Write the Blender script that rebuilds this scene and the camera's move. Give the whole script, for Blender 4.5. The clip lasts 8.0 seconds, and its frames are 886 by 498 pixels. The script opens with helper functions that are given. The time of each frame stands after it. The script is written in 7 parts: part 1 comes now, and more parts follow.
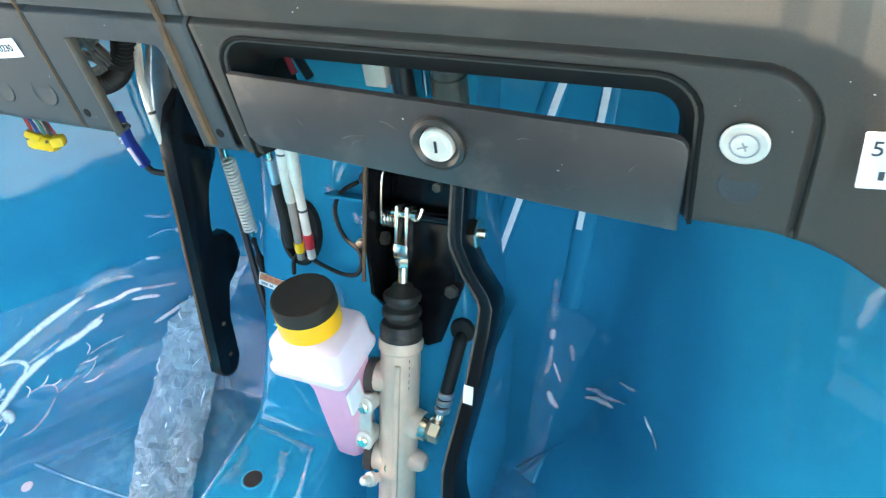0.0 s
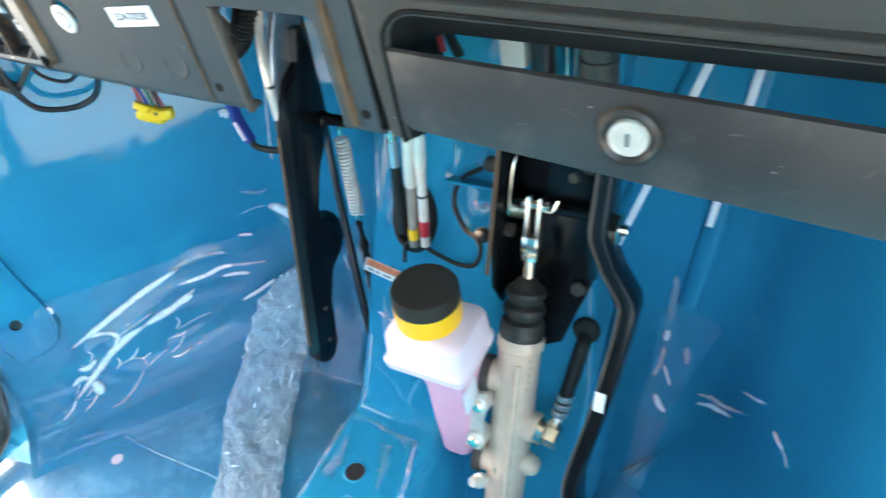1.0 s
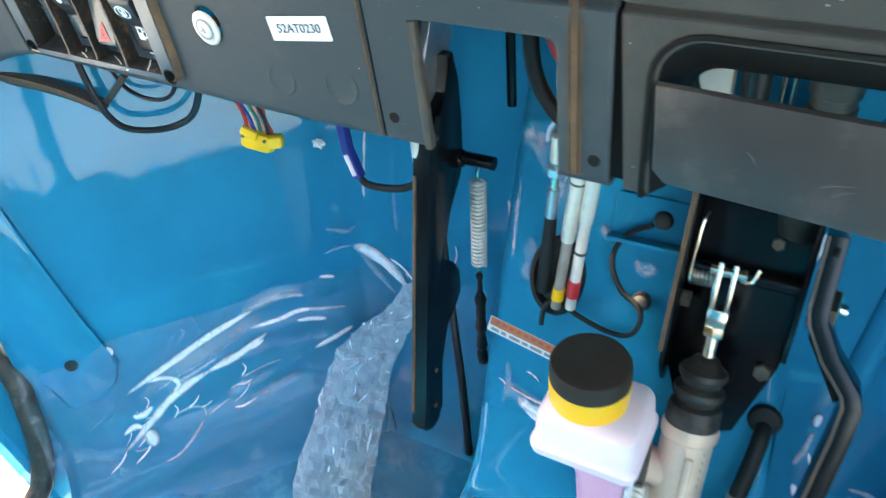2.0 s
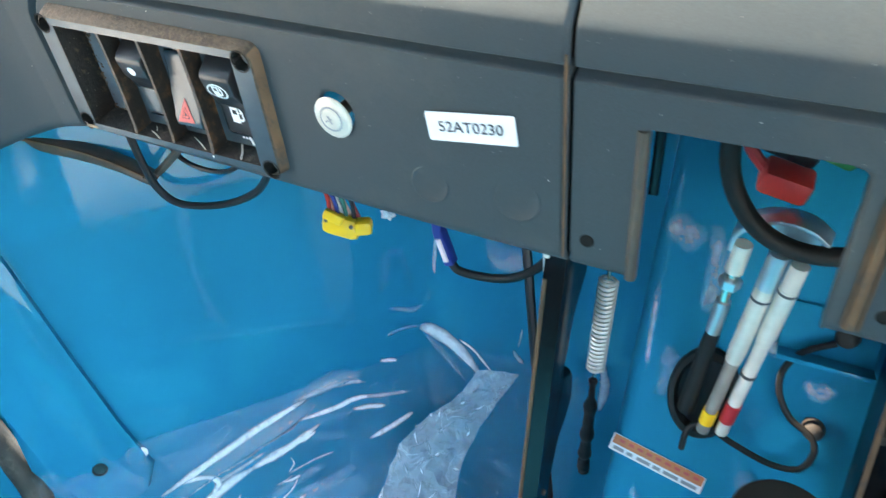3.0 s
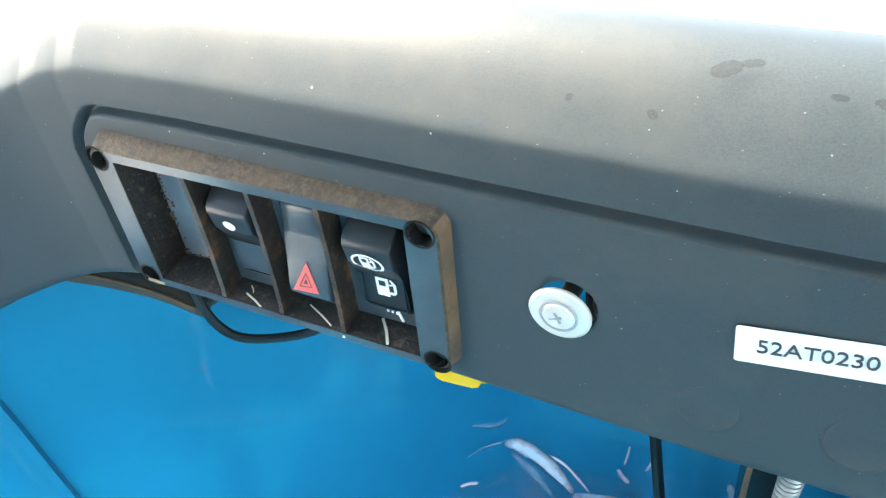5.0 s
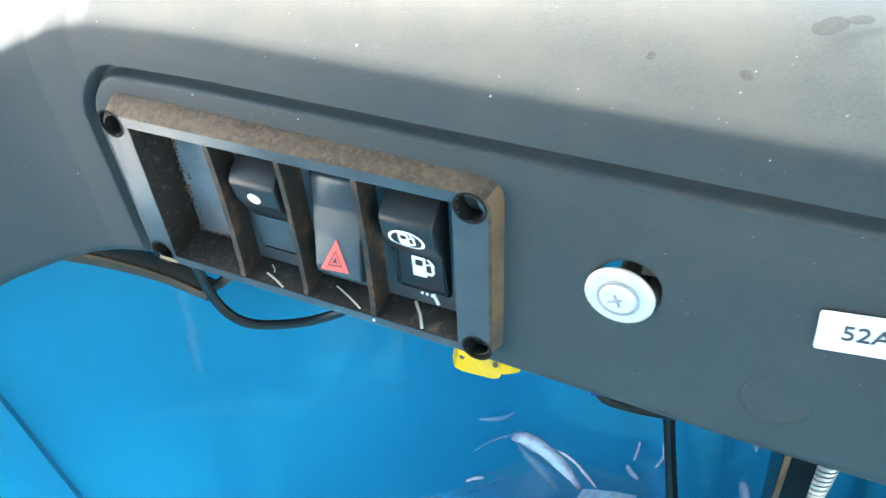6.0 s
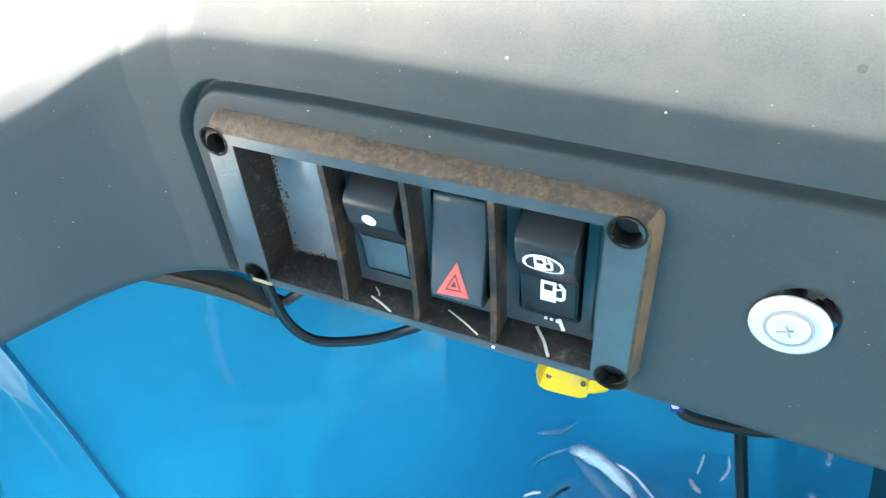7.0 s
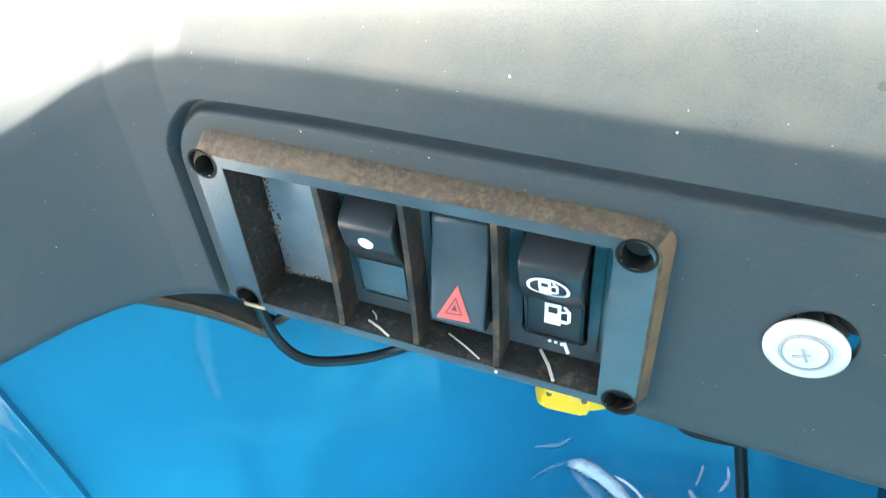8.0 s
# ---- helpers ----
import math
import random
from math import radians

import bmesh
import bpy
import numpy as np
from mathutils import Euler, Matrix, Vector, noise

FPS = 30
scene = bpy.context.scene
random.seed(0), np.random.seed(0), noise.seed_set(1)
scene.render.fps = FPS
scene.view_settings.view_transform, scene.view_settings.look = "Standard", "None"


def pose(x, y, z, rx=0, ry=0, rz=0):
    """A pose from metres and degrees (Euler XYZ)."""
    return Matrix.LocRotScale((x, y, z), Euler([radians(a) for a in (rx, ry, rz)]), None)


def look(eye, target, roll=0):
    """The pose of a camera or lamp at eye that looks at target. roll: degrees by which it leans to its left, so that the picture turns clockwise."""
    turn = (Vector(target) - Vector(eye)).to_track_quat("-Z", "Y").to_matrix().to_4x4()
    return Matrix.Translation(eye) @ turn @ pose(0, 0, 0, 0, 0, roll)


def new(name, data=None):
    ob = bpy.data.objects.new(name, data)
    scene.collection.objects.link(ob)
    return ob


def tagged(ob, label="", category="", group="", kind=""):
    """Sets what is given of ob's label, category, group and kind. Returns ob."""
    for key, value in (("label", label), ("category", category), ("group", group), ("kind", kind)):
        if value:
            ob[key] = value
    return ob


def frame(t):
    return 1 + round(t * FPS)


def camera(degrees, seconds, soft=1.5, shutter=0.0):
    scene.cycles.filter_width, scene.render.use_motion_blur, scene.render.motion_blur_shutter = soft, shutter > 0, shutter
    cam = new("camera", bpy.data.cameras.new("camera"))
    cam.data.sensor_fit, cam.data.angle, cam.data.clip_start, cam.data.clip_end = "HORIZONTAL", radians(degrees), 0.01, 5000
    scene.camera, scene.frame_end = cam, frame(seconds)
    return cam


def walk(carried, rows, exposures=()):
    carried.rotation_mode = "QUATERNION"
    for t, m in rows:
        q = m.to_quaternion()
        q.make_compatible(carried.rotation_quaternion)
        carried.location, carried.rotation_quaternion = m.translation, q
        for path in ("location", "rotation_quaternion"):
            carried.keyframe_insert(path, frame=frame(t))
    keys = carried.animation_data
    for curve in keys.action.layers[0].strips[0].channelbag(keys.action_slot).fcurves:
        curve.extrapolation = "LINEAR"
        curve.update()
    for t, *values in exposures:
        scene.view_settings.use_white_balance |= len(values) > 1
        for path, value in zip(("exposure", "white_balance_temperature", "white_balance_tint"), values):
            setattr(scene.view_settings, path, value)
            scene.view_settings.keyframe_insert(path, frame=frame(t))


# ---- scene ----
cam = camera(63.8, 8.0, 1.3, 0.4)
PATH = [
    (0, (0.034, 0.032, 0.807), (-0.688, 1.41, -0.451), -8.4),
    (0.5, (0.014, 0.036, 0.804), (-0.734, 1.378, -0.477), -8.4),
    (1, (-0.038, 0.037, 0.801), (-0.859, 1.324, -0.492), -9.1),
    (1.2, (-0.064, 0.036, 0.801), (-0.935, 1.292, -0.489), -10.0),
    (2.3, (-0.205, 0.061, 0.772), (-1.039, 1.44, -0.412), -4.7),
    (2.5, (-0.23, 0.073, 0.774), (-1.065, 1.462, -0.398), -4.6),
    (3, (-0.292, 0.09, 0.778), (-1.103, 1.493, -0.394), -4.1),
    (3.5, (-0.343, 0.117, 0.78), (-1.132, 1.539, -0.384), -3.8),
    (4, (-0.389, 0.143, 0.782), (-1.145, 1.605, -0.355), -4.5),
    (4.5, (-0.417, 0.152, 0.784), (-1.141, 1.642, -0.335), -4.1),
    (4.7, (-0.423, 0.155, 0.786), (-1.161, 1.62, -0.359), -4.5),
    (6, (-0.451, 0.158, 0.772), (-1.145, 1.63, -0.391), -2.2),
    (6.5, (-0.472, 0.158, 0.767), (-1.178, 1.617, -0.404), -2.6),
    (7, (-0.493, 0.157, 0.771), (-1.193, 1.625, -0.393), -2.9),
    (7.5, (-0.497, 0.161, 0.767), (-1.176, 1.635, -0.402), -2.4),
    (8, (-0.5, 0.164, 0.771), (-1.171, 1.654, -0.382), -3.1),
]
walk(cam, [(t, look(eye, target, roll)) for t, eye, target, roll in PATH], [(0.0, 3.98, 7700, 10), (2.5, 3.72, 7500, 10), (4.0, 3.65, 7300, 10), (6.0, 4.02, 7200, 10), (8.0, 4.15, 7400, 10)])

# ---------------------------------------------------------------- world and light
SUN_EL, SUN_AZ = 42, -76
world = bpy.data.worlds.new("world")
scene.world = world
world.use_nodes = True
wn = world.node_tree.nodes
sky = wn.new("ShaderNodeTexSky")
sky.sky_type = "NISHITA"
sky.sun_disc = False
sky.sun_elevation = radians(SUN_EL)
sky.sun_rotation = radians(SUN_AZ)
sky.dust_density = 2.0
world.node_tree.links.new(sky.outputs[0], wn["Background"].inputs[0])
wn["Background"].inputs[1].default_value = 0.14

sun_data = bpy.data.lights.new("sun", "SUN")
sun_data.energy = 2.4
sun_data.angle = radians(0.6)
sun_data.color = (1.0, 0.94, 0.84)
sun = new("sun", sun_data)
SUN_FROM = Vector((math.sin(radians(SUN_AZ)) * math.cos(radians(SUN_EL)), math.cos(radians(SUN_AZ)) * math.cos(radians(SUN_EL)), math.sin(radians(SUN_EL))))
sun.rotation_euler = SUN_FROM.to_track_quat("Z", "Y").to_euler()
sun.location = (0, 0, 4)


# ---------------------------------------------------------------- materials
def material(name, colour, rough=0.5, metal=0.0, coat=0.0, noise_scale=0.0, vary=0.0, bump=0.0, bump_scale=400.0,
             dust=None, dust_amount=0.0, dust_scale=30.0, specular=0.5, rough_vary=0.0, coat_ior=1.5, coat_wave=0.0):
    m = bpy.data.materials.new(name)
    m.use_nodes = True
    nt = m.node_tree
    bs = nt.nodes["Principled BSDF"]
    bs.inputs["Base Color"].default_value = (*colour, 1)
    bs.inputs["Roughness"].default_value = rough
    bs.inputs["Metallic"].default_value = metal
    bs.inputs["Coat Weight"].default_value = coat
    bs.inputs["Coat Roughness"].default_value = 0.04
    bs.inputs["Specular IOR Level"].default_value = specular
    bs.inputs["Coat IOR"].default_value = coat_ior
    tc = nt.nodes.new("ShaderNodeTexCoord")
    col = None
    if coat_wave:
        # slow ripples and fine scuffs in the clear layer
        slow = nt.nodes.new("ShaderNodeTexNoise")
        slow.inputs["Scale"].default_value = 11
        slow.inputs["Detail"].default_value = 2
        fine = nt.nodes.new("ShaderNodeTexNoise")
        fine.inputs["Scale"].default_value = 130
        fine.inputs["Detail"].default_value = 4
        mixh = nt.nodes.new("ShaderNodeMath")
        mixh.operation = "MULTIPLY_ADD"
        mixh.inputs[1].default_value = 0.035
        for nz in (slow, fine):
            nt.links.new(tc.outputs["Object"], nz.inputs["Vector"])
        nt.links.new(fine.outputs["Fac"], mixh.inputs[0])
        nt.links.new(slow.outputs["Fac"], mixh.inputs[2])
        wave = nt.nodes.new("ShaderNodeBump")
        wave.inputs["Strength"].default_value = coat_wave
        wave.inputs["Distance"].default_value = 0.012
        nt.links.new(mixh.outputs[0], wave.inputs["Height"])
        nt.links.new(wave.outputs[0], bs.inputs["Coat Normal"])
    if vary:
        nz = nt.nodes.new("ShaderNodeTexNoise")
        nz.inputs["Scale"].default_value = noise_scale
        nz.inputs["Detail"].default_value = 6
        nt.links.new(tc.outputs["Object"], nz.inputs["Vector"])
        ramp = nt.nodes.new("ShaderNodeMapRange")
        ramp.inputs["From Min"].default_value, ramp.inputs["From Max"].default_value = 0.3, 0.7
        ramp.inputs["To Min"].default_value, ramp.inputs["To Max"].default_value = 1 - vary, 1 + vary
        nt.links.new(nz.outputs["Fac"], ramp.inputs["Value"])
        mul = nt.nodes.new("ShaderNodeVectorMath")
        mul.operation = "SCALE"
        mul.inputs[0].default_value = colour
        nt.links.new(ramp.outputs[0], mul.inputs["Scale"])
        col = mul.outputs[0]
        if rough_vary:
            rr = nt.nodes.new("ShaderNodeMapRange")
            rr.inputs["From Min"].default_value, rr.inputs["From Max"].default_value = 0.3, 0.7
            rr.inputs["To Min"].default_value, rr.inputs["To Max"].default_value = max(0.02, rough - rough_vary), rough + rough_vary
            nt.links.new(nz.outputs["Fac"], rr.inputs["Value"])
            nt.links.new(rr.outputs[0], bs.inputs["Roughness"])
    if dust:
        dn = nt.nodes.new("ShaderNodeTexNoise")
        dn.inputs["Scale"].default_value = dust_scale
        dn.inputs["Detail"].default_value = 8
        dn.inputs["Roughness"].default_value = 0.7
        nt.links.new(tc.outputs["Object"], dn.inputs["Vector"])
        dr = nt.nodes.new("ShaderNodeMapRange")
        dr.inputs["From Min"].default_value, dr.inputs["From Max"].default_value = 0.62 - 0.3 * dust_amount, 0.78 - 0.2 * dust_amount
        nt.links.new(dn.outputs["Fac"], dr.inputs["Value"])
        mix = nt.nodes.new("ShaderNodeMix")
        mix.data_type = "RGBA"
        nt.links.new(dr.outputs[0], mix.inputs["Factor"])
        if col:
            nt.links.new(col, mix.inputs[6])
        else:
            mix.inputs[6].default_value = (*colour, 1)
        mix.inputs[7].default_value = (*dust, 1)
        col = mix.outputs[2]
    if col:
        nt.links.new(col, bs.inputs["Base Color"])
    if bump:
        bn = nt.nodes.new("ShaderNodeTexNoise")
        bn.inputs["Scale"].default_value = bump_scale
        bn.inputs["Detail"].default_value = 3
        nt.links.new(tc.outputs["Object"], bn.inputs["Vector"])
        bp = nt.nodes.new("ShaderNodeBump")
        bp.inputs["Strength"].default_value = bump
        bp.inputs["Distance"].default_value = 0.001
        nt.links.new(bn.outputs["Fac"], bp.inputs["Height"])
        nt.links.new(bp.outputs[0], bs.inputs["Normal"])
    return m


def speckle(m, colour, scale=160.0, threshold=0.07, strength=1.0):
    """Scattered small dust specks over a material's colour."""
    nt = m.node_tree
    bs = nt.nodes["Principled BSDF"]
    tc = nt.nodes.new("ShaderNodeTexCoord")
    vor = nt.nodes.new("ShaderNodeTexVoronoi")
    vor.inputs["Scale"].default_value = scale
    nt.links.new(tc.outputs["Object"], vor.inputs["Vector"])
    wh = nt.nodes.new("ShaderNodeTexWhiteNoise")
    nt.links.new(vor.outputs["Position"], wh.inputs["Vector"])
    size = nt.nodes.new("ShaderNodeMath")
    size.operation = "MULTIPLY"
    size.inputs[1].default_value = threshold * 2.4
    pw = nt.nodes.new("ShaderNodeMath")
    pw.operation = "POWER"
    pw.inputs[1].default_value = 5.0
    nt.links.new(wh.outputs["Value"], pw.inputs[0])
    nt.links.new(pw.outputs[0], size.inputs[0])
    less = nt.nodes.new("ShaderNodeMath")
    less.operation = "LESS_THAN"
    nt.links.new(vor.outputs["Distance"], less.inputs[0])
    nt.links.new(size.outputs[0], less.inputs[1])
    fac = nt.nodes.new("ShaderNodeMath")
    fac.operation = "MULTIPLY"
    fac.inputs[1].default_value = strength
    nt.links.new(less.outputs[0], fac.inputs[0])
    mix = nt.nodes.new("ShaderNodeMix")
    mix.data_type = "RGBA"
    nt.links.new(fac.outputs[0], mix.inputs["Factor"])
    src = bs.inputs["Base Color"]
    if src.links:
        nt.links.new(src.links[0].from_socket, mix.inputs[6])
    else:
        mix.inputs[6].default_value = src.default_value
    mix.inputs[7].default_value = (*colour, 1)
    nt.links.new(mix.outputs[2], src)
    return m


def film_material(name, haze, tint, rough, bump, bump_scale, ior, crease=0.0, crease_scale=12.0, fade=False):
    """Clear plastic sheet: lets most light through, mirrors the sky, a little milky."""
    m = bpy.data.materials.new(name)
    m.use_nodes = True
    nt = m.node_tree
    nt.nodes.remove(nt.nodes["Principled BSDF"])
    out = nt.nodes["Material Output"]
    clear = nt.nodes.new("ShaderNodeBsdfTransparent")
    gloss = nt.nodes.new("ShaderNodeBsdfGlossy")
    gloss.inputs["Roughness"].default_value = rough
    milk = nt.nodes.new("ShaderNodeBsdfDiffuse")
    milk.inputs["Color"].default_value = (*tint, 1)
    fres = nt.nodes.new("ShaderNodeFresnel")
    fres.inputs["IOR"].default_value = ior
    tc = nt.nodes.new("ShaderNodeTexCoord")
    nz = nt.nodes.new("ShaderNodeTexNoise")
    nz.inputs["Scale"].default_value = bump_scale
    nz.inputs["Detail"].default_value = 4
    nz.inputs["Distortion"].default_value = 0.6
    nt.links.new(tc.outputs["Object"], nz.inputs["Vector"])
    bp = nt.nodes.new("ShaderNodeBump")
    bp.inputs["Strength"].default_value = bump
    bp.inputs["Distance"].default_value = 0.002
    nt.links.new(nz.outputs["Fac"], bp.inputs["Height"])
    nt.links.new(bp.outputs[0], gloss.inputs["Normal"])
    nt.links.new(bp.outputs[0], fres.inputs["Normal"])
    hz = nt.nodes.new("ShaderNodeMapRange")
    hz.inputs["From Min"].default_value, hz.inputs["From Max"].default_value = 0.35, 0.7
    hz.inputs["To Min"].default_value, hz.inputs["To Max"].default_value = haze * 0.8, haze * 1.2
    nt.links.new(nz.outputs["Fac"], hz.inputs["Value"])
    milky = hz.outputs[0]
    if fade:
        # the painted glint dies away towards the rim of a fold
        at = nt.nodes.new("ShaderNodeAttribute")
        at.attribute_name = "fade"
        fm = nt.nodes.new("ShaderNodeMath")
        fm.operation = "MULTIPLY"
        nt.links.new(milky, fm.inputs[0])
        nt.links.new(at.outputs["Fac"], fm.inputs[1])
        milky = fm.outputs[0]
    if crease:
        # white lines that stand in for glints along the creases where the sheet has been folded
        cn = nt.nodes.new("ShaderNodeTexNoise")
        cn.inputs["Scale"].default_value = crease_scale
        cn.inputs["Detail"].default_value = 3
        cn.inputs["Distortion"].default_value = 1.2
        nt.links.new(tc.outputs["Object"], cn.inputs["Vector"])
        mid = nt.nodes.new("ShaderNodeMath")
        mid.operation = "SUBTRACT"
        mid.inputs[1].default_value = 0.5
        nt.links.new(cn.outputs["Fac"], mid.inputs[0])
        ab = nt.nodes.new("ShaderNodeMath")
        ab.operation = "ABSOLUTE"
        nt.links.new(mid.outputs[0], ab.inputs[0])
        line = nt.nodes.new("ShaderNodeMapRange")
        line.inputs["From Min"].default_value, line.inputs["From Max"].default_value = 0.003, 0.022
        line.inputs["To Min"].default_value, line.inputs["To Max"].default_value = crease, 0.0
        nt.links.new(ab.outputs[0], line.inputs["Value"])
        patch = nt.nodes.new("ShaderNodeTexNoise")
        patch.inputs["Scale"].default_value = crease_scale * 0.8
        nt.links.new(tc.outputs["Object"], patch.inputs["Vector"])
        keep = nt.nodes.new("ShaderNodeMapRange")
        keep.inputs["From Min"].default_value, keep.inputs["From Max"].default_value = 0.42, 0.62
        nt.links.new(patch.outputs["Fac"], keep.inputs["Value"])
        both = nt.nodes.new("ShaderNodeMath")
        both.operation = "MULTIPLY_ADD"
        both.use_clamp = True
        nt.links.new(line.outputs[0], both.inputs[0])
        nt.links.new(keep.outputs[0], both.inputs[1])
        nt.links.new(milky, both.inputs[2])
        milky = both.outputs[0]
    a = nt.nodes.new("ShaderNodeMixShader")
    nt.links.new(milky, a.inputs[0])
    nt.links.new(clear.outputs[0], a.inputs[1])
    nt.links.new(milk.outputs[0], a.inputs[2])
    b = nt.nodes.new("ShaderNodeMixShader")
    nt.links.new(fres.outputs[0], b.inputs[0])
    nt.links.new(a.outputs[0], b.inputs[1])
    nt.links.new(gloss.outputs[0], b.inputs[2])
    nt.links.new(b.outputs[0], out.inputs["Surface"])
    return m


BLUE = material("blue_paint", (0.0002, 0.222, 0.365), rough=0.5, specular=0.02, coat=0.5, coat_ior=1.5, coat_wave=0.09, noise_scale=9, vary=0.08, bump=0.05, bump_scale=60,
                dust=(0.006, 0.245, 0.40), dust_amount=0.12, dust_scale=14)
BLUE_DULL = material("blue_paint_scuffed", (0.002, 0.235, 0.385), rough=0.4, coat=0.55, noise_scale=22, vary=0.12, bump=0.08, bump_scale=120,
                     dust=(0.09, 0.40, 0.58), dust_amount=0.45, dust_scale=26)
DASH = speckle(speckle(material("black_dash_plastic", (0.036, 0.048, 0.053), rough=0.60, specular=0.35, noise_scale=1900, vary=0.18, bump=0.05, bump_scale=2300,
                        dust=(0.064, 0.069, 0.065), dust_amount=0.36, dust_scale=7, rough_vary=0.05), (0.6, 0.58, 0.52), 170, 0.031, 0.75), (0.36, 0.35, 0.32), 430, 0.045, 0.40)
# copy of DASH with warm light from the ground put into its colour
DASH_WARM = speckle(material("warm_lit_dash_plastic", (0.047, 0.044, 0.038), rough=0.60, specular=0.35, noise_scale=1900, vary=0.18, bump=0.05, bump_scale=2300,
                              dust=(0.075, 0.066, 0.052), dust_amount=0.36, dust_scale=7, rough_vary=0.05), (0.6, 0.58, 0.52), 170, 0.031, 0.75)
LID = speckle(material("grey_lid_plastic", (0.036, 0.032, 0.030), rough=0.42, noise_scale=20, vary=0.3, bump=0.2, bump_scale=1200,
                       dust=(0.085, 0.072, 0.062), dust_amount=0.4, dust_scale=18), (0.6, 0.58, 0.55), 120, 0.04, 0.7)
WORN = material("worn_brown_edge", (0.115, 0.060, 0.027), rough=0.7, noise_scale=60, vary=0.35, bump=0.3, bump_scale=500,
                dust=(0.045, 0.035, 0.028), dust_amount=0.35, dust_scale=90)
DIRTY = speckle(material("dirty_black_plastic", (0.011, 0.008, 0.006), rough=0.5, noise_scale=70, vary=0.5, bump=0.5, bump_scale=420,
                 dust=(0.13, 0.085, 0.050), dust_amount=0.18, dust_scale=170), (0.26, 0.23, 0.19), 620, 0.12, 0.5)
SCUFF = material("pale_scuff", (0.105, 0.10, 0.095), rough=0.7, noise_scale=300, vary=0.3)
EDGE_BROWN = material("brown_plastic_edge", (0.060, 0.048, 0.036), rough=0.5, noise_scale=60, vary=0.25, bump=0.2, bump_scale=500,
                     dust=(0.11, 0.066, 0.036), dust_amount=0.35, dust_scale=40)
DUSTY_TOP = material("dusty_bezel_plastic", (0.040, 0.028, 0.018), rough=0.75, noise_scale=90, vary=0.4, bump=0.5, bump_scale=700,
                     dust=(0.085, 0.062, 0.038), dust_amount=0.60, dust_scale=420)
BAY_DUST = material("dusty_bay_floor", (0.014, 0.011, 0.009), rough=0.7, noise_scale=120, vary=0.4, bump=0.5, bump_scale=600,
                    dust=(0.085, 0.070, 0.052), dust_amount=0.30, dust_scale=200)
STAINED = material("stained_divider_plastic", (0.016, 0.012, 0.009), rough=0.5, noise_scale=110, vary=0.5, bump=0.4, bump_scale=420,
                   dust=(0.15, 0.068, 0.028), dust_amount=0.34, dust_scale=110)
CRUST = material("tan_dust_crust", (0.34, 0.25, 0.15), rough=0.9, noise_scale=300, vary=0.4, bump=0.6, bump_scale=900)
BEZEL = material("bezel_plastic", (0.052, 0.072, 0.083), rough=0.22, noise_scale=40, vary=0.2, bump=0.1, bump_scale=900,
                 dust=(0.09, 0.09, 0.09), dust_amount=0.12, dust_scale=70)
# paler than BEZEL: the plate's glossy reflection is put into its colour
BLANK = material("blank_plate_plastic", (0.19, 0.225, 0.25), rough=0.2, noise_scale=60, vary=0.2, dust=(0.25, 0.25, 0.24), dust_amount=0.25, dust_scale=80)
SWITCH = material("switch_black", (0.020, 0.020, 0.022), rough=0.38, noise_scale=50, vary=0.2, bump=0.06, bump_scale=1500)
BLACK = material("black_painted_steel", (0.0045, 0.0045, 0.005), rough=0.24, specular=0.28, coat=0.0, noise_scale=30, vary=0.3, bump=0.08, bump_scale=160)
RUBBER = material("black_rubber", (0.011, 0.010, 0.009), rough=0.55, specular=0.35, noise_scale=60, vary=0.3, bump=0.15, bump_scale=500)
GREY_RUBBER = material("grey_weather_strip", (0.045, 0.038, 0.029), rough=0.6, noise_scale=40, vary=0.4, bump=0.4, bump_scale=300,
                       dust=(0.12, 0.10, 0.072), dust_amount=0.4, dust_scale=60)
BOOT = material("dusty_black_rubber", (0.022, 0.018, 0.014), rough=0.5, specular=0.4, noise_scale=60, vary=0.3, bump=0.15, bump_scale=500,
                dust=(0.075, 0.060, 0.046), dust_amount=0.45, dust_scale=70)
CABLE = material("black_cable", (0.012, 0.012, 0.013), rough=0.35)
GREY_CABLE = material("grey_cable", (0.25, 0.21, 0.18), rough=0.45, noise_scale=60, vary=0.2)
WHITE_CABLE = material("white_cable", (0.64, 0.57, 0.50), rough=0.4, noise_scale=60, vary=0.1)
RED = material("red_band", (0.50, 0.02, 0.025), rough=0.45)
RED_BRIGHT = material("red_plastic", (0.75, 0.06, 0.05), rough=0.4)
GREEN = material("green_plastic", (0.02, 0.22, 0.06), rough=0.4)
YELLOW = material("yellow_plastic", (0.85, 0.50, 0.01), rough=0.38, noise_scale=60, vary=0.08)
COLLAR = material("yellow_collar", (0.98, 0.50, 0.005), rough=0.35, noise_scale=40, vary=0.06)
CAP = material("black_cap", (0.026, 0.021, 0.016), rough=0.6, specular=0.25, noise_scale=40, vary=0.25, bump=0.1, bump_scale=700)
PINK = material("pink_fluid_plastic", (0.84, 0.40, 0.50), rough=0.35, noise_scale=18, vary=0.10)
PALE = material("pale_reservoir_plastic", (0.90, 0.70, 0.74), rough=0.35, noise_scale=18, vary=0.06)
ALLOY = material("cast_alloy", (0.72, 0.50, 0.36), rough=0.38, metal=0.10, noise_scale=50, vary=0.12, bump=0.2, bump_scale=500)
# near-black that paints the shade inside recesses, wells and seams
SHADE_BLACK = material("shade_black_plastic", (0.010, 0.010, 0.009), rough=0.7, specular=0.15, noise_scale=30, vary=0.3)
# near-white for highlights painted on the rib shoulders and the post pad
HIGHLIGHT = material("pale_highlight", (0.96, 0.96, 0.94), rough=0.35, noise_scale=90, vary=0.08)
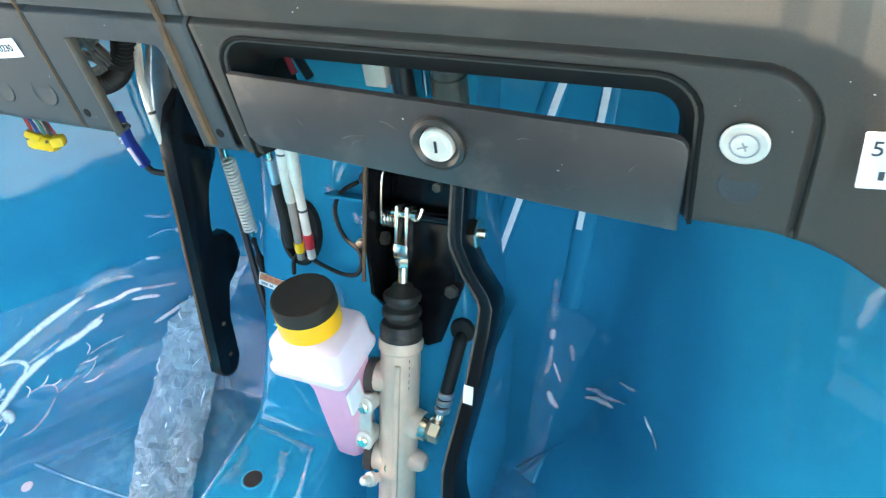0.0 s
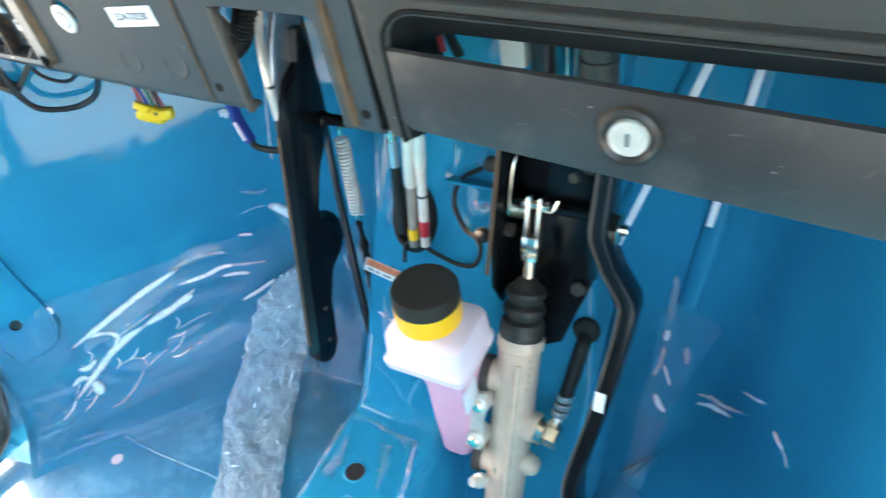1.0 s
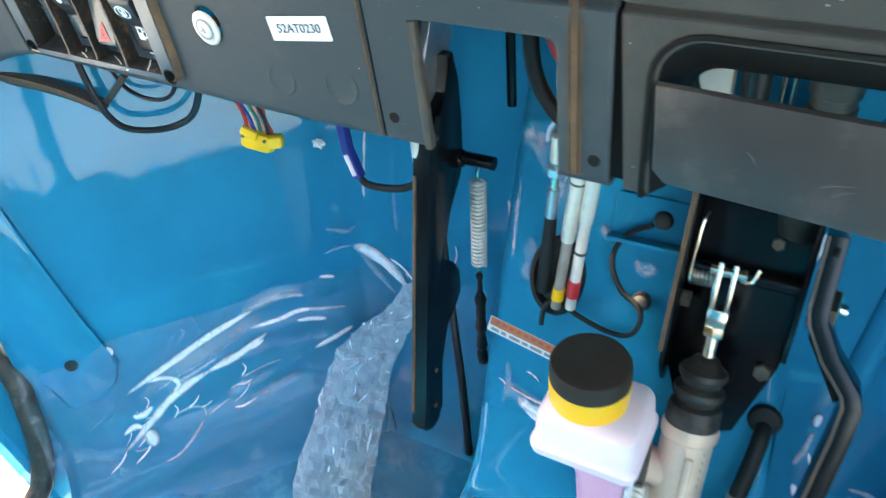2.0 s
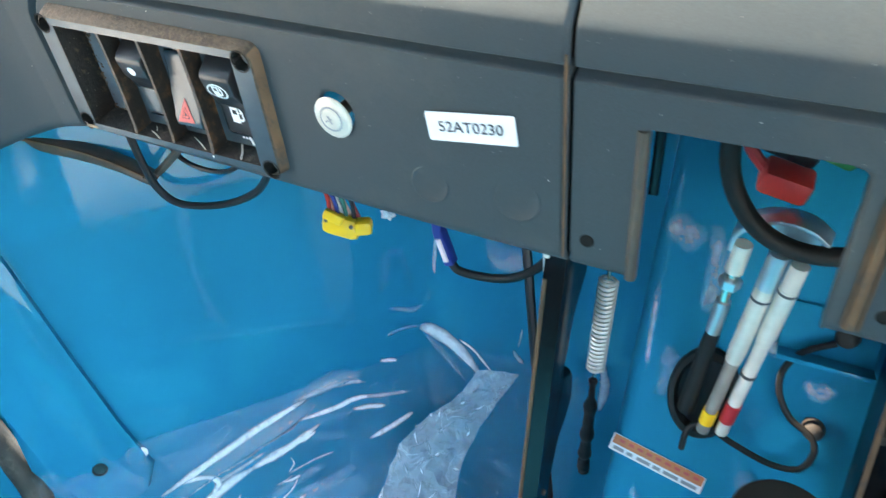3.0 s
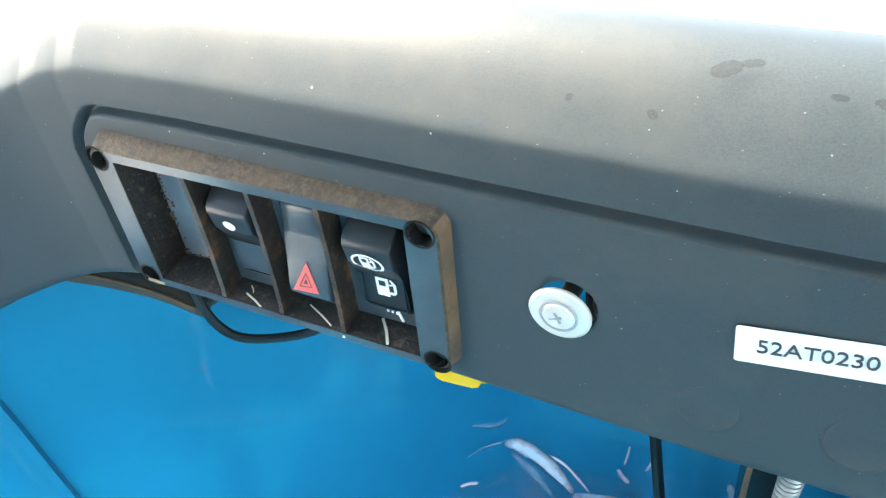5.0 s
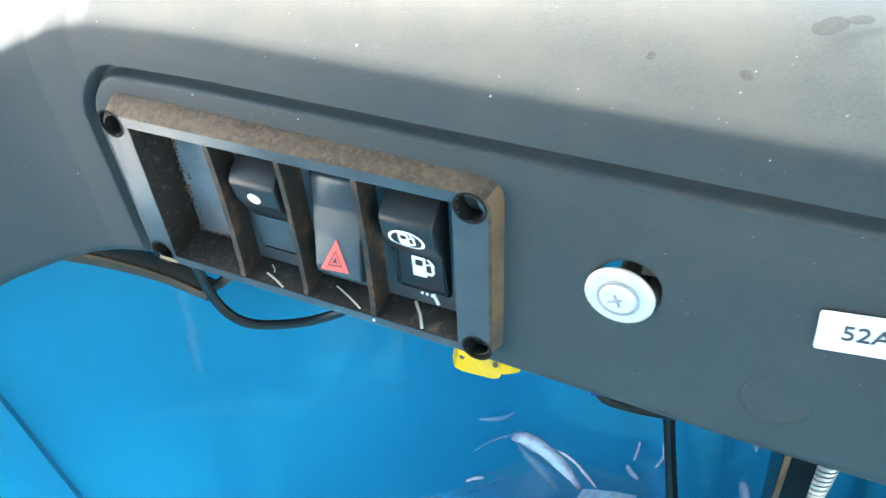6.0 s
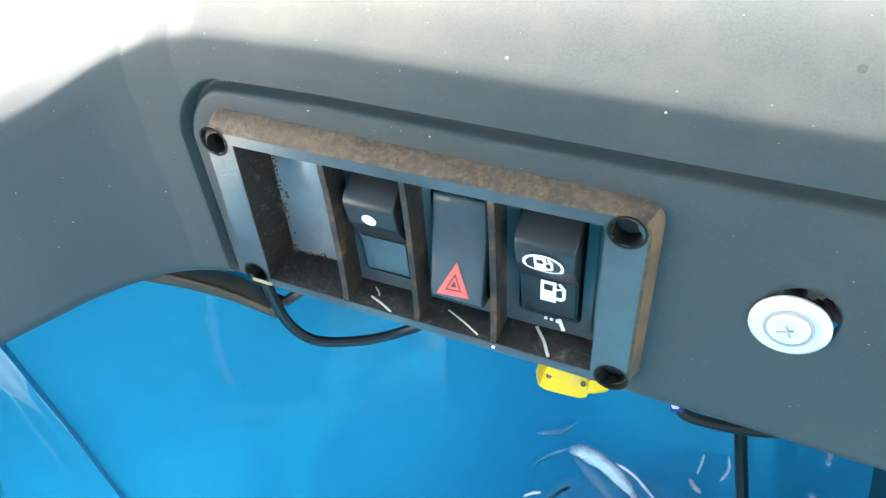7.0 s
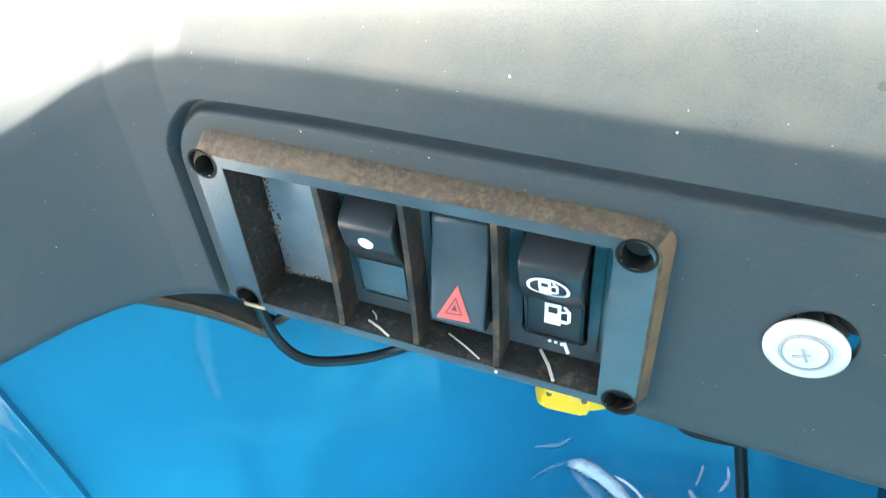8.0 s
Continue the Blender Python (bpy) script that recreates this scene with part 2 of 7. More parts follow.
LOCK_RING = material("worn_lock_ring", (0.020, 0.014, 0.010), rough=0.4, noise_scale=90, vary=0.5, dust=(0.10, 0.055, 0.025), dust_amount=0.3, dust_scale=60)
STEEL = material("bright_steel", (0.74, 0.69, 0.58), rough=0.24, metal=1.0, noise_scale=60, vary=0.12, bump=0.05, bump_scale=300)
SATIN = material("satin_zinc", (0.70, 0.64, 0.55), rough=0.34, metal=0.30, noise_scale=90, vary=0.12, bump=0.1, bump_scale=400)
ZINC = material("zinc_plate", (0.55, 0.58, 0.60), rough=0.34, metal=0.9, noise_scale=40, vary=0.2, bump=0.1, bump_scale=200)
RUSTY = material("dark_old_steel", (0.10, 0.08, 0.06), rough=0.5, metal=0.6, noise_scale=60, vary=0.4)
WHITE = material("white_sticker", (0.80, 0.80, 0.80), rough=0.5, noise_scale=60, vary=0.03)
ORANGE = material("orange_sticker_band", (0.62, 0.20, 0.08), rough=0.5, noise_scale=60, vary=0.1)
INK = material("printed_ink", (0.05, 0.05, 0.055), rough=0.6)
GREY_INK = material("grey_print", (0.30, 0.30, 0.31), rough=0.6)
PRINT_WHITE = material("white_print", (0.85, 0.85, 0.84), rough=0.5)
PRINT_RED = material("red_print", (0.62, 0.10, 0.09), rough=0.5)
CREAM = material("cream_plastic", (0.62, 0.57, 0.48), rough=0.45, noise_scale=40, vary=0.1)
OLIVE = material("olive_rubber", (0.05, 0.055, 0.045), rough=0.5, noise_scale=40, vary=0.3)
BROWN = material("brown_loom", (0.06, 0.045, 0.035), rough=0.6, noise_scale=80, vary=0.4)
CONCRETE = material("sunlit_concrete", (0.62, 0.59, 0.53), rough=0.85, noise_scale=3, vary=0.15, bump=0.3, bump_scale=40,
                    dust=(0.50, 0.46, 0.40), dust_amount=0.4, dust_scale=1.5)
# tone of the unseen roof, chosen to bounce warm light down
ROOF_BOUNCE = material("pale_bounce_roof", (0.40, 0.37, 0.32), rough=0.8, noise_scale=12, vary=0.08, bump=0.2, bump_scale=200)
# dark tone so that the unseen added panels reflect little light
DARK_PANEL = material("dark_blocker_panel", (0.06, 0.06, 0.06), rough=0.6, noise_scale=10, vary=0.1, bump=0.2, bump_scale=200)
FILM = film_material("clear_film", 0.028, (0.80, 0.88, 0.92), 0.05, 0.25, 40, 1.25, 0.22, 34)
# the film's bright reflections are put into these milky fold colours
FOLD = film_material("glint_film_fold", 1.0, (0.98, 0.98, 0.98), 0.15, 0.35, 160, 1.15, fade=True)
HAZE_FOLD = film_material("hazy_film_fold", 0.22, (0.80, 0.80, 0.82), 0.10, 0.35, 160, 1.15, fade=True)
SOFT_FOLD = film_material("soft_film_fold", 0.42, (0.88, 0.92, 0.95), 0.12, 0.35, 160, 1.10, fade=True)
SCRAP = film_material("white_film_scrap", 0.75, (0.93, 0.95, 0.96), 0.12, 0.3, 200, 1.4)
STRIP = film_material("milky_polythene", 0.40, (0.80, 0.86, 0.88), 0.20, 0.3, 60, 1.42, 0.22, 34)


# ---------------------------------------------------------------- mesh helpers
def link(name, bm, mat, smooth=35):
    me = bpy.data.meshes.new(name)
    bmesh.ops.recalc_face_normals(bm, faces=bm.faces)
    bm.to_mesh(me)
    bm.free()
    me.materials.append(mat)
    if smooth:
        me.shade_smooth()
        me.set_sharp_from_angle(angle=radians(smooth))
    return new(name, me)


def thing(name, loc, label, category, group=""):
    ob = new(name)
    ob.empty_display_size = 0.02
    ob.location = loc
    return tagged(ob, label, category, group)


def part(name, bm, mat, parent, label="", smooth=35):
    ob = link(name, bm, mat, smooth)
    ob.parent = parent
    ob.matrix_parent_inverse = Matrix() if parent.parent else Matrix.Translation(-parent.location)
    if label:
        ob["label"] = label
    return ob


def single(name, bm, mat, label, category, group="", smooth=35):
    return tagged(link(name, bm, mat, smooth), label, category, group)


def structure(name, bm, mat, label, smooth=35):
    return tagged(link(name, bm, mat, smooth), label, kind="structure")


def smooth_path(pts, per=6):
    """Catmull-Rom through the points."""
    p = [Vector(q) for q in pts]
    if len(p) < 3:
        return p
    out = []
    for i in range(len(p) - 1):
        a, b, c, d = p[max(i - 1, 0)], p[i], p[i + 1], p[min(i + 2, len(p) - 1)]
        for k in range(per):
            t = k / per
            out.append(0.5 * ((2 * b) + (c - a) * t + (2 * a - 5 * b + 4 * c - d) * t * t + (3 * b - a - 3 * c + d) * t ** 3))
    out.append(p[-1])
    return out


def sweep(bm, path, section, caps=True, up=None):
    """Sweeps a closed 2D section along a path. section may be a function of the position 0..1."""
    n = len(path)
    tang = [(path[min(i + 1, n - 1)] - path[max(i - 1, 0)]).normalized() for i in range(n)]
    ref = Vector(up) if up else (Vector((0, 0, 1)) if abs(tang[0].z) < 0.9 else Vector((1, 0, 0)))
    rings = []
    for i in range(n):
        t = tang[i]
        u = (ref - t * ref.dot(t)).normalized()
        if not up:
            ref = u
        v = t.cross(u)
        sec = section(i / (n - 1)) if callable(section) else section
        rings.append([bm.verts.new(path[i] + u * a + v * b) for a, b in sec])
    m = len(rings[0])
    for i in range(n - 1):
        for j in range(m):
            bm.faces.new((rings[i][j], rings[i][(j + 1) % m], rings[i + 1][(j + 1) % m], rings[i + 1][j]))
    if caps:
        bm.faces.new(rings[0])
        bm.faces.new(rings[-1])
    return bm


def circle(r, n=12, squash=1.0):
    return [(r * math.cos(2 * math.pi * k / n), squash * r * math.sin(2 * math.pi * k / n)) for k in range(n)]


def tube(pts, r, n=10, per=6, bm=None):
    return sweep(bm or bmesh.new(), smooth_path(pts, per), circle(r, n))


def ribbed(pts, r, pitch, n=12, bm=None):
    """A corrugated hose."""
    path = smooth_path(pts, 40)
    length = sum((path[i + 1] - path[i]).length for i in range(len(path) - 1))
    waves = length / pitch
    return sweep(bm or bmesh.new(), path, lambda s: circle(r * (1 + 0.13 * math.sin(2 * math.pi * waves * s)), n))


def basis(axis, hint=(0, 0, 1)):
    a = Vector(axis).normalized()
    h = Vector(hint)
    if abs(a.dot(h)) > 0.95:
        h = Vector((1, 0, 0))
    u = (h - a * h.dot(a)).normalized()
    return a, u, a.cross(u)


def lathe(profile, origin, axis, n=28, bm=None, caps=True):
    """Turns (radius, height) pairs round an axis."""
    bm = bm or bmesh.new()
    a, u, v = basis(axis)
    o = Vector(origin)
    rings = []
    for r, hgt in profile:
        if r < 1e-6:
            rings.append([bm.verts.new(o + a * hgt)])
        else:
            rings.append([bm.verts.new(o + a * hgt + (u * math.cos(2 * math.pi * k / n) + v * math.sin(2 * math.pi * k / n)) * r) for k in range(n)])
    for r0, r1 in zip(rings, rings[1:]):
        for k in range(n):
            p, q = r0[k % len(r0)], r0[(k + 1) % len(r0)]
            s, t = r1[(k + 1) % len(r1)], r1[k % len(r1)]
            f = [p]
            for w in (q, s, t):
                if w not in f:
                    f.append(w)
            if len(f) > 2:
                bm.faces.new(f)
    for ring in (rings[0], rings[-1]):
        if caps and len(ring) > 2:
            bm.faces.new(ring)
    return bm


def rbox(centre, size, bevel=0.002, rot=None, bm=None, seg=2):
    """A box with rounded edges."""
    b2 = bmesh.new()
    bmesh.ops.create_cube(b2, size=1)
    bmesh.ops.scale(b2, vec=size, verts=b2.verts)
    if bevel:
        bmesh.ops.bevel(b2, geom=b2.edges[:], offset=bevel, segments=seg, affect="EDGES", profile=0.5)
    m = Matrix.Translation(centre) @ (rot.to_4x4() if rot else Matrix())
    bmesh.ops.transform(b2, matrix=m, verts=b2.verts)
    if bm is None:
        return b2
    tmp = bpy.data.meshes.new("tmp")
    b2.to_mesh(tmp)
    b2.free()
    bm.from_mesh(tmp)
    bpy.data.meshes.remove(tmp)
    return bm


def plate(outline, origin, ex, ey, ez, thick, bevel=0.0, bm=None):
    """An extruded outline: points (a, b) in the plane ex, ey, from 0 to thick along ez."""
    b2 = bm or bmesh.new()
    o, ex, ey, ez = Vector(origin), Vector(ex), Vector(ey), Vector(ez)
    lo = [b2.verts.new(o + ex * a + ey * b) for a, b in outline]
    hi = [b2.verts.new(o + ex * a + ey * b + ez * thick) for a, b in outline]
    n = len(outline)
    b2.faces.new(lo)
    top = b2.faces.new(hi)
    for i in range(n):
        b2.faces.new((lo[i], lo[(i + 1) % n], hi[(i + 1) % n], hi[i]))
    if bevel:
        bmesh.ops.bevel(b2, geom=list(top.edges), offset=bevel, segments=2, affect="EDGES", profile=0.5)
    return b2


def rounded_rect(w, h, r, n=5, cx=0.0, cy=0.0):
    pts = []
    for sx, sy, a0 in ((1, 1, 0), (-1, 1, 90), (-1, -1, 180), (1, -1, 270)):
        for k in range(n + 1):
            a = radians(a0 + 90 * k / n)
            pts.append((cx + sx * (w / 2 - r) + r * math.cos(a), cy + sy * (h / 2 - r) + r * math.sin(a)))
    return pts


def ring_plate(outer, inner, origin, ex, ey, ez, thick):
    """A frame between two outlines with the same number of points."""
    bm = bmesh.new()
    o, ex, ey, ez = Vector(origin), Vector(ex), Vector(ey), Vector(ez)

    def ring(pts, d):
        return [bm.verts.new(o + ex * a + ey * b + ez * d) for a, b in pts]
    r = [ring(outer, 0), ring(outer, thick), ring(inner, thick), ring(inner, 0)]
    n = len(outer)
    for k in range(4):
        p, q = r[k], r[(k + 1) % 4]
        for i in range(n):
            bm.faces.new((p[i], p[(i + 1) % n], q[(i + 1) % n], q[i]))
    return bm


def hexagon(origin, axis, across, height, bm=None):
    r = across / math.sqrt(3)
    return lathe([(r * 0.93, 0), (r, height * 0.08), (r, height * 0.9), (r * 0.9, height)], origin, axis, 6, bm)


def lettering(name, text, size, origin, ex, ey, mat, parent, depth=0.0003):
    cu = bpy.data.curves.new(name, "FONT")
    cu.body = text
    cu.size = size
    cu.align_x, cu.align_y = "CENTER", "CENTER"
    cu.extrude = depth
    tmp = new(name, cu)
    bpy.context.view_layer.update()
    me = bpy.data.meshes.new_from_object(tmp.evaluated_get(bpy.context.evaluated_depsgraph_get()))
    bpy.data.objects.remove(tmp)
    ex, ey = Vector(ex).normalized(), Vector(ey).normalized()
    ez = ex.cross(ey)
    m = Matrix((ex, ey, ez)).transposed().to_4x4()
    m.translation = Vector(origin)
    me.transform(m)
    me.materials.clear()
    me.materials.append(mat)
    ob = new(name, me)
    ob.parent = parent
    ob.matrix_parent_inverse = Matrix() if parent.parent else Matrix.Translation(-parent.location)
    return ob


# ---------------------------------------------------------------- cabin shell
MID = -0.305                     # the cabin's centre line
FLOOR = 0.17
LEAN_OUT = 0.25                  # how far the walls lean outwards per metre of height


def half_plan():
    """The tub's plan at z = 0.3 from the centre line to the left door post: x, y and outward normal."""
    pts = [(MID, 0.520), (-0.42, 0.520), (-0.50, 0.519), (-0.535, 0.515), (-0.556, 0.503), (-0.570, 0.487), (-0.60, 0.450), (-0.65, 0.390), (-0.70, 0.330), (-0.735, 0.290), (-0.775, 0.240)]
    return [Vector((x, y, 0)) for x, y in pts]


def tub_rings():
    left = half_plan()
    path = smooth_path(left, 4)
    full = path[::-1] + [Vector((2 * MID - p.x, p.y, 0)) for p in path[1:]]
    n = len(full)
    norm = []
    for i in range(n):
        t = (full[min(i + 1, n - 1)] - full[max(i - 1, 0)]).normalized()
        norm.append(Vector((-t.y, t.x, 0)))
    return full, norm


PLAN, PLAN_N = tub_rings()
LEVELS = [(0.1640, -0.105), (0.1690, -0.078), (0.173, -0.052), (0.180, -0.036), (0.192, -0.023), (0.208, -0.014), (0.230, -0.008), (0.26, -0.004)]
LEVELS += [(z, LEAN_OUT * (z - 0.3)) for z in (0.30, 0.35, 0.40, 0.45, 0.50, 0.55, 0.60, 0.625)]

bm = bmesh.new()
rows = [[bm.verts.new((p.x + nn.x * d, p.y + nn.y * d, z)) for p, nn in zip(PLAN, PLAN_N)] for z, d in LEVELS]
for r0, r1 in zip(rows, rows[1:]):
    for k in range(len(r0) - 1):
        bm.faces.new((r0[k], r0[k + 1], r1[k + 1], r1[k]))
wall = structure("wall_front", bm, BLUE, "glossy blue painted steel nose wall of the cab", 50)
wall.modifiers.new("thick", "SOLIDIFY").thickness = 0.004
wall.modifiers["thick"].offset = 1.0

# floor: a pan that closes the foot of the wall and runs back under the seat
bm = bmesh.new()
edge = [(p.x + nn.x * -0.075, p.y + nn.y * -0.075) for p, nn in zip(PLAN, PLAN_N)]
outline = [(-0.80, -0.95)] + [(-0.80, 0.18)] + edge + [(2 * MID + 0.80, 0.18), (2 * MID + 0.80, -0.95)]
plate(outline, (0, 0, FLOOR - 0.0045), (1, 0, 0), (0, 1, 0), (0, 0, -1), 0.02, bm=bm)
structure("floor", bm, BLUE_DULL, "scuffed blue painted steel cab floor")

# steering column cover and floor tunnel, one pressed piece
COL_K = Vector((0, -0.390, -0.921))      # down along the column's face
COL_N = Vector((0, -0.921, 0.390))       # out of the face, towards the seat
COL_O = Vector((0, 0.443, 0.48))


def col(x, s, off):
    """A point on the column cover: x across, s down its face, off out of it."""
    p = COL_O + COL_K * s + COL_N * off
    return Vector((x, p.y, p.z))


CX0, CX1 = -0.355, -0.140
bm = bmesh.new()


def column_section(w0, w1, y, z, depth, r=0.010):
    """One ring of the cover: left side, rounded edge, face, rounded edge, right side."""
    pts = [(w0, depth)]
    for k in range(5):
        a = radians(90 * k / 4)
        pts.append((w0 + r - r * math.cos(a), r - r * math.sin(a)))
    for k in range(5):
        a = radians(90 * k / 4)
        pts.append((w1 - r + r * math.sin(a), r - r * math.cos(a)))
    pts.append((w1, depth))
    return pts


def smoothstep(a, b, v):
    t = min(1, max(0, (v - a) / (b - a)))
    return t * t * (3 - 2 * t)


rings = []
for s in (-0.26, -0.15, -0.05, 0.05, 0.12, 0.165):
    o = col(0, s, 0)
    right = CX1 - 0.014 * (1 - smoothstep(0.05, 0.165, s))
    rings.append([bm.verts.new((x - (0.03 if d > 0.1 and x > -0.25 else 0), o.y + d, o.z)) for x, d in column_section(CX0, right, o.y, o.z, 0.22)])
for r0, r1 in zip(rings, rings[1:]):
    for k in range(len(r0) - 1):
        bm.faces.new((r0[k], r0[k + 1], r1[k + 1], r1[k]))
# the right part of the face runs on down to the floor
low = [[(x, d) for x, d in column_section(-0.262, CX1, 0, 0, 0.12)] for _ in range(2)]
lower = [[bm.verts.new((x, col(0, sv, 0).y + d, col(0, sv, 0).z)) for x, d in sec] for sv, sec in zip((0.165, 0.344), low)]
for k in range(len(lower[0]) - 1):
    bm.faces.new((lower[0][k], lower[0][k + 1], lower[1][k + 1], lower[1][k]))
rings = [[bm.verts.new((x, col(0, 0.165, 0).y + d, col(0, 0.165, 0).z)) for x, d in column_section(CX0, -0.252, 0, 0, 0.11)]]
# bend from the face into the tunnel's top
top_z = 0.283
for k, (y, z) in enumerate(((0.352, 0.308), (0.345, 0.296), (0.336, 0.288), (0.325, 0.2845), (0.30, top_z), (0.20, top_z), (0.05, top_z), (-0.40, top_z))):
    w0, w1 = CX0 + 0.008, -0.252
    ring = []
    tilt = min(1.0, (k + 1) / 4)
    for i, (x, d) in enumerate(column_section(w0, w1, y, z, 0.11)):
        out = min(d, 0.12)
        flare = 0.016 * max(0, (out - 0.01) / 0.1)
        xx = x - flare if x < -0.30 else x + flare
        ring.append(bm.verts.new((xx, y + out * (1 - tilt), z - out * tilt)))
    rings.append(ring)
for r0, r1 in zip(rings, rings[1:]):
    for k in range(len(r0) - 1):
        bm.faces.new((r0[k], r0[k + 1], r1[k + 1], r1[k]))
structure("column_cover", bm, BLUE, "blue steering column cover running down into the floor tunnel", 40)

# round hole in the tunnel's top: a flat disc painted dark for its depth, with a pressed rim
dh = thing("drain_hole", (-0.309, 0.272, top_z), "dark round hole punched in the blue floor tunnel", "hole")
part("pressed_rim", lathe([(0.0108, 0.0002), (0.0098, 0.0010), (0.0088, 0.0011), (0.0083, 0.0004)], (-0.309, 0.272, top_z), (0, 0, 1), 28, caps=False), BLUE, dh)
part("shade_disc", lathe([(0.0086, 0.0006), (0, 0.0006)], (-0.309, 0.272, top_z), (0, 0, 1), 28, caps=False), CABLE, dh)

# two pressed ribs of the nose wall beside the pedal, each with its highlight painted on as a pale stripe along its
# shoulder
def rib_line(x_top, x_low, z_top, z_low, dx, lift):
    pts = []
    for k in range(9):
        z = z_top + (z_low - z_top) * k / 8
        x = x_top + (x_low - x_top) * (z - 0.64) / (0.32 - 0.64)
        pts.append(Vector((x + dx, 0.5731 + 0.25 * (z - 0.516) - lift, z)))
    return pts


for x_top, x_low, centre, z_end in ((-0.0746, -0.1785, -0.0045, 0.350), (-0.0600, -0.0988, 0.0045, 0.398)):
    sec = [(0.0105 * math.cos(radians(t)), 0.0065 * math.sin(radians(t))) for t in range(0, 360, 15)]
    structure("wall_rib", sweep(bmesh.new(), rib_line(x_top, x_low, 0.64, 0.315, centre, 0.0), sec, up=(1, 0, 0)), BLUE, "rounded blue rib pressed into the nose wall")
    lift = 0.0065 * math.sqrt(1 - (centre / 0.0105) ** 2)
    stripe = thing("rib_highlight", (x_low, 0.53, z_end), "highlight along a blue wall rib put in as a pale strip", "tape")
    part("strip", sweep(bmesh.new(), rib_line(x_top, x_low, 0.635, z_end, 0.0, lift + 0.0004), lambda t: rounded_rect(0.0074 - 0.0016 * t, 0.0008, 0.0002, 2), up=(1, 0, 0)), HIGHLIGHT, stripe)
    part("fading_end", sweep(bmesh.new(), rib_line(x_top, x_low, z_end - 0.0005, z_end - 0.028, 0.0, lift + 0.0003), lambda t: rounded_rect(0.0030 - 0.0022 * t, 0.0006, 0.0001, 2), up=(1, 0, 0)), SOFT_FOLD, stripe)

# door posts, sills and cowl; the rear bulkhead and roof are unseen and shape the light
for side in (-1, 1):
    sx = lambda x: x if side < 0 else 2 * MID - x
    bm = bmesh.new()
    path = [Vector((sx(x), y, z)) for x, y, z in ((-0.775, 0.222, 0.160), (-0.800, 0.220, 0.26), (-0.828, 0.214, 0.36), (-0.865, 0.206, 0.50), (-0.900, 0.20, 0.66), (-0.92, 0.22, 0.95), (-0.88, 0.32, 1.35), (-0.84, 0.40, 1.50))]
    sweep(bm, smooth_path(path, 5), [(0.022, -0.018), (0.022, 0.018), (0.016, 0.024), (-0.016, 0.024), (-0.022, 0.018), (-0.022, -0.018), (-0.016, -0.024), (0.016, -0.024)], up=(0, 1, 0))
    structure("door_post", bm, BLUE, "blue steel post at the front of the door opening")
    bm = bmesh.new()
    sweep(bm, [Vector((sx(-0.785), y, 0.150)) for y in (0.22, 0.10, -0.3, -0.95)], rounded_rect(0.06, 0.05, 0.012), up=(1, 0, 0))
    structure("door_sill", bm, BLUE_DULL, "blue steel sill along the door opening")
    bm = rbox((sx(-0.93), -0.25, 0.055), (0.25, 1.5, 0.03), 0.008)
    structure("side_step", bm, BLUE, "blue outer step plate below the door opening")
    bm = rbox((sx(-0.80), -0.93, 0.80), (0.07, 0.07, 1.40), 0.012)
    structure("rear_post", bm, BLUE, "blue steel post at the back of the door opening")
# unseen panels added round the openings to block or shape the light
structure("low_blocker_right", rbox((2 * MID + 0.885, -0.20, 0.315), (0.035, 0.52, 0.35), 0.012), DARK_PANEL, "unseen dark panel added to block light and reflections low right")
# unseen, added to keep light off the right end and right wall
structure("front_blocker_right", rbox((0.318, 0.285, 1.03), (0.03, 0.61, 1.00), 0.01), BLUE, "unseen blue panel added to block light at the right front")
structure("rear_blocker_right", rbox((2 * MID + 0.885, -0.70, 0.315), (0.035, 0.44, 0.35), 0.012), DARK_PANEL, "unseen dark panel added to block light low at the right rear")
# three unseen blue panels added to steer light from the left
structure("low_blocker_left", rbox((-0.885, -0.04, 0.29), (0.035, 0.40, 0.30), 0.012), BLUE, "unseen low blue panel added to block light from the left")
structure("rear_blocker_left", rbox((-0.885, -0.60, 0.44), (0.035, 0.70, 0.60), 0.012), BLUE, "unseen blue panel added to block light at the left rear")
structure("high_blocker_left", rbox((-0.885, -0.40, 1.14), (0.035, 1.10, 0.76), 0.012), BLUE, "unseen blue panel added to cut sky light high on the left")
structure("corner_panel", rbox((-0.885, 0.262, 0.23), (0.17, 0.02, 0.62), 0.006), BLUE, "blue outer skin beside the door post")
bm = bmesh.new()
cowl = [(p.x + nn.x * 0.09, p.y + nn.y * 0.09) for p, nn in zip(PLAN, PLAN_N)]
inner = [(p.x - nn.x * (0.05 if abs(p.x - MID) < 0.30 else -0.02), p.y - nn.y * (0.05 if abs(p.x - MID) < 0.30 else -0.02)) for p, nn in zip(PLAN, PLAN_N)]
for k in range(len(cowl) - 1):
    v = [bm.verts.new((x, y, z)) for (x, y), z in ((cowl[k], 0.615), (cowl[k + 1], 0.615), (inner[k + 1], 0.612), (inner[k], 0.612))]
    bm.faces.new(v)
bmesh.ops.remove_doubles(bm, verts=bm.verts, dist=1e-5)
ob = structure("cowl", bm, BLUE, "blue cowl ledge under the windscreen opening")
ob.modifiers.new("thick", "SOLIDIFY").thickness = 0.004
# unseen wall and seat block, sized and toned for what surfaces reflect
structure("wall_rear", rbox((-0.39, -0.97, 0.83), (0.90, 0.03, 1.38), 0.006), BLUE, "unseen blue rear wall cut short to let a bright reflection in")
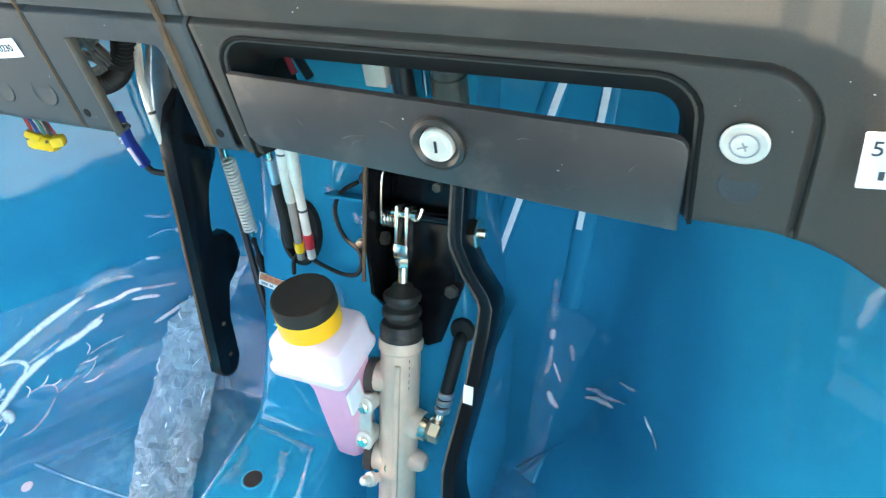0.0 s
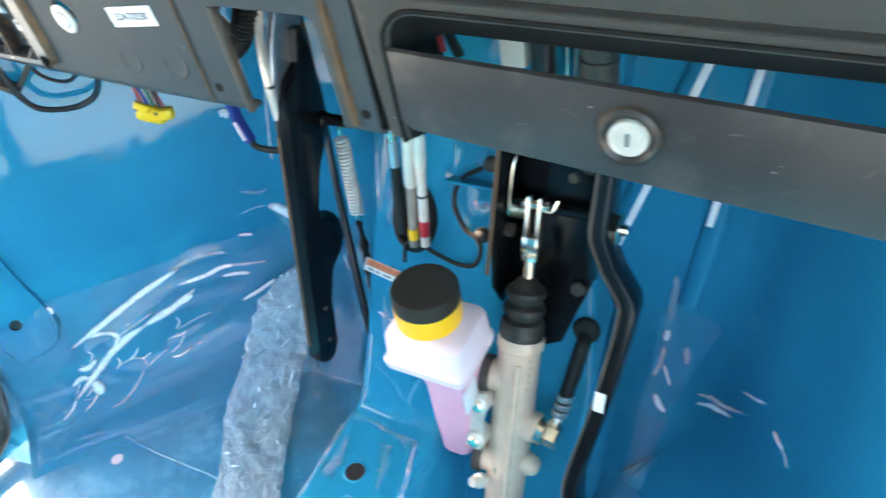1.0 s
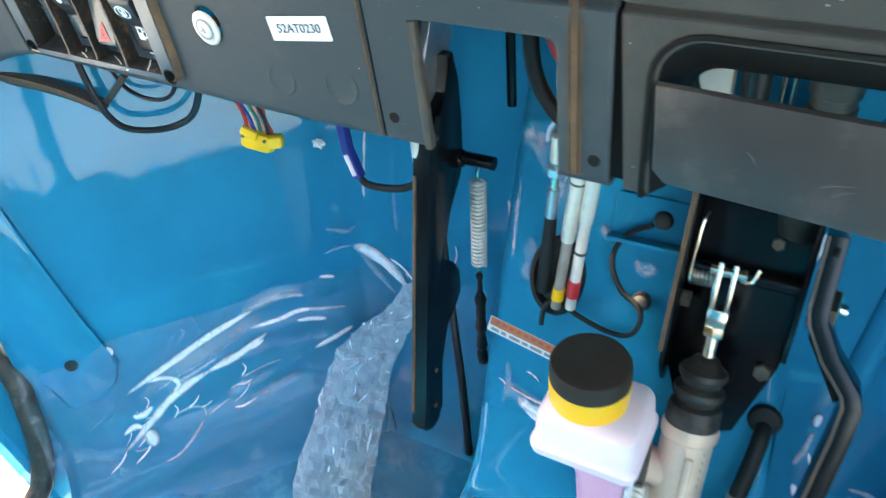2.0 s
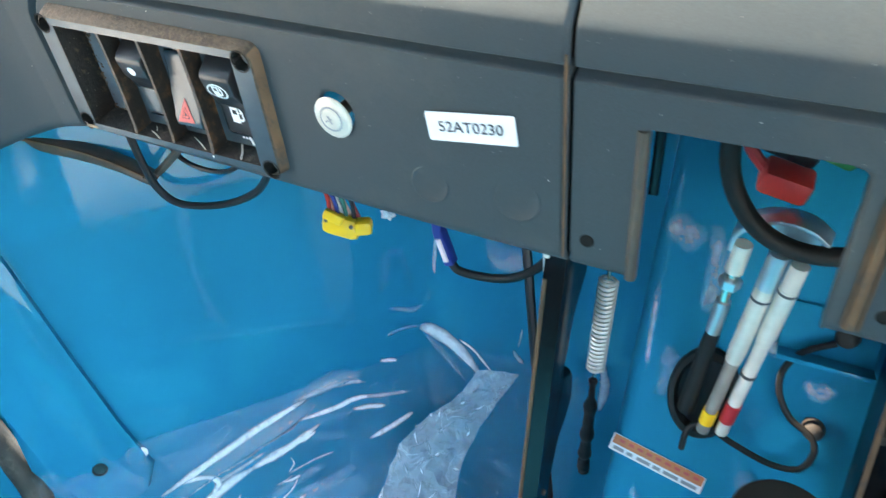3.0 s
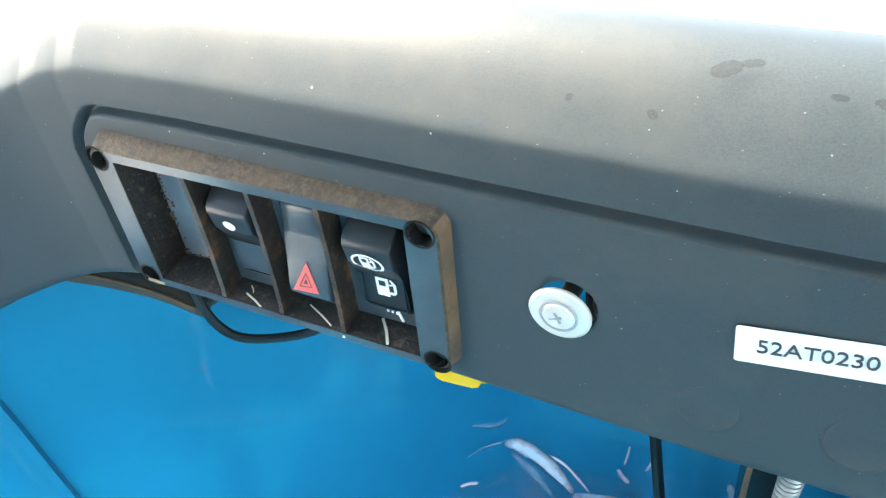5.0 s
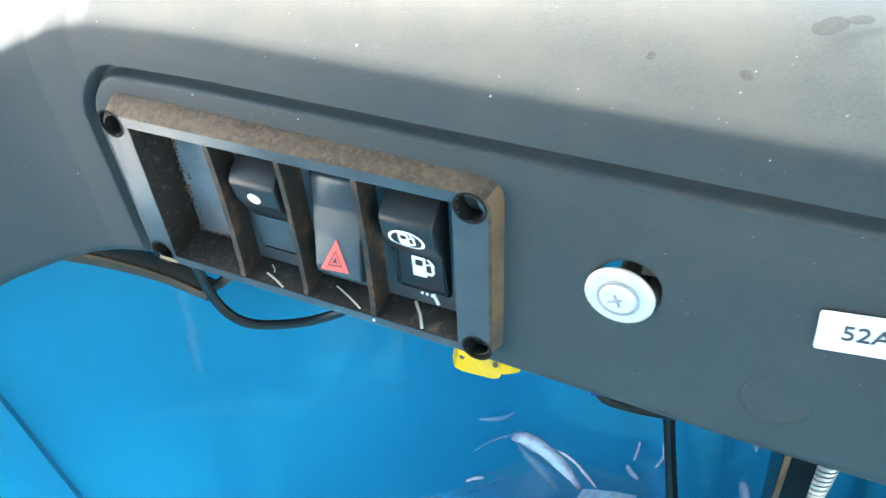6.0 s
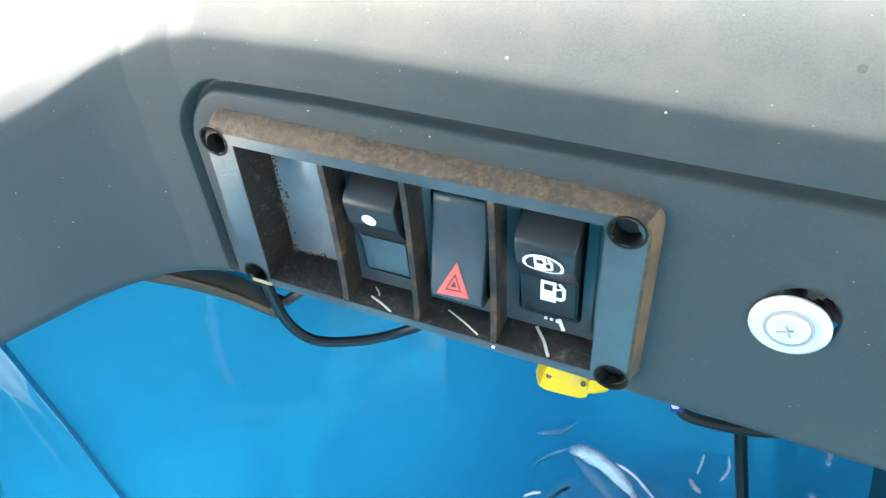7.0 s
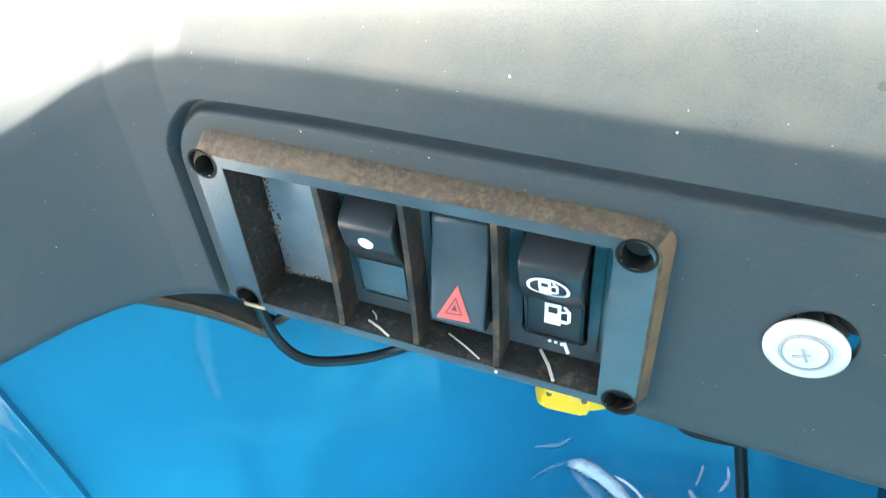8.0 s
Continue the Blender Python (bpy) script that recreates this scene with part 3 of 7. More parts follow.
structure("seat_box", rbox((MID, -0.72, 0.33), (0.96, 0.42, 0.32), 0.02), DARK_PANEL, "unseen seat block behind the floor kept dark for the reflections")
# unseen; its front edge is set by where sun should fall
structure("roof", rbox((MID, -0.2250, 1.53), (1.20, 1.45, 0.03), 0.012), ROOF_BOUNCE, "unseen pale roof placed to cut the sun and bounce warm light")
bm = bmesh.new()
g = 60.0
bm.faces.new([bm.verts.new((x, y, -0.22)) for x, y in ((-g, -g), (g, -g), (g, g), (-g, g))])
structure("ground", bm, CONCRETE, "pale sunlit concrete yard")

# raised pad on the wall beside the door post


def on_wall(u, z, out=0.0):
    """A point on the left slanting wall: u metres from the door post towards the nose, at height z."""
    a, b = Vector((-0.775, 0.240)), Vector((-0.60, 0.450))
    t = (b - a).normalized()
    nn = Vector((-t.y, t.x))
    p = a + t * u + nn * (LEAN_OUT * (z - 0.3) - out)
    return Vector((p.x, p.y, z))


def wall_frame():
    a, b = on_wall(0, 0.3), on_wall(0.1, 0.3)
    ex = (b - a).normalized()
    ey = (on_wall(0, 0.5) - on_wall(0, 0.3)).normalized()
    return a, ex, ey, -(ex.cross(ey)).normalized()


WA, WX, WY, WN = wall_frame()
if WN.dot(Vector((1, -1, 0))) < 0:
    WN = -WN
pad = [(-0.070, 0.36), (-0.020, 0.165), (0.002, 0.068), (0.0157, 0.002), (0.027, -0.0425), (0.034, -0.049), (0.0627, -0.0443), (0.078, -0.034), (0.087, -0.014), (0.083, 0.003), (0.0735, 0.037), (0.060, 0.100), (0.043, 0.185), (0.005, 0.36)]
bm = plate(pad, WA + WN * -0.002, WX, WY, WN, 0.0085, 0.0062)
structure("post_pad", bm, BLUE, "raised blue stiffening plate beside the door post")
# nearly flat disc painted dark for the hole's shade
single("pad_hole", lathe([(0.0062, 0.0008), (0.0050, 0.001), (0.0046, 0.0003), (0, 0.0003)], WA + WX * 0.048 + WY * 0.0005 + WN * 0.0066, WN, 20, caps=False), CABLE,
       "small dark hole in the blue plate beside the door", "hole")

# rubber weather strip round the foot of the door opening
bm = tube([(-0.833, 0.245, 0.43), (-0.813, 0.243, 0.368), (-0.797, 0.241, 0.330), (-0.779, 0.2376, 0.296), (-0.767, 0.2285, 0.268), (-0.760, 0.220, 0.240), (-0.755, 0.208, 0.212), (-0.752, 0.190, 0.193), (-0.750, 0.150, 0.185), (-0.750, 0.05, 0.183), (-0.750, -0.2, 0.183), (-0.750, -0.6, 0.183)], 0.0105, 12, 8)
single("weather_strip", bm, GREY_RUBBER, "dusty grey rubber weather strip round the door opening", "rubber strip")


# ---------------------------------------------------------------- dashboard
DZ0, DZ1 = 0.600, 0.7265
PROFILE = [(0.3300, 0.5972), (0.3270, 0.5968), (0.3235, 0.5970), (0.3195, 0.5985), (0.3175, 0.6015)]
PROFILE += [(0.3172 - 0.0062 * (z - 0.604) / 0.08, z) for z in [0.604 + 0.0025 * k for k in range(25)]]
PROFILE += [(0.3172 - 0.0062 * (z - 0.604) / 0.08, z) for z in [0.6660 + 0.0006 * k for k in range(42)]]
PROFILE += [(0.3106, 0.6935), (0.3106, 0.6962), (0.3108, 0.6985), (0.3115, 0.7003), (0.3130, 0.7026), (0.3152, 0.7058), (0.3180, 0.7098), (0.3215, 0.7143), (0.3258, 0.7187), (0.3310, 0.7224),
            (0.3370, 0.7249), (0.3440, 0.7258), (0.3500, 0.7240), (0.3600, 0.7190), (0.375, 0.7100), (0.40, 0.694), (0.44, 0.668), (0.50, 0.634)]


def knots(table, x):
    for (x0, v0), (x1, v1) in zip(table, table[1:]):
        if x <= x1:
            t = (x - x0) / (x1 - x0)
            t = min(1, max(0, t))
            return v0 + (v1 - v0) * t
    return table[-1][1]


END_Y = [(0.355, 0.0), (0.375, -0.002), (0.39, -0.006), (0.41, -0.016), (0.43, -0.028), (0.465, -0.045), (0.50, -0.062), (0.54, -0.085), (0.60, -0.12)]
END_BOTTOM = [(0.36, 0.0), (0.385, -0.004), (0.405, -0.010), (0.425, -0.018), (0.465, -0.040), (0.50, -0.062), (0.54, -0.09), (0.60, -0.13)]
END_TOP = [(0.30, 0.0), (0.345, -0.002), (0.365, -0.008), (0.385, -0.018), (0.405, -0.032), (0.43, -0.046), (0.465, -0.062), (0.50, -0.078), (0.54, -0.10), (0.60, -0.14)]


def tilt_z(x):
    """The whole dash hangs slightly lower on its right."""
    return -0.018 * (x + 0.42)


def dash_point(x, y, z):
    """Bends the straight profile at both ends towards the seat and lets it drop there."""
    a = abs(x - MID)
    f = min(1, max(0, (z - DZ0) / (DZ1 - DZ0)))
    dz = knots(END_BOTTOM, a) * (1 - f) + knots(END_TOP, a) * f
    dy = knots(END_Y, a) + 0.0072 * min(1.0, max(0.0, (-0.42 - x) / 0.24))
    # soft groove round the middle field
    if z < 0.6995 and y < 0.3185:
        qx, qz = abs(x - MID - 0.004) - (0.363 - 0.022), z - (0.6843 - 0.022)
        d = (math.hypot(max(qx, 0), max(qz, 0)) + min(max(qx, qz), 0)) - 0.022
        y += 0.0046 * smoothstep(-0.0034, -0.0002, d) * (1 - smoothstep(0.0004, 0.0020, d))
    return Vector((x, y + dy, z + dz + tilt_z(x)))


def dash_face(x, z):
    """The dash face at x and the height z in the cab."""
    z -= tilt_z(x)
    return dash_point(x, 0.3172 - 0.0062 * (z - 0.604) / 0.08, z)


def dash_stations(x0, x1, extra):
    xs = {round(x0, 5), round(x1, 5)} | {round(e, 5) for e in extra if x0 < e < x1}
    x = x0
    while x < x1:
        a = abs(x - MID)
        xs.add(round(x, 5))
        x += 0.0008 if 0.328 < a < 0.376 else 0.004 if a < 0.335 else 0.006
    out = []
    for v in sorted(xs):
        if not out or v - out[-1] > 0.0006 or v in (x0, x1) or v in extra:
            out.append(v)
    return out


def dash_panel(x0, x1, holes, extra=(), rounds=()):
    """One moulded panel of the dashboard; holes are (x0, x1, z0, z1, corner radius)."""
    xs = dash_stations(x0, x1, list(extra) + [v for hh in holes for v in hh[:2]])
    bm = bmesh.new()
    grid = [[bm.verts.new(dash_point(x, y, z)) for y, z in PROFILE] for x in xs]
    for i in range(len(xs) - 1):
        mx = (xs[i] + xs[i + 1]) / 2
        for j in range(len(PROFILE) - 1):
            mz = (PROFILE[j][1] + PROFILE[j + 1][1]) / 2
            my = (PROFILE[j][0] + PROFILE[j + 1][0]) / 2
            inside = False
            for hx0, hx1, hz0, hz1, r in holes:
                if hx0 < mx < hx1 and hz0 < mz < hz1 and (my < 0.36 or mz < 0.6):
                    qx = max(hx0 + r - mx, mx - (hx1 - r), 0)
                    qz = max(mz - (hz1 - r), 0)
                    if math.hypot(qx, qz) <= r:
                        inside = True
            if any(math.hypot(mx - cx, mz - cz) < r for cx, cz, r in rounds):
                inside = True
            if not inside:
                bm.faces.new((grid[i][j], grid[i + 1][j], grid[i + 1][j + 1], grid[i][j + 1]))
    # pull the rim of each opening onto its smooth outline
    for hx0, hx1, hz0, hz1, r in holes:
        for i, x in enumerate(xs):
            for j, (y, z) in enumerate(PROFILE):
                v = grid[i][j]
                if not v.link_faces or len(v.link_faces) == 4 or y > 0.33 or z > hz1 + 0.003 or z < 0.603:
                    continue
                if not hx0 - 0.004 < x < hx1 + 0.004 or i in (0, len(xs) - 1):
                    continue
                cx = min(max(x, hx0 + r), hx1 - r)
                dx, dz = x - cx, z - (hz1 - r)
                if dz > 0:
                    d = math.hypot(dx, dz)
                    v.co = dash_point(cx + dx * r / d, y, hz1 - r + dz * r / d)
    for cx, cz, r in rounds:
        for i, x in enumerate(xs):
            for j, (y, z) in enumerate(PROFILE):
                v, d = grid[i][j], math.hypot(x - cx, z - cz)
                if v.link_faces and len(v.link_faces) < 4 and d < r + 0.003 and 0 < d:
                    v.co = dash_point(cx + (x - cx) * r / d, y, cz + (z - cz) * r / d)
    loose = [v for v in bm.verts if not v.link_faces]
    bmesh.ops.delete(bm, geom=loose, context="VERTS")
    return bm


dash = thing("dashboard", (MID, 0.33, 0.6), "black moulded plastic dashboard with three panels and brown worn edges", "dashboard")
SEAM_L, SEAM_R = -0.3645, -0.2440
OPEN = (-0.3400, -0.2690, 0.55, 0.6675, 0.006)
GLOVE = (-0.2270, 0.0145, 0.55, 0.6740, 0.018)
for name, bm, lab in (("left_panel", dash_panel(-0.885, SEAM_L - 0.0012, [(-0.6395, -0.5185, 0.6110, 0.6685, 0.002)], [-0.4870 + 0.0012 * k for k in range(24)], [(-0.4698, 0.6487, 0.0090)]), "black dash panel carrying the switch cluster"),
                      ("middle_panel", dash_panel(SEAM_L + 0.0008, SEAM_R - 0.0010, [OPEN], [SEAM_L + 0.001 * k for k in range(60)]), "black dash bridge with an opening for the steering column"),
                      ("right_panel", dash_panel(SEAM_R + 0.0010, 2 * MID + 0.885, [GLOVE], [-0.2270 + 0.0015 * k for k in range(12)] + [0.0145 - 0.0015 * k for k in range(14)]), "black dash panel with the glove box opening")):
    if name == "right_panel":
        # its edge stands off towards the foot and leaves a dark wedge
        for v in bm.verts:
            near = SEAM_R + 0.0010 + 0.012 - v.co.x
            if near > 0 and v.co.z < 0.690 and v.co.y < 0.335:
                v.co.x += 0.0050 * (0.690 - v.co.z) / 0.09 * min(1.0, near / 0.012)
    ob = part(name, bm, DASH_WARM if name == "right_panel" else DASH, dash, lab, 40)
    md = ob.modifiers.new("thick", "SOLIDIFY")
    md.thickness, md.offset = 0.0024, -1.0


def dash_edge(name, x, z0, z1, w, proud, side, mat=WORN, label="brown worn moulding edge"):
    """A thin raised moulding that runs up the dash face at x."""
    pts = [dash_point(x, 0.3172 - 0.0062 * (z - 0.604) / 0.08, z) + Vector((0, -proud / 2, 0)) for z in [z0 + (z1 - z0) * k / 10 for k in range(11)]]
    bm = sweep(bmesh.new(), pts, rounded_rect(proud + 0.0012, w, min(w, proud) * 0.3, 2), up=(0, 1, 0))
    return part(name, bm, mat, dash, label)


dash_edge("edge_moulding", SEAM_L - 0.0020, 0.602, 0.690, 0.0008, 0.0006, 1)
for off, wide, proud in ((-0.0026, 0.0007, 0.0005), (0.0, 0.0034, 0.0010), (0.0028, 0.0007, 0.0005)):
    dash_edge("edge_moulding", -0.2608 + off, 0.603, 0.716, wide, proud, 1)
# added dark strips that paint the shade behind the two seams
for x in (SEAM_L, SEAM_R):
    part("seam_shade", sweep(bmesh.new(), [dash_point(x, y + 0.006, z) for y, z in PROFILE[4:-5:3]], rounded_rect(0.002, 0.016, 0.0006, 2), up=(0, 1, 0)), SHADE_BLACK, dash)
# returns of the column opening, going back from the face
part("opening_return", rbox((OPEN[1] + 0.0002, 0.3190, 0.634 + tilt_z(OPEN[1])), (0.0016, 0.0028, 0.070), 0.0005), DASH, dash)
# brown rolled return, with the highlight along it put into the colour
for off, dep, wid in ((0.0012, 0.3190, 0.0042),):
    edge_line = [dash_point(OPEN[0] + off, dep - 0.0062 * (z - 0.604) / 0.08, z) for z in [0.5985 + 0.0068 * k for k in range(11)]]
    part("opening_return", sweep(bmesh.new(), edge_line, rounded_rect(0.0062, wid, 0.0018, 4), up=(0, 1, 0)), EDGE_BROWN, dash, "brown return of the column opening")
part("opening_return", rbox(((OPEN[0] + OPEN[1]) / 2, 0.3175, 0.6685 + tilt_z(MID)), (0.073, 0.010, 0.0020), 0.0006), DASH, dash)

# recessed rim of the glove box opening: slopes in from the face to a smaller frame behind
bm = bmesh.new()
steps = [(0.0, 0.0, 0.0006), (0.0010, 0.0030, 0.002), (0.0070, 0.013, 0.010), (0.0105, 0.026, 0.022)]
rings = []
for inset, depth, dr in steps:
    x0, x1, z1, r = GLOVE[0] - 0.002 + inset, GLOVE[1] + 0.002 - inset, 0.6760 - inset * 2.1, 0.019 - inset * 0.6
    ring = [(x0, 0.598)]
    for k in range(6):
        a = radians(90 * k / 5)
        ring.append((x0 + r - r * math.cos(a), z1 - r + r * math.sin(a)))
    for k in range(6):
        a = radians(90 * k / 5)
        ring.append((x1 - r + r * math.sin(a), z1 - r + r * math.cos(a)))
    ring.append((x1, 0.598))
    rings.append([bm.verts.new((x, 0.3155 - 0.0062 * (z - 0.604) / 0.08 + depth, z + tilt_z(x))) for x, z in ring])
for r0, r1 in zip(rings, rings[1:]):
    for k in range(len(r0) - 1):
        bm.faces.new((r0[k], r0[k + 1], r1[k + 1], r1[k]))
# the rim's shade is put into its near-black colour
ob = part("glove_rim", bm, SHADE_BLACK, dash, "recessed glove box rim with its shade painted black")
md = ob.modifiers.new("thick", "SOLIDIFY")
md.thickness, md.offset = 0.002, 1.0

# inner side wall of the glove box, placed to hide the red connector from the camera
part("glove_side", rbox((-0.2345, 0.350, 0.640), (0.0020, 0.056, 0.078), 0.0006), SHADE_BLACK, dash, "dark inner side of the glove box")
# small screw recesses, their shade painted as flush dark discs, and round knock-out marks in the dash face
for x, z in ((-0.3568, 0.6118), (-0.2517, 0.6088)):
    p = dash_face(x, z)
    part("screw_recess", lathe([(0.0030, 0.0004), (0.0024, 0.0006), (0.0020, 0.0002), (0, 0.0002)], p, (0, -1, 0), 16), SHADE_BLACK, dash)
for x, z, r in ((-0.3865, 0.6245, 0.0104), (-0.4265, 0.6225, 0.0092), (0.036, 0.616, 0.009)):
    p = dash_face(x, z)
    part("knock_out", lathe([(r, -0.0004), (r, 0.0003), (r - 0.0007, 0.0006), (r - 0.0016, 0.0002), (r * 0.5, 0.0002), (0, 0.0002)], p, (0, -1, 0), 36), DASH, dash)

# glove box lid, hanging a little crooked in its opening
lid = thing("glove_box_lid", (-0.107, 0.312, 0.60), "dark grey glove box lid with a key lock, half open", "lid")
LX = Vector((0.2370, 0, -0.0125)).normalized()
LZ = Vector((0.0, 0.0, 1.0))
LZ = (LZ - LX * LZ.dot(LX)).normalized()
LY = Vector((0, -1, 0))
lo = Vector((-0.109, 0.3135, 0.6215))
outline = [(-0.1190, 0.0245), (-0.1150, -0.0135), (-0.1090, -0.0190), (0.1230, -0.0250), (0.1225, 0.0160), (0.1215, 0.0205), (0.1190, 0.0235), (0.1150, 0.0248)]
bm = plate(outline, lo, LX, LZ, LY, 0.0042, 0.0010)
part("lid_plate", bm, LID, lid)
for a0, b0, da, db in ((-0.052, -0.004, 0.0130, 0.0045), (-0.047, -0.007, 0.0070, 0.0050), (-0.028, 0.010, 0.0100, -0.0030), (0.045, 0.012, 0.0080, 0.0016), (0.070, -0.012, 0.0060, 0.0042), (-0.080, 0.004, 0.0050, -0.0050), (0.098, 0.004, 0.0042, 0.0060)):
    part("scratch", sweep(bmesh.new(), [lo + LX * (a0 + da * t) + LZ * (b0 + db * t + 0.0006 * math.sin(5 * t)) + LY * 0.00425 for t in (0, 0.33, 0.67, 1)], lambda t: circle(0.00022 * (1.15 - t), 6), up=LZ), SCUFF, lid)
lock = part("lock_ring", lathe([(0.0152, 0), (0.0155, 0.0010), (0.0146, 0.0030), (0.0126, 0.0040), (0.0102, 0.0024), (0.0094, 0.0)], lo + LX * 0.004 + LY * 0.0042 + LZ * 0.0030, LY, 36), LOCK_RING, lid, "brown-black worn ring round the lock")
part("lock_barrel", lathe([(0.0093, 0), (0.0093, 0.0030), (0.0086, 0.0040), (0.0080, 0.0036), (0.0064, 0.0036), (0.0060, 0.0042), (0, 0.0042)], lo + LX * 0.004 + LY * 0.0042 + LZ * 0.0030, LY, 32), SATIN, lid, "chromed lock barrel")
part("key_slot", rbox(lo + LX * 0.004 + LY * 0.0086 + LZ * 0.0030, (0.0015, 0.0008, 0.0066), 0.0002), CABLE, lid, "dark key slot")


# ---------------------------------------------------------------- switch cluster
SW = thing("switch_panel", (-0.58, 0.31, 0.60), "dusty black plastic switch cluster with four bays and three rocker switches", "switch panel")
SX = Vector((1, -0.012, -0.016)).normalized()
SZ = Vector((0.016, -0.077, 1)).normalized()
SZ = (SZ - SX * SZ.dot(SX)).normalized()
SN = -(SX.cross(SZ)).normalized()        # towards the seat
if SN.y > 0:
    SN = -SN
SO = Vector((-0.5790, 0.3194, 0.6419))
R3 = Matrix((SX, -SN, SZ)).transposed()


def sw(a, b, d=0.0):
    """A point of the cluster: a across, b up, d out of the dash face."""
    return SO + SX * a + SZ * b + SN * d


def sbox(a0, a1, b0, b1, d0, d1, bevel=0.0005, bm=None):
    return rbox(sw((a0 + a1) / 2, (b0 + b1) / 2, (d0 + d1) / 2), (a1 - a0, d1 - d0, b1 - b0), bevel, R3, bm)


SWW, SWH, SWD = 0.1405, 0.0643, 0.0065
BACK = -0.0090                           # the floor of the bays
bays = [(-0.0592, -0.0287), (-0.0265, -0.0011), (0.0008, 0.0262), (0.0282, 0.0590)]
BZ0, BZ1 = -0.0284, 0.0280
# flank: drafted sides that run back to the dash, dusty on top and worn brown at the end
bm = bmesh.new()


def ring_of(pts, d):
    return [bm.verts.new(sw(a, b, d)) for a, b in pts]


RIM = [(0.0054, 0.0020, 0.0012, -0.0045), (0.0042, 0.0017, 0.0010, 0.0000), (0.0020, 0.0008, 0.0004, SWD - 0.0022), (0.0006, 0.0003, 0.0002, SWD - 0.0005), (-0.0008, 0.0, 0.0, SWD)]
rings = [ring_of(rounded_rect(SWW + grow, SWH + grow, 0.0062 - 0.1 * grow, 6, cx, cy), d) for grow, cy, cx, d in RIM]
for r0, r1 in zip(rings, rings[1:]):
    n = len(r0)
    for k in range(n):
        bm.faces.new((r0[k], r0[(k + 1) % n], r1[(k + 1) % n], r1[k]))
flank = part("flank", bm, DUSTY_TOP, SW, "brown dusty flank of the cluster")
flank.data.materials.append(WORN)
for f in flank.data.polygons:
    if f.normal.dot(SX) > 0.55:
        f.material_index = 1
# front face with the bay opening and four screw wells left open
bm = bmesh.new()
wells = [(-0.0664, 0.0283), (0.0645, 0.0275), (0.0655, -0.0285), (-0.0652, -0.0276)]
na, nb = 128, 60
half_w, half_h = (SWW - 0.0008) / 2, (SWH - 0.0008) / 2
av = [-half_w + 2 * half_w * i / na for i in range(na + 1)]
bv = [-half_h + 2 * half_h * j / nb for j in range(nb + 1)]
for vals, marks in ((av, (bays[0][0], bays[-1][1])), (bv, (BZ0, BZ1))):
    for mk in marks:
        i = min(range(len(vals)), key=lambda q: abs(vals[q] - mk))
        vals[i] = mk


def corner(a, b):
    """Pulls the sheet's corner points onto the rounded outline."""
    r = 0.0060
    qa, qb = abs(a) - (half_w - r), abs(b) - (half_h - r)
    if qa > 0 and qb > 0:
        m = max(qa, qb)
        hyp = math.hypot(qa, qb)
        return math.copysign(half_w - r + qa * m / hyp, a), math.copysign(half_h - r + qb * m / hyp, b)
    return a, b


gv = [[bm.verts.new(sw(*corner(a, b), SWD)) for b in bv] for a in av]
WELL_R = 0.0047
for i in range(na):
    for j in range(nb):
        a, b = (av[i] + av[i + 1]) / 2, (bv[j] + bv[j + 1]) / 2
        if bays[0][0] < a < bays[-1][1] and BZ0 < b < BZ1:
            continue
        if any(math.hypot(a - wa, b - wb) < WELL_R for wa, wb in wells):
            continue
        bm.faces.new((gv[i][j], gv[i + 1][j], gv[i + 1][j + 1], gv[i][j + 1]))
bmesh.ops.delete(bm, geom=[v for v in bm.verts if not v.link_faces], context="VERTS")
part("face", bm, BEZEL, SW, "smooth black face of the cluster", 30)
for wa, wb in wells:
    well = part("screw_well", lathe([(WELL_R + 0.0006, SWD + 0.0002), (WELL_R - 0.0001, SWD + 0.0002), (WELL_R - 0.0006, SWD - 0.001), (WELL_R - 0.0009, -0.006), (0, -0.006)], sw(wa, wb), SN, 24, caps=False), SHADE_BLACK, SW)
    if wb > 0:
        screw = part("screw", lathe([(0.0030, -0.004), (0.0030, -0.0030), (0.0022, -0.0018), (0, -0.0014)], sw(wa, wb), SN, 18), ZINC, well, "cross-head screw")
        for ang in (20, 110):
            dv = (SX * math.cos(radians(ang)) + SZ * math.sin(radians(ang))) * 0.0016
            q = sw(wa, wb, -0.0014 + 0.00008 * (ang > 90))
            part("cross_slot", sweep(bmesh.new(), [q - dv, q, q + dv], rounded_rect(0.0006, 0.0006, 0.0001, 1)), CABLE, well)
# walls of the bays
part("bay_back", sbox(bays[0][0] - 0.001, bays[-1][1] + 0.001, BZ0 - 0.001, BZ1 + 0.001, BACK - 0.0030, BACK - 0.0012, 0.0003), DIRTY, SW)
part("bay_wall", sbox(bays[0][0] - 0.0016, bays[0][0], BZ0, BZ1, BACK - 0.001, SWD - 0.0003, 0.0002), DIRTY, SW)
part("bay_wall", sbox(bays[-1][1], bays[-1][1] + 0.0016, BZ0, BZ1, BACK - 0.001, SWD - 0.0003, 0.0002), DIRTY, SW)
part("bay_wall", sbox(bays[0][0], bays[-1][1], BZ1, BZ1 + 0.0016, BACK - 0.001, SWD - 0.0003, 0.0002), DIRTY, SW)


def bay_floor(a0, a1):
    """The dusty floor of a bay: rises a little towards its back."""
    return plate([(SWD - 0.0003, BZ0), (BACK, BZ0 + 0.0022), (BACK, BZ0 - 0.0016), (SWD - 0.0003, BZ0 - 0.0016)], sw(a0, 0, 0), SN, SZ, SX, a1 - a0)


for a0, a1 in bays:
    part("bay_floor", bay_floor(a0, a1), BAY_DUST, SW, "dusty brown floor of a switch bay", 30)
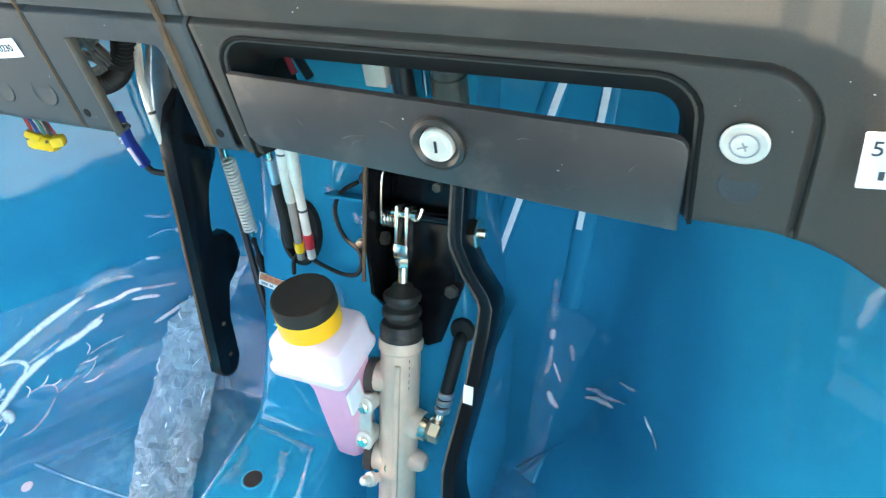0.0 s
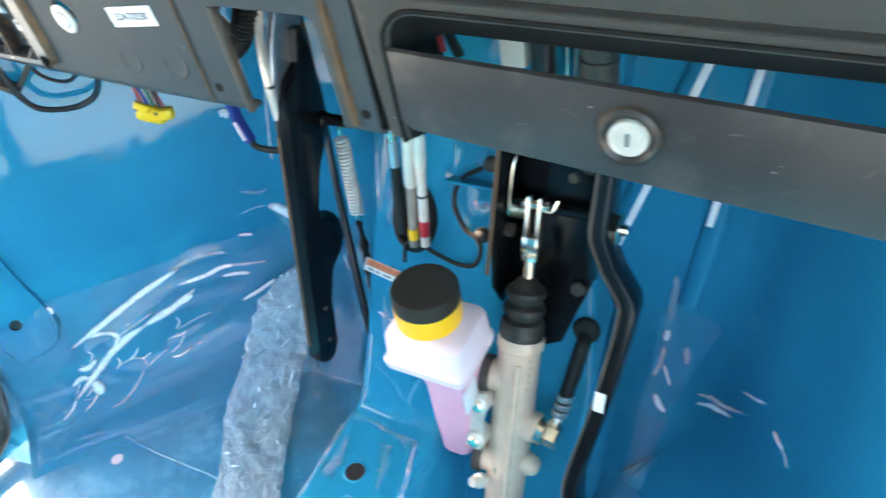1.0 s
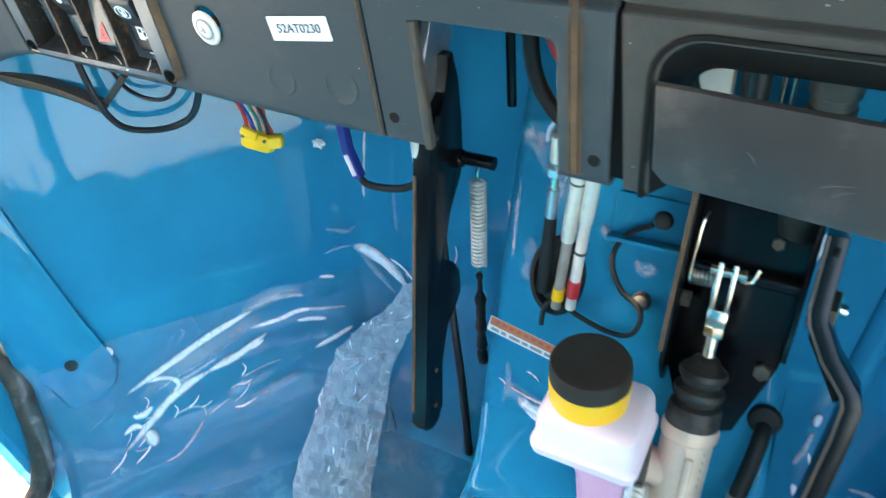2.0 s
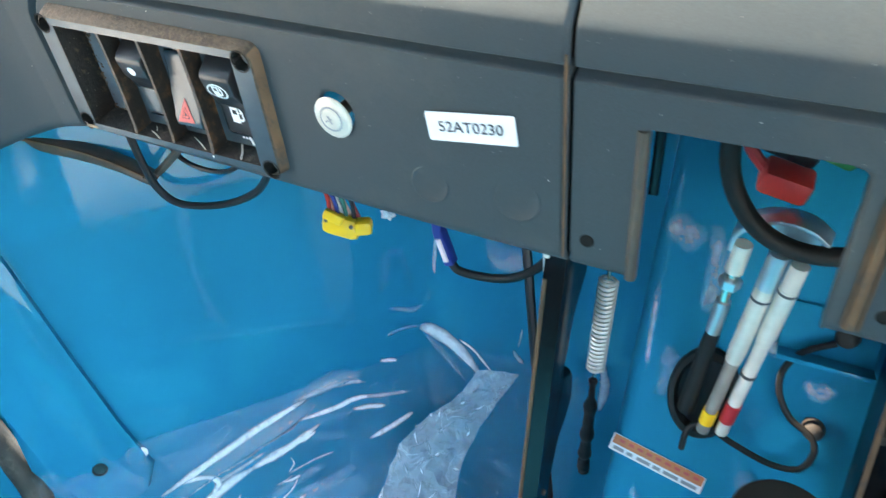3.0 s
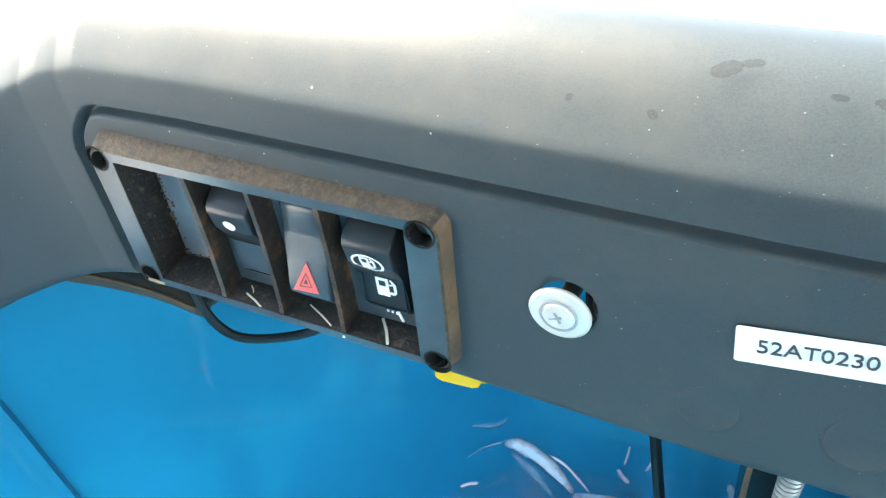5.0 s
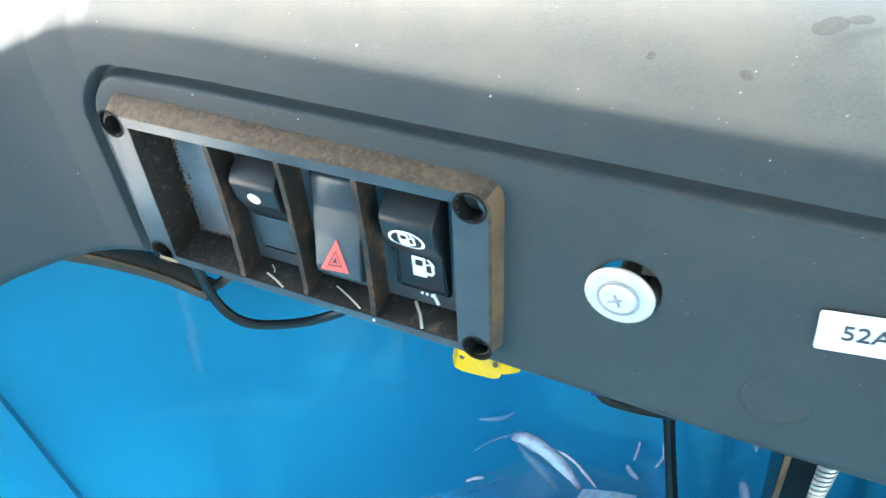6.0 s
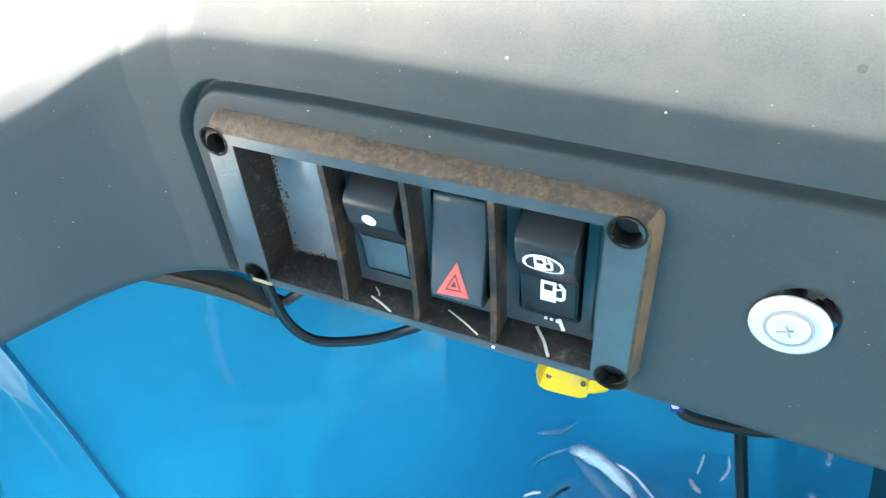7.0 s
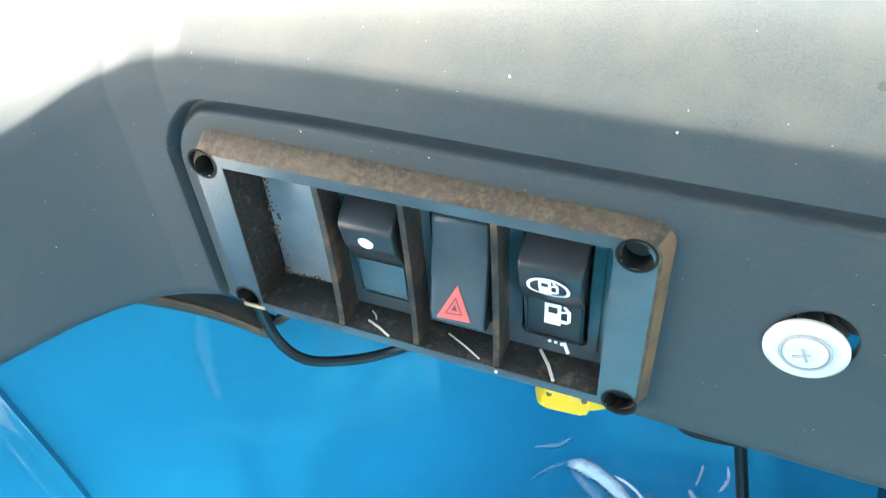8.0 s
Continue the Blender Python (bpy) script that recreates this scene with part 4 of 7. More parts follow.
for (a0, a1), (b0, b1) in zip(bays, bays[1:]):
    # each divider is scalloped at the front and stained brown on its side
    prof = [(BZ0, SWD - 0.0004), (BZ0 + 0.004, SWD - 0.0010), (-0.006, SWD - 0.0014), (0.012, SWD - 0.0012), (BZ1 - 0.003, SWD - 0.0006), (BZ1, SWD - 0.0004), (BZ1, BACK - 0.001), (BZ0, BACK - 0.001)]
    part("divider", plate(prof, sw(a1, 0, 0), SZ, SN, SX, b0 - a1), STAINED, SW, "stained brown divider between switch bays", 30)
part("blanking_plate", sbox(bays[0][0] + 0.0004, bays[0][1], BZ0 + 0.0016, BZ1, BACK - 0.001, BACK, 0.0003), BLANK, SW, "plain blanking plate in the empty bay")
# crumbs of dirt along the foot and the corner of the empty bay
rnd_dirt = random.Random(3)
bm = bmesh.new()
for k in range(90):
    if k < 55:
        a, b = bays[0][0] + 0.0003 + abs(rnd_dirt.gauss(0, 0.0016)), rnd_dirt.uniform(BZ0 + 0.002, BZ1 - 0.004)
    else:
        a, b = rnd_dirt.uniform(bays[0][0], bays[0][1]), BZ0 + 0.0019 + abs(rnd_dirt.gauss(0, 0.0010))
    s = rnd_dirt.uniform(0.0003, 0.0009)
    rbox(sw(a, b, BACK + s * 0.3), (s, s, s), 0, Euler((rnd_dirt.random() * 3, rnd_dirt.random() * 3, 0)).to_matrix(), bm)
part("dirt_crumbs", bm, WORN, SW, "tan crumbs of dirt in the empty bay", 0)


def rocker(bay, ia0, ia1, prof, mat):
    """A rocker switch in its bay: a collar plate, a dark gap and a bent rocker with the given side profile (b, d)."""
    a0, a1 = bay
    ib0, ib1 = prof[0][0], prof[-1][0]
    collar = part("switch_collar", ring_plate(rounded_rect(a1 - a0, BZ1 - BZ0 - 0.0022, 0.0004, 3, (a0 + a1) / 2, (BZ0 + BZ1) / 2 + 0.0011),
                                              rounded_rect(ia1 - ia0 + 0.0022, ib1 - ib0 + 0.0024, 0.0022, 3, (ia0 + ia1) / 2, (ib0 + ib1) / 2), sw(0, 0, BACK), SX, SZ, SN, 0.0048), BEZEL, SW)
    part("gap", sbox(ia0 - 0.001, ia1 + 0.001, ib0 - 0.001, ib1 + 0.001, BACK - 0.0008, BACK + 0.0006, 0.0001), CABLE, collar)
    bm = bmesh.new()
    closed = [(ib0, BACK)] + prof + [(ib1, BACK)]
    lv = [bm.verts.new(sw(ia0, b, d)) for b, d in closed]
    rv = [bm.verts.new(sw(ia1, b, d)) for b, d in closed]
    n = len(closed)
    bm.faces.new(lv)
    bm.faces.new(rv)
    for k in range(n):
        bm.faces.new((lv[k], lv[(k + 1) % n], rv[(k + 1) % n], rv[k]))
    bmesh.ops.bevel(bm, geom=[e for e in bm.edges], offset=0.0008, segments=3, affect="EDGES", profile=0.5, clamp_overlap=True)
    body = part("rocker", bm, mat, collar, "", 50)

    def face_at(b):
        for (b0_, d0_), (b1_, d1_) in zip(prof, prof[1:]):
            if b0_ <= b <= b1_ and b1_ > b0_:
                return d0_ + (d1_ - d0_) * (b - b0_) / (b1_ - b0_)
        return prof[0][1]
    return collar, body, (ia0 + ia1) / 2, face_at


def decal(name, pts, mat, parent, face_at, lift=0.0003, thick=0.0002, label=""):
    """A thin printed mark that follows the rocker's face."""
    bm = bmesh.new()
    vs = [bm.verts.new(sw(a, b, face_at(b) + lift)) for a, b in pts]
    bm.faces.new(vs)
    ret = bmesh.ops.extrude_face_region(bm, geom=bm.faces[:])
    bmesh.ops.translate(bm, vec=SN * thick, verts=[v for v in ret["geom"] if isinstance(v, bmesh.types.BMVert)])
    return part(name, bm, mat, parent, label, 0)


def ring_decal(name, ca, cb, ra, rb, w, mat, parent, face_at, n=28):
    bm = bmesh.new()
    o = [bm.verts.new(sw(ca + ra * math.cos(2 * math.pi * k / n), cb + rb * math.sin(2 * math.pi * k / n), face_at(cb + rb * math.sin(2 * math.pi * k / n)) + 0.0005)) for k in range(n)]
    i = [bm.verts.new(sw(ca + (ra - w) * math.cos(2 * math.pi * k / n), cb + (rb - w) * math.sin(2 * math.pi * k / n), face_at(cb + (rb - w) * math.sin(2 * math.pi * k / n)) + 0.0005)) for k in range(n)]
    for k in range(n):
        bm.faces.new((o[k], o[(k + 1) % n], i[(k + 1) % n], i[k]))
    return part(name, bm, mat, parent, "", 0)


def pump_sign(ca, cb, s, parent, face_at):
    """The fuel pump pictogram, as flat printed shapes."""
    decal("pump_mark", [(ca - 2.0 * s, cb - 2.4 * s), (ca + 0.8 * s, cb - 2.4 * s), (ca + 0.8 * s, cb + 0.2 * s), (ca - 2.0 * s, cb + 0.2 * s)], PRINT_WHITE, parent, face_at)
    for q in (((-2.0, 0.2), (-1.4, 0.2), (-1.4, 2.2), (-2.0, 2.2)), ((0.2, 0.2), (0.8, 0.2), (0.8, 2.2), (0.2, 2.2)), ((-2.0, 1.7), (0.8, 1.7), (0.8, 2.4), (-2.0, 2.4)),
              ((0.9, -1.7), (1.9, -1.7), (1.9, -1.0), (0.9, -1.0)), ((1.9, -1.7), (2.5, -1.0), (2.5, 1.2), (1.9, 1.0)), ((1.1, 2.2), (1.5, 2.4), (2.5, 1.2), (1.9, 1.0)), ((0.8, 0.6), (1.9, 0.9), (1.9, 1.2), (0.8, 1.0))):
        decal("pump_mark", [(ca + a * s, cb + b * s) for a, b in q], PRINT_WHITE, parent, face_at)


# profiles from the foot up: a shallow lower half, then a hood that stands out and drops back at the top
HOODED = [(-0.0195, -0.0034), (-0.0180, -0.0026), (-0.0030, -0.0022), (0.0010, 0.0002), (0.0060, 0.0034), (0.0140, 0.0052), (0.0158, 0.0048), (0.0172, 0.0030), (0.0225, -0.0035)]
_, r2, m2, f2 = rocker(bays[1], -0.0226, -0.0048, HOODED, SWITCH)
decal("dot_mark", [(-0.0140 + 0.0025 * math.cos(2 * math.pi * k / 20), 0.0091 + 0.0023 * math.sin(2 * math.pi * k / 20)) for k in range(20)], PRINT_WHITE, r2, f2, label="white dot")
decal("lower_window", [(m2 - 0.0080, -0.0172), (m2 + 0.0080, -0.0172), (m2 + 0.0080, -0.0034), (m2 - 0.0080, -0.0034)], BEZEL, r2, f2, 0.0002, 0.0004)
_, r3, m3, f3 = rocker(bays[2], 0.0048, 0.0226, [(-0.0192, 0.0010), (-0.0172, 0.0034), (-0.0140, 0.0034), (-0.0020, 0.0006), (0.0080, -0.0016), (0.0180, -0.0026), (0.0195, -0.0034)], BEZEL)
tri0 = [(0.0070, -0.0152), (0.0184, -0.0142), (0.0137, -0.0024)]
cx3, cy3 = sum(p[0] for p in tri0) / 3, sum(p[1] for p in tri0) / 3
tri1 = [(cx3 + (a - cx3) * 0.50, cy3 + (b - cy3) * 0.50) for a, b in tri0]
for k in range(3):
    decal("warning_triangle", [tri0[k], tri0[(k + 1) % 3], tri1[(k + 1) % 3], tri1[k]], PRINT_RED, r3, f3)
tri2 = [(cx3 + (a - cx3) * 0.40, cy3 + (b - cy3) * 0.40) for a, b in tri0]
tri3 = [(cx3 + (a - cx3) * 0.18, cy3 + (b - cy3) * 0.18) for a, b in tri0]
for k in range(3):
    decal("warning_triangle", [tri2[k], tri2[(k + 1) % 3], tri3[(k + 1) % 3], tri3[k]], PRINT_RED, r3, f3)
c4, r4, m4, f4 = rocker(bays[3], 0.0335, 0.0516, HOODED, SWITCH)
ring_decal("ring_mark", 0.0422, 0.0078, 0.0062, 0.0044, 0.0009, PRINT_WHITE, r4, f4)
pump_sign(0.0420, 0.0078, 0.00125, r4, f4)
pump_sign(0.0434, -0.0078, 0.00175, r4, f4)
# a thin frame line round the lower half of the fuel rocker and a seam in its collar
for pts in (((0.0345, -0.0180), (0.0345, -0.0035)), ((0.0345, -0.0180), (0.0508, -0.0180)), ((0.0508, -0.0180), (0.0508, -0.0035))):
    p, q = (sw(a, b, f4(b) + 0.0002) for a, b in pts)
    part("frame_line", sweep(bmesh.new(), [p, p.lerp(q, 0.5), q], rounded_rect(0.0005, 0.0005, 0.0001, 1)), CABLE, r4)
part("collar_seam", sbox(0.0556, 0.0562, -0.0215, 0.0270, BACK + 0.0040, BACK + 0.0051, 0.0001), CABLE, c4)
# pale scratches on the bay floors
for a, d0, a2, d1, w in ((-0.0195, 0.0020, -0.0100, 0.0060, 0.0008), (0.0085, -0.0010, 0.0215, 0.0052, 0.0006), (0.0385, -0.0040, 0.0455, 0.0058, 0.0010), (-0.0200, -0.0020, -0.0170, 0.0010, 0.0005)):
    lift = lambda d: BZ0 + 0.0022 * (SWD - d) / (SWD - BACK) + 0.0003
    p, q = sw(a, lift(d0), d0), sw(a2, lift(d1), d1)
    part("scratch", sweep(bmesh.new(), [p, (p + q) / 2 + SX * 0.0006, q], rounded_rect(w * 0.3, w, w * 0.1, 1), up=SZ), CREAM, SW)
for k, hgt in ((0, 0.0011), (1, 0.0011), (2, 0.0014)):
    a = 0.0408 + 0.0019 * k
    part("white_tick", sbox(a, a + 0.0010, -0.0212 - hgt, -0.0212, BACK + 0.0047, BACK + 0.0050, 0.0001), PRINT_WHITE, c4)
p, q = sw(0.0458, -0.0205, BACK + 0.0052), sw(0.0474, -0.0250, BACK + 0.0052)
part("white_tick", sweep(bmesh.new(), [p, p.lerp(q, 0.5), q], rounded_rect(0.0005, 0.0012, 0.0001, 1), up=SN), PRINT_WHITE, c4)
part("white_fleck", rbox(sw(0.0275, BZ0 - 0.0015, SWD + 0.0002), (0.0009, 0.0006, 0.0009), 0.0002), PRINT_WHITE, SW)
part("dust_patch", sbox(-0.0678, -0.0590, -0.0318, -0.0302, SWD - 0.0004, SWD + 0.0003, 0.0002), CRUST, SW, "tan dust by the lower screw")

# chrome washers with a screw, one of them slipped down over its hole in the dash
def washer(x, z, r, tilt, label, sunk=0.0):
    p = dash_face(x, z) + Vector((0, sunk, 0))
    ax = Vector((math.sin(radians(tilt)) * 0.6, -1, math.sin(radians(tilt)))).normalized()
    w = thing("trim_fastener", p, label, "fastener", "trim fasteners on the dash")
    part("washer", lathe([(r, 0.0022), (r, 0.0030), (r * 0.9, 0.0036), (r * 0.72, 0.0034), (r * 0.55, 0.0040), (0, 0.0042)], p, ax, 36), SATIN, w, "bright conical washer")
    part("screw_head", lathe([(r * 0.52, 0.0036), (r * 0.52, 0.0042), (r * 0.46, 0.0047), (r * 0.15, 0.0049), (0, 0.0049)], p, ax, 28), SATIN, w)
    part("groove", lathe([(r * 0.62, 0.0041), (r * 0.60, 0.0044), (r * 0.55, 0.0044), (r * 0.53, 0.0041)], p, ax, 32, caps=False), GREY_INK, w)
    a, u, v = basis(ax)
    for k, ang in enumerate((25, 115)):
        d = u * math.cos(radians(ang)) + v * math.sin(radians(ang))
        q = p + a * 0.0049 + d * (0.0006 * k)
        part("cross_slot", sweep(bmesh.new(), [q - d * r * 0.20, q, q + d * r * 0.22], rounded_rect(0.0007, 0.0009, 0.0002, 1)), GREY_INK, w)
    part("shank", lathe([(0.003, -0.010), (0.003, 0.003)], p, ax, 14), RUSTY, w)
    return w


washer(-0.4717, 0.6466, 0.0098, -6, "bright zinc washer and screw in the black dash", 0.0017)
washer(0.0357, 0.6405, 0.0100, -4, "bright round trim fastener beside the glove box")

# labels stuck on the dash
def dash_label(name, x, z, w, hgt, tilt, label):
    p = dash_face(x, z)
    ex = Vector((math.cos(radians(tilt)), 0, math.sin(radians(tilt))))
    ey = Vector((-math.sin(radians(tilt)), 0.0775 * -1, math.cos(radians(tilt)))).normalized()
    ey = (ey - ex * ey.dot(ex)).normalized()
    ez = -(ey.cross(ex)).normalized()
    if ez.y > 0:
        ez = -ez
    t = thing(name, p, label, "label")
    part("paper", plate(rounded_rect(w, hgt, 0.0008, 2), p + ez * 0.0006, ex, ey, ez, 0.0003), WHITE, t)
    return t, p + ez * 0.0011, ex, ey


t, p, ex, ey = dash_label("part_label", -0.4046, 0.6542, 0.0385, 0.0128, 6.0, "white paper label printed with a part code")
lettering("printed_code", "52AT0230", 0.0066, p, ex, ey, INK, t, 0.00015)
t, p, ex, ey = dash_label("part_label", 0.0985, 0.6700, 0.044, 0.026, 4.0, "white paper label with black print beside the glove box")
lettering("printed_code", "5", 0.0095, p + ex * -0.0170 + ey * 0.0055, ex, ey, INK, t, 0.00015)
part("printed_bar", plate([(-0.0150, -0.0085), (-0.0130, -0.0085), (-0.0130, -0.0045), (-0.0150, -0.0045)], p, ex, ey, ex.cross(ey), 0.0002), INK, t)


# ---------------------------------------------------------------- brake cylinder, pedal and reservoir
UPA = -COL_K                     # up along the column
mc = thing("brake_cylinder", col(-0.194, 0.25, 0.03), "beige cast alloy brake master cylinder with a black rubber boot", "brake cylinder")
CA = lambda s, x=-0.194, off=0.031: col(x, s, off)
part("barrel", lathe([(0.0100, -0.292), (0.0150, -0.290), (0.0160, -0.286), (0.0160, -0.236), (0.0166, -0.232), (0.0166, -0.118), (0.0182, -0.116), (0.0184, -0.110), (0.0170, -0.107)], CA(0), UPA, 36), ALLOY, mc)
part("barrel_rib", rbox(CA(0.190, -0.1885, 0.0475), (0.0050, 0.0040, 0.130), 0.0014, Matrix((Vector((1, 0, 0)), -COL_N, UPA)).transposed()), ALLOY, mc)
part("boot", lathe([(0.0168, -0.113), (0.0172, -0.111), (0.0170, -0.097), (0.0160, -0.094), (0.0124, -0.0920), (0.0125, -0.0905), (0.0156, -0.0870), (0.0162, -0.0845), (0.0156, -0.0820), (0.0120, -0.0790), (0.0121, -0.0775), (0.0148, -0.0740), (0.0153, -0.0715), (0.0146, -0.0690), (0.0104, -0.0660), (0.0080, -0.062), (0.0050, -0.060)], CA(0), UPA, 36), BOOT, mc, "dusty black rubber bellows boot")
part("push_rod", lathe([(0.0042, -0.064), (0.0042, -0.040), (0.0, -0.038)], CA(0), UPA, 16), STEEL, mc, "bright push rod")
part("lock_nut", hexagon(CA(0.046), UPA, 0.0110, 0.007), STEEL, mc)
clevis = part("clevis", rbox(CA(0.033), (0.0125, 0.0125, 0.012), 0.0018, Matrix((Vector((1, 0, 0)), -COL_N, UPA)).transposed()), STEEL, mc, "bright forked clevis")
for dx in (-0.0043, 0.0043):
    part("fork_arm", rbox(CA(0.014) + Vector((dx, 0, 0)), (0.0030, 0.0115, 0.034), 0.0012, Matrix((Vector((1, 0, 0)), -COL_N, UPA)).transposed()), STEEL, clevis)
part("clevis_pin", lathe([(0.0036, -0.010), (0.0036, 0.008), (0.0050, 0.008), (0.0050, 0.011), (0, 0.0115)], CA(0.004), (1, 0, 0), 18), STEEL, clevis)
part("split_pin", tube([CA(0.006) + Vector((0.011, -0.003, 0)), CA(0.003) + Vector((0.015, -0.005, 0.001)), CA(-0.003) + Vector((0.017, -0.004, 0.002))], 0.0011, 8), STEEL, clevis)
# side ports and lugs towards the reservoir
for sv in (0.146, 0.222):
    port = part("inlet_port", lathe([(0.0135, -0.004), (0.0135, 0.014), (0.0125, 0.016), (0.0125, 0.024)], CA(sv), (-1, -0.12, 0.05), 28), ALLOY, mc)
    part("seal", lathe([(0.0130, 0.020), (0.0148, 0.021), (0.0148, 0.027), (0.0105, 0.028)], CA(sv), (-1, -0.12, 0.05), 28), BROWN, port, "brown rubber inlet seal")
saddle = part("mounting_saddle", plate([(-0.2290, 0.158), (-0.2120, 0.156), (-0.2090, 0.164), (-0.2120, 0.182), (-0.2080, 0.200), (-0.2120, 0.208), (-0.2290, 0.206), (-0.2240, 0.182)], COL_O + COL_N * 0.0460, (1, 0, 0), COL_K, COL_N, 0.0045, 0.0010), SATIN, mc, "pale cast saddle that clamps the reservoir")
for sv in (0.166, 0.198):
    lug = part("mounting_lug", lathe([(0.0078, -0.010), (0.0078, 0.008), (0.0064, 0.009), (0.0040, 0.009)], CA(sv, -0.2155, 0.045), COL_N, 20), SATIN, mc)
    part("pin_head", lathe([(0.0048, 0.008), (0.0048, 0.0110), (0.003, 0.0125), (0, 0.0125)], CA(sv, -0.2155, 0.045), COL_N, 14), STEEL, lug)
# outlet side: two bosses, banjo bolt and hose
boss = part("outlet_boss", lathe([(0.0130, -0.002), (0.0122, 0.022), (0.0095, 0.024)], CA(0.180), (1, -0.10, -0.10), 24), ALLOY, mc)
part("banjo_bolt", hexagon(CA(0.180) + Vector((0.0300, -0.003, -0.003)), (1, -0.10, -0.10), 0.0165, 0.010), STEEL, boss, "bright hexagon bolt")
part("banjo_ring", lathe([(0.0095, 0.022), (0.0112, 0.023), (0.0112, 0.029), (0.0090, 0.030)], CA(0.180), (1, -0.10, -0.10), 22), STEEL, boss)
boss = part("bleed_boss", lathe([(0.0105, -0.002), (0.0095, 0.018), (0.0080, 0.024), (0.0052, 0.027), (0, 0.028)], CA(0.216), (1, -0.05, -0.12), 20), ALLOY, mc)
part("bleed_nipple", lathe([(0.0040, -0.010), (0.0040, 0.004), (0.0062, 0.005), (0.0062, 0.010), (0.0042, 0.011), (0.0042, 0.017), (0.0030, 0.019), (0, 0.019)], CA(0.236, -0.2065, 0.046), (-0.2, -0.6, 0.55), 16), SATIN, mc, "bright bleed nipple")
for k in range(5):
    part("cast_mark", rbox(CA(0.122 + 0.006 * k, -0.1815, 0.0412), (0.0012, 0.0010, 0.0028), 0.0003, Matrix((Vector((1, 0, 0)), -COL_N, UPA)).transposed()), WORN, mc)
part("ink_mark", lathe([(0.0046, 0.0), (0.0046, 0.0004), (0.0036, 0.0004), (0.0036, 0.0)], CA(0.2235, -0.1945, 0.0468), COL_N, 20, caps=False), GREEN, mc, "green ink ring")
hose = thing("brake_hose", col(-0.156, 0.11, 0.0), "black rubber brake hose with crimped bright ends", "hose")
hp = [col(-0.152, 0.105, -0.004), col(-0.1515, 0.112, 0.008), col(-0.153, 0.128, 0.014), col(-0.156, 0.152, 0.020), col(-0.158, 0.168, 0.024)]
part("rubber_line", tube(hp, 0.0056, 14), RUBBER, hose)
part("hose_grommet", lathe([(0.0105, 0.0), (0.0110, 0.002), (0.0095, 0.005), (0.006, 0.006)], col(-0.152, 0.104, 0), COL_N, 24), RUBBER, hose)
for d in (0.155, 0.161, 0.167):
    part("crimp", lathe([(0.0060, -0.002), (0.0068, -0.001), (0.0068, 0.002), (0.0060, 0.003)], col(-0.1565 - (d - 0.155) * 0.1, d, 0.021 + (d - 0.155) * 0.3), COL_K, 18), ZINC, hose)
part("end_pipe", tube([col(-0.158, 0.166, 0.023), col(-0.160, 0.178, 0.026), col(-0.164, 0.186, 0.029)], 0.0042, 12), STEEL, hose)

# reservoir
rs = thing("fluid_reservoir", (-0.235, 0.335, 0.295), "pink plastic brake fluid reservoir with yellow collar and black cap", "reservoir")
RES = ((0.3855, 0.058, 0.050, -0.2480, 0.3400, 0.006), (0.3885, 0.068, 0.0585, -0.2480, 0.3395, 0.007), (0.3925, 0.0702, 0.0605, -0.2480, 0.3395, 0.0075),
       (0.3958, 0.0702, 0.0605, -0.2480, 0.3395, 0.0075), (0.3970, 0.0668, 0.0572, -0.2480, 0.3398, 0.007), (0.3985, 0.0655, 0.0562, -0.2480, 0.3400, 0.007),
       (0.4160, 0.0640, 0.0548, -0.2485, 0.3405, 0.008), (0.4198, 0.0622, 0.0530, -0.2485, 0.3405, 0.009), (0.4215, 0.0580, 0.0490, -0.2490, 0.3410, 0.010))


def stack(levels, n=5):
    """Skins a stack of rounded rectangles: z, width, depth, centre x, centre y, corner radius."""
    bm = bmesh.new()
    rings = [[bm.verts.new((a, b, z)) for a, b in rounded_rect(w, d, r, n, cx, cy)] for z, w, d, cx, cy, r in levels]
    for r0, r1 in zip(rings, rings[1:]):
        m = len(r0)
        for k in range(m):
            bm.faces.new((r0[k], r0[(k + 1) % m], r1[(k + 1) % m], r1[k]))
    bm.faces.new(rings[0])
    bm.faces.new(rings[-1])
    return bm


part("tank", stack(RES), PALE, rs, "pale pink translucent tank")
part("neck", stack(((0.2930, 0.020, 0.030, -0.2345, 0.3300, 0.006), (0.2950, 0.026, 0.036, -0.2350, 0.3320, 0.008), (0.330, 0.029, 0.040, -0.2360, 0.3350, 0.007), (0.370, 0.034, 0.044, -0.2370, 0.3390, 0.007), (0.389, 0.042, 0.048, -0.2400, 0.3400, 0.008))), PINK, rs, "pink lower leg of the reservoir")
part("level_tag", rbox((-0.2190, 0.3270, 0.362), (0.0022, 0.020, 0.024), 0.0008), WHITE, rs, "small white marked tag")
tank_top = (-0.2545, 0.3430, 0.0)
part("collar", lathe([(0.0230, 0.4190), (0.0250, 0.4202), (0.0254, 0.4300), (0.0256, 0.4390), (0.0246, 0.4398)], tank_top, (0, 0, 1), 40), COLLAR, rs, "bright yellow collar under the cap")
part("cap", lathe([(0.0245, 0.4375), (0.0253, 0.4382), (0.0255, 0.4400), (0.0253, 0.4505), (0.0244, 0.4522), (0.0226, 0.4526), (0.0216, 0.4522), (0, 0.4522)], tank_top, (0, 0, 1), 48), CAP, rs, "black screw cap")

# pedal bracket: pressed box open towards the seat
br = thing("pedal_bracket", col(-0.19, 0.12, 0.0), "black painted steel pedal bracket bolted to the column cover", "bracket")
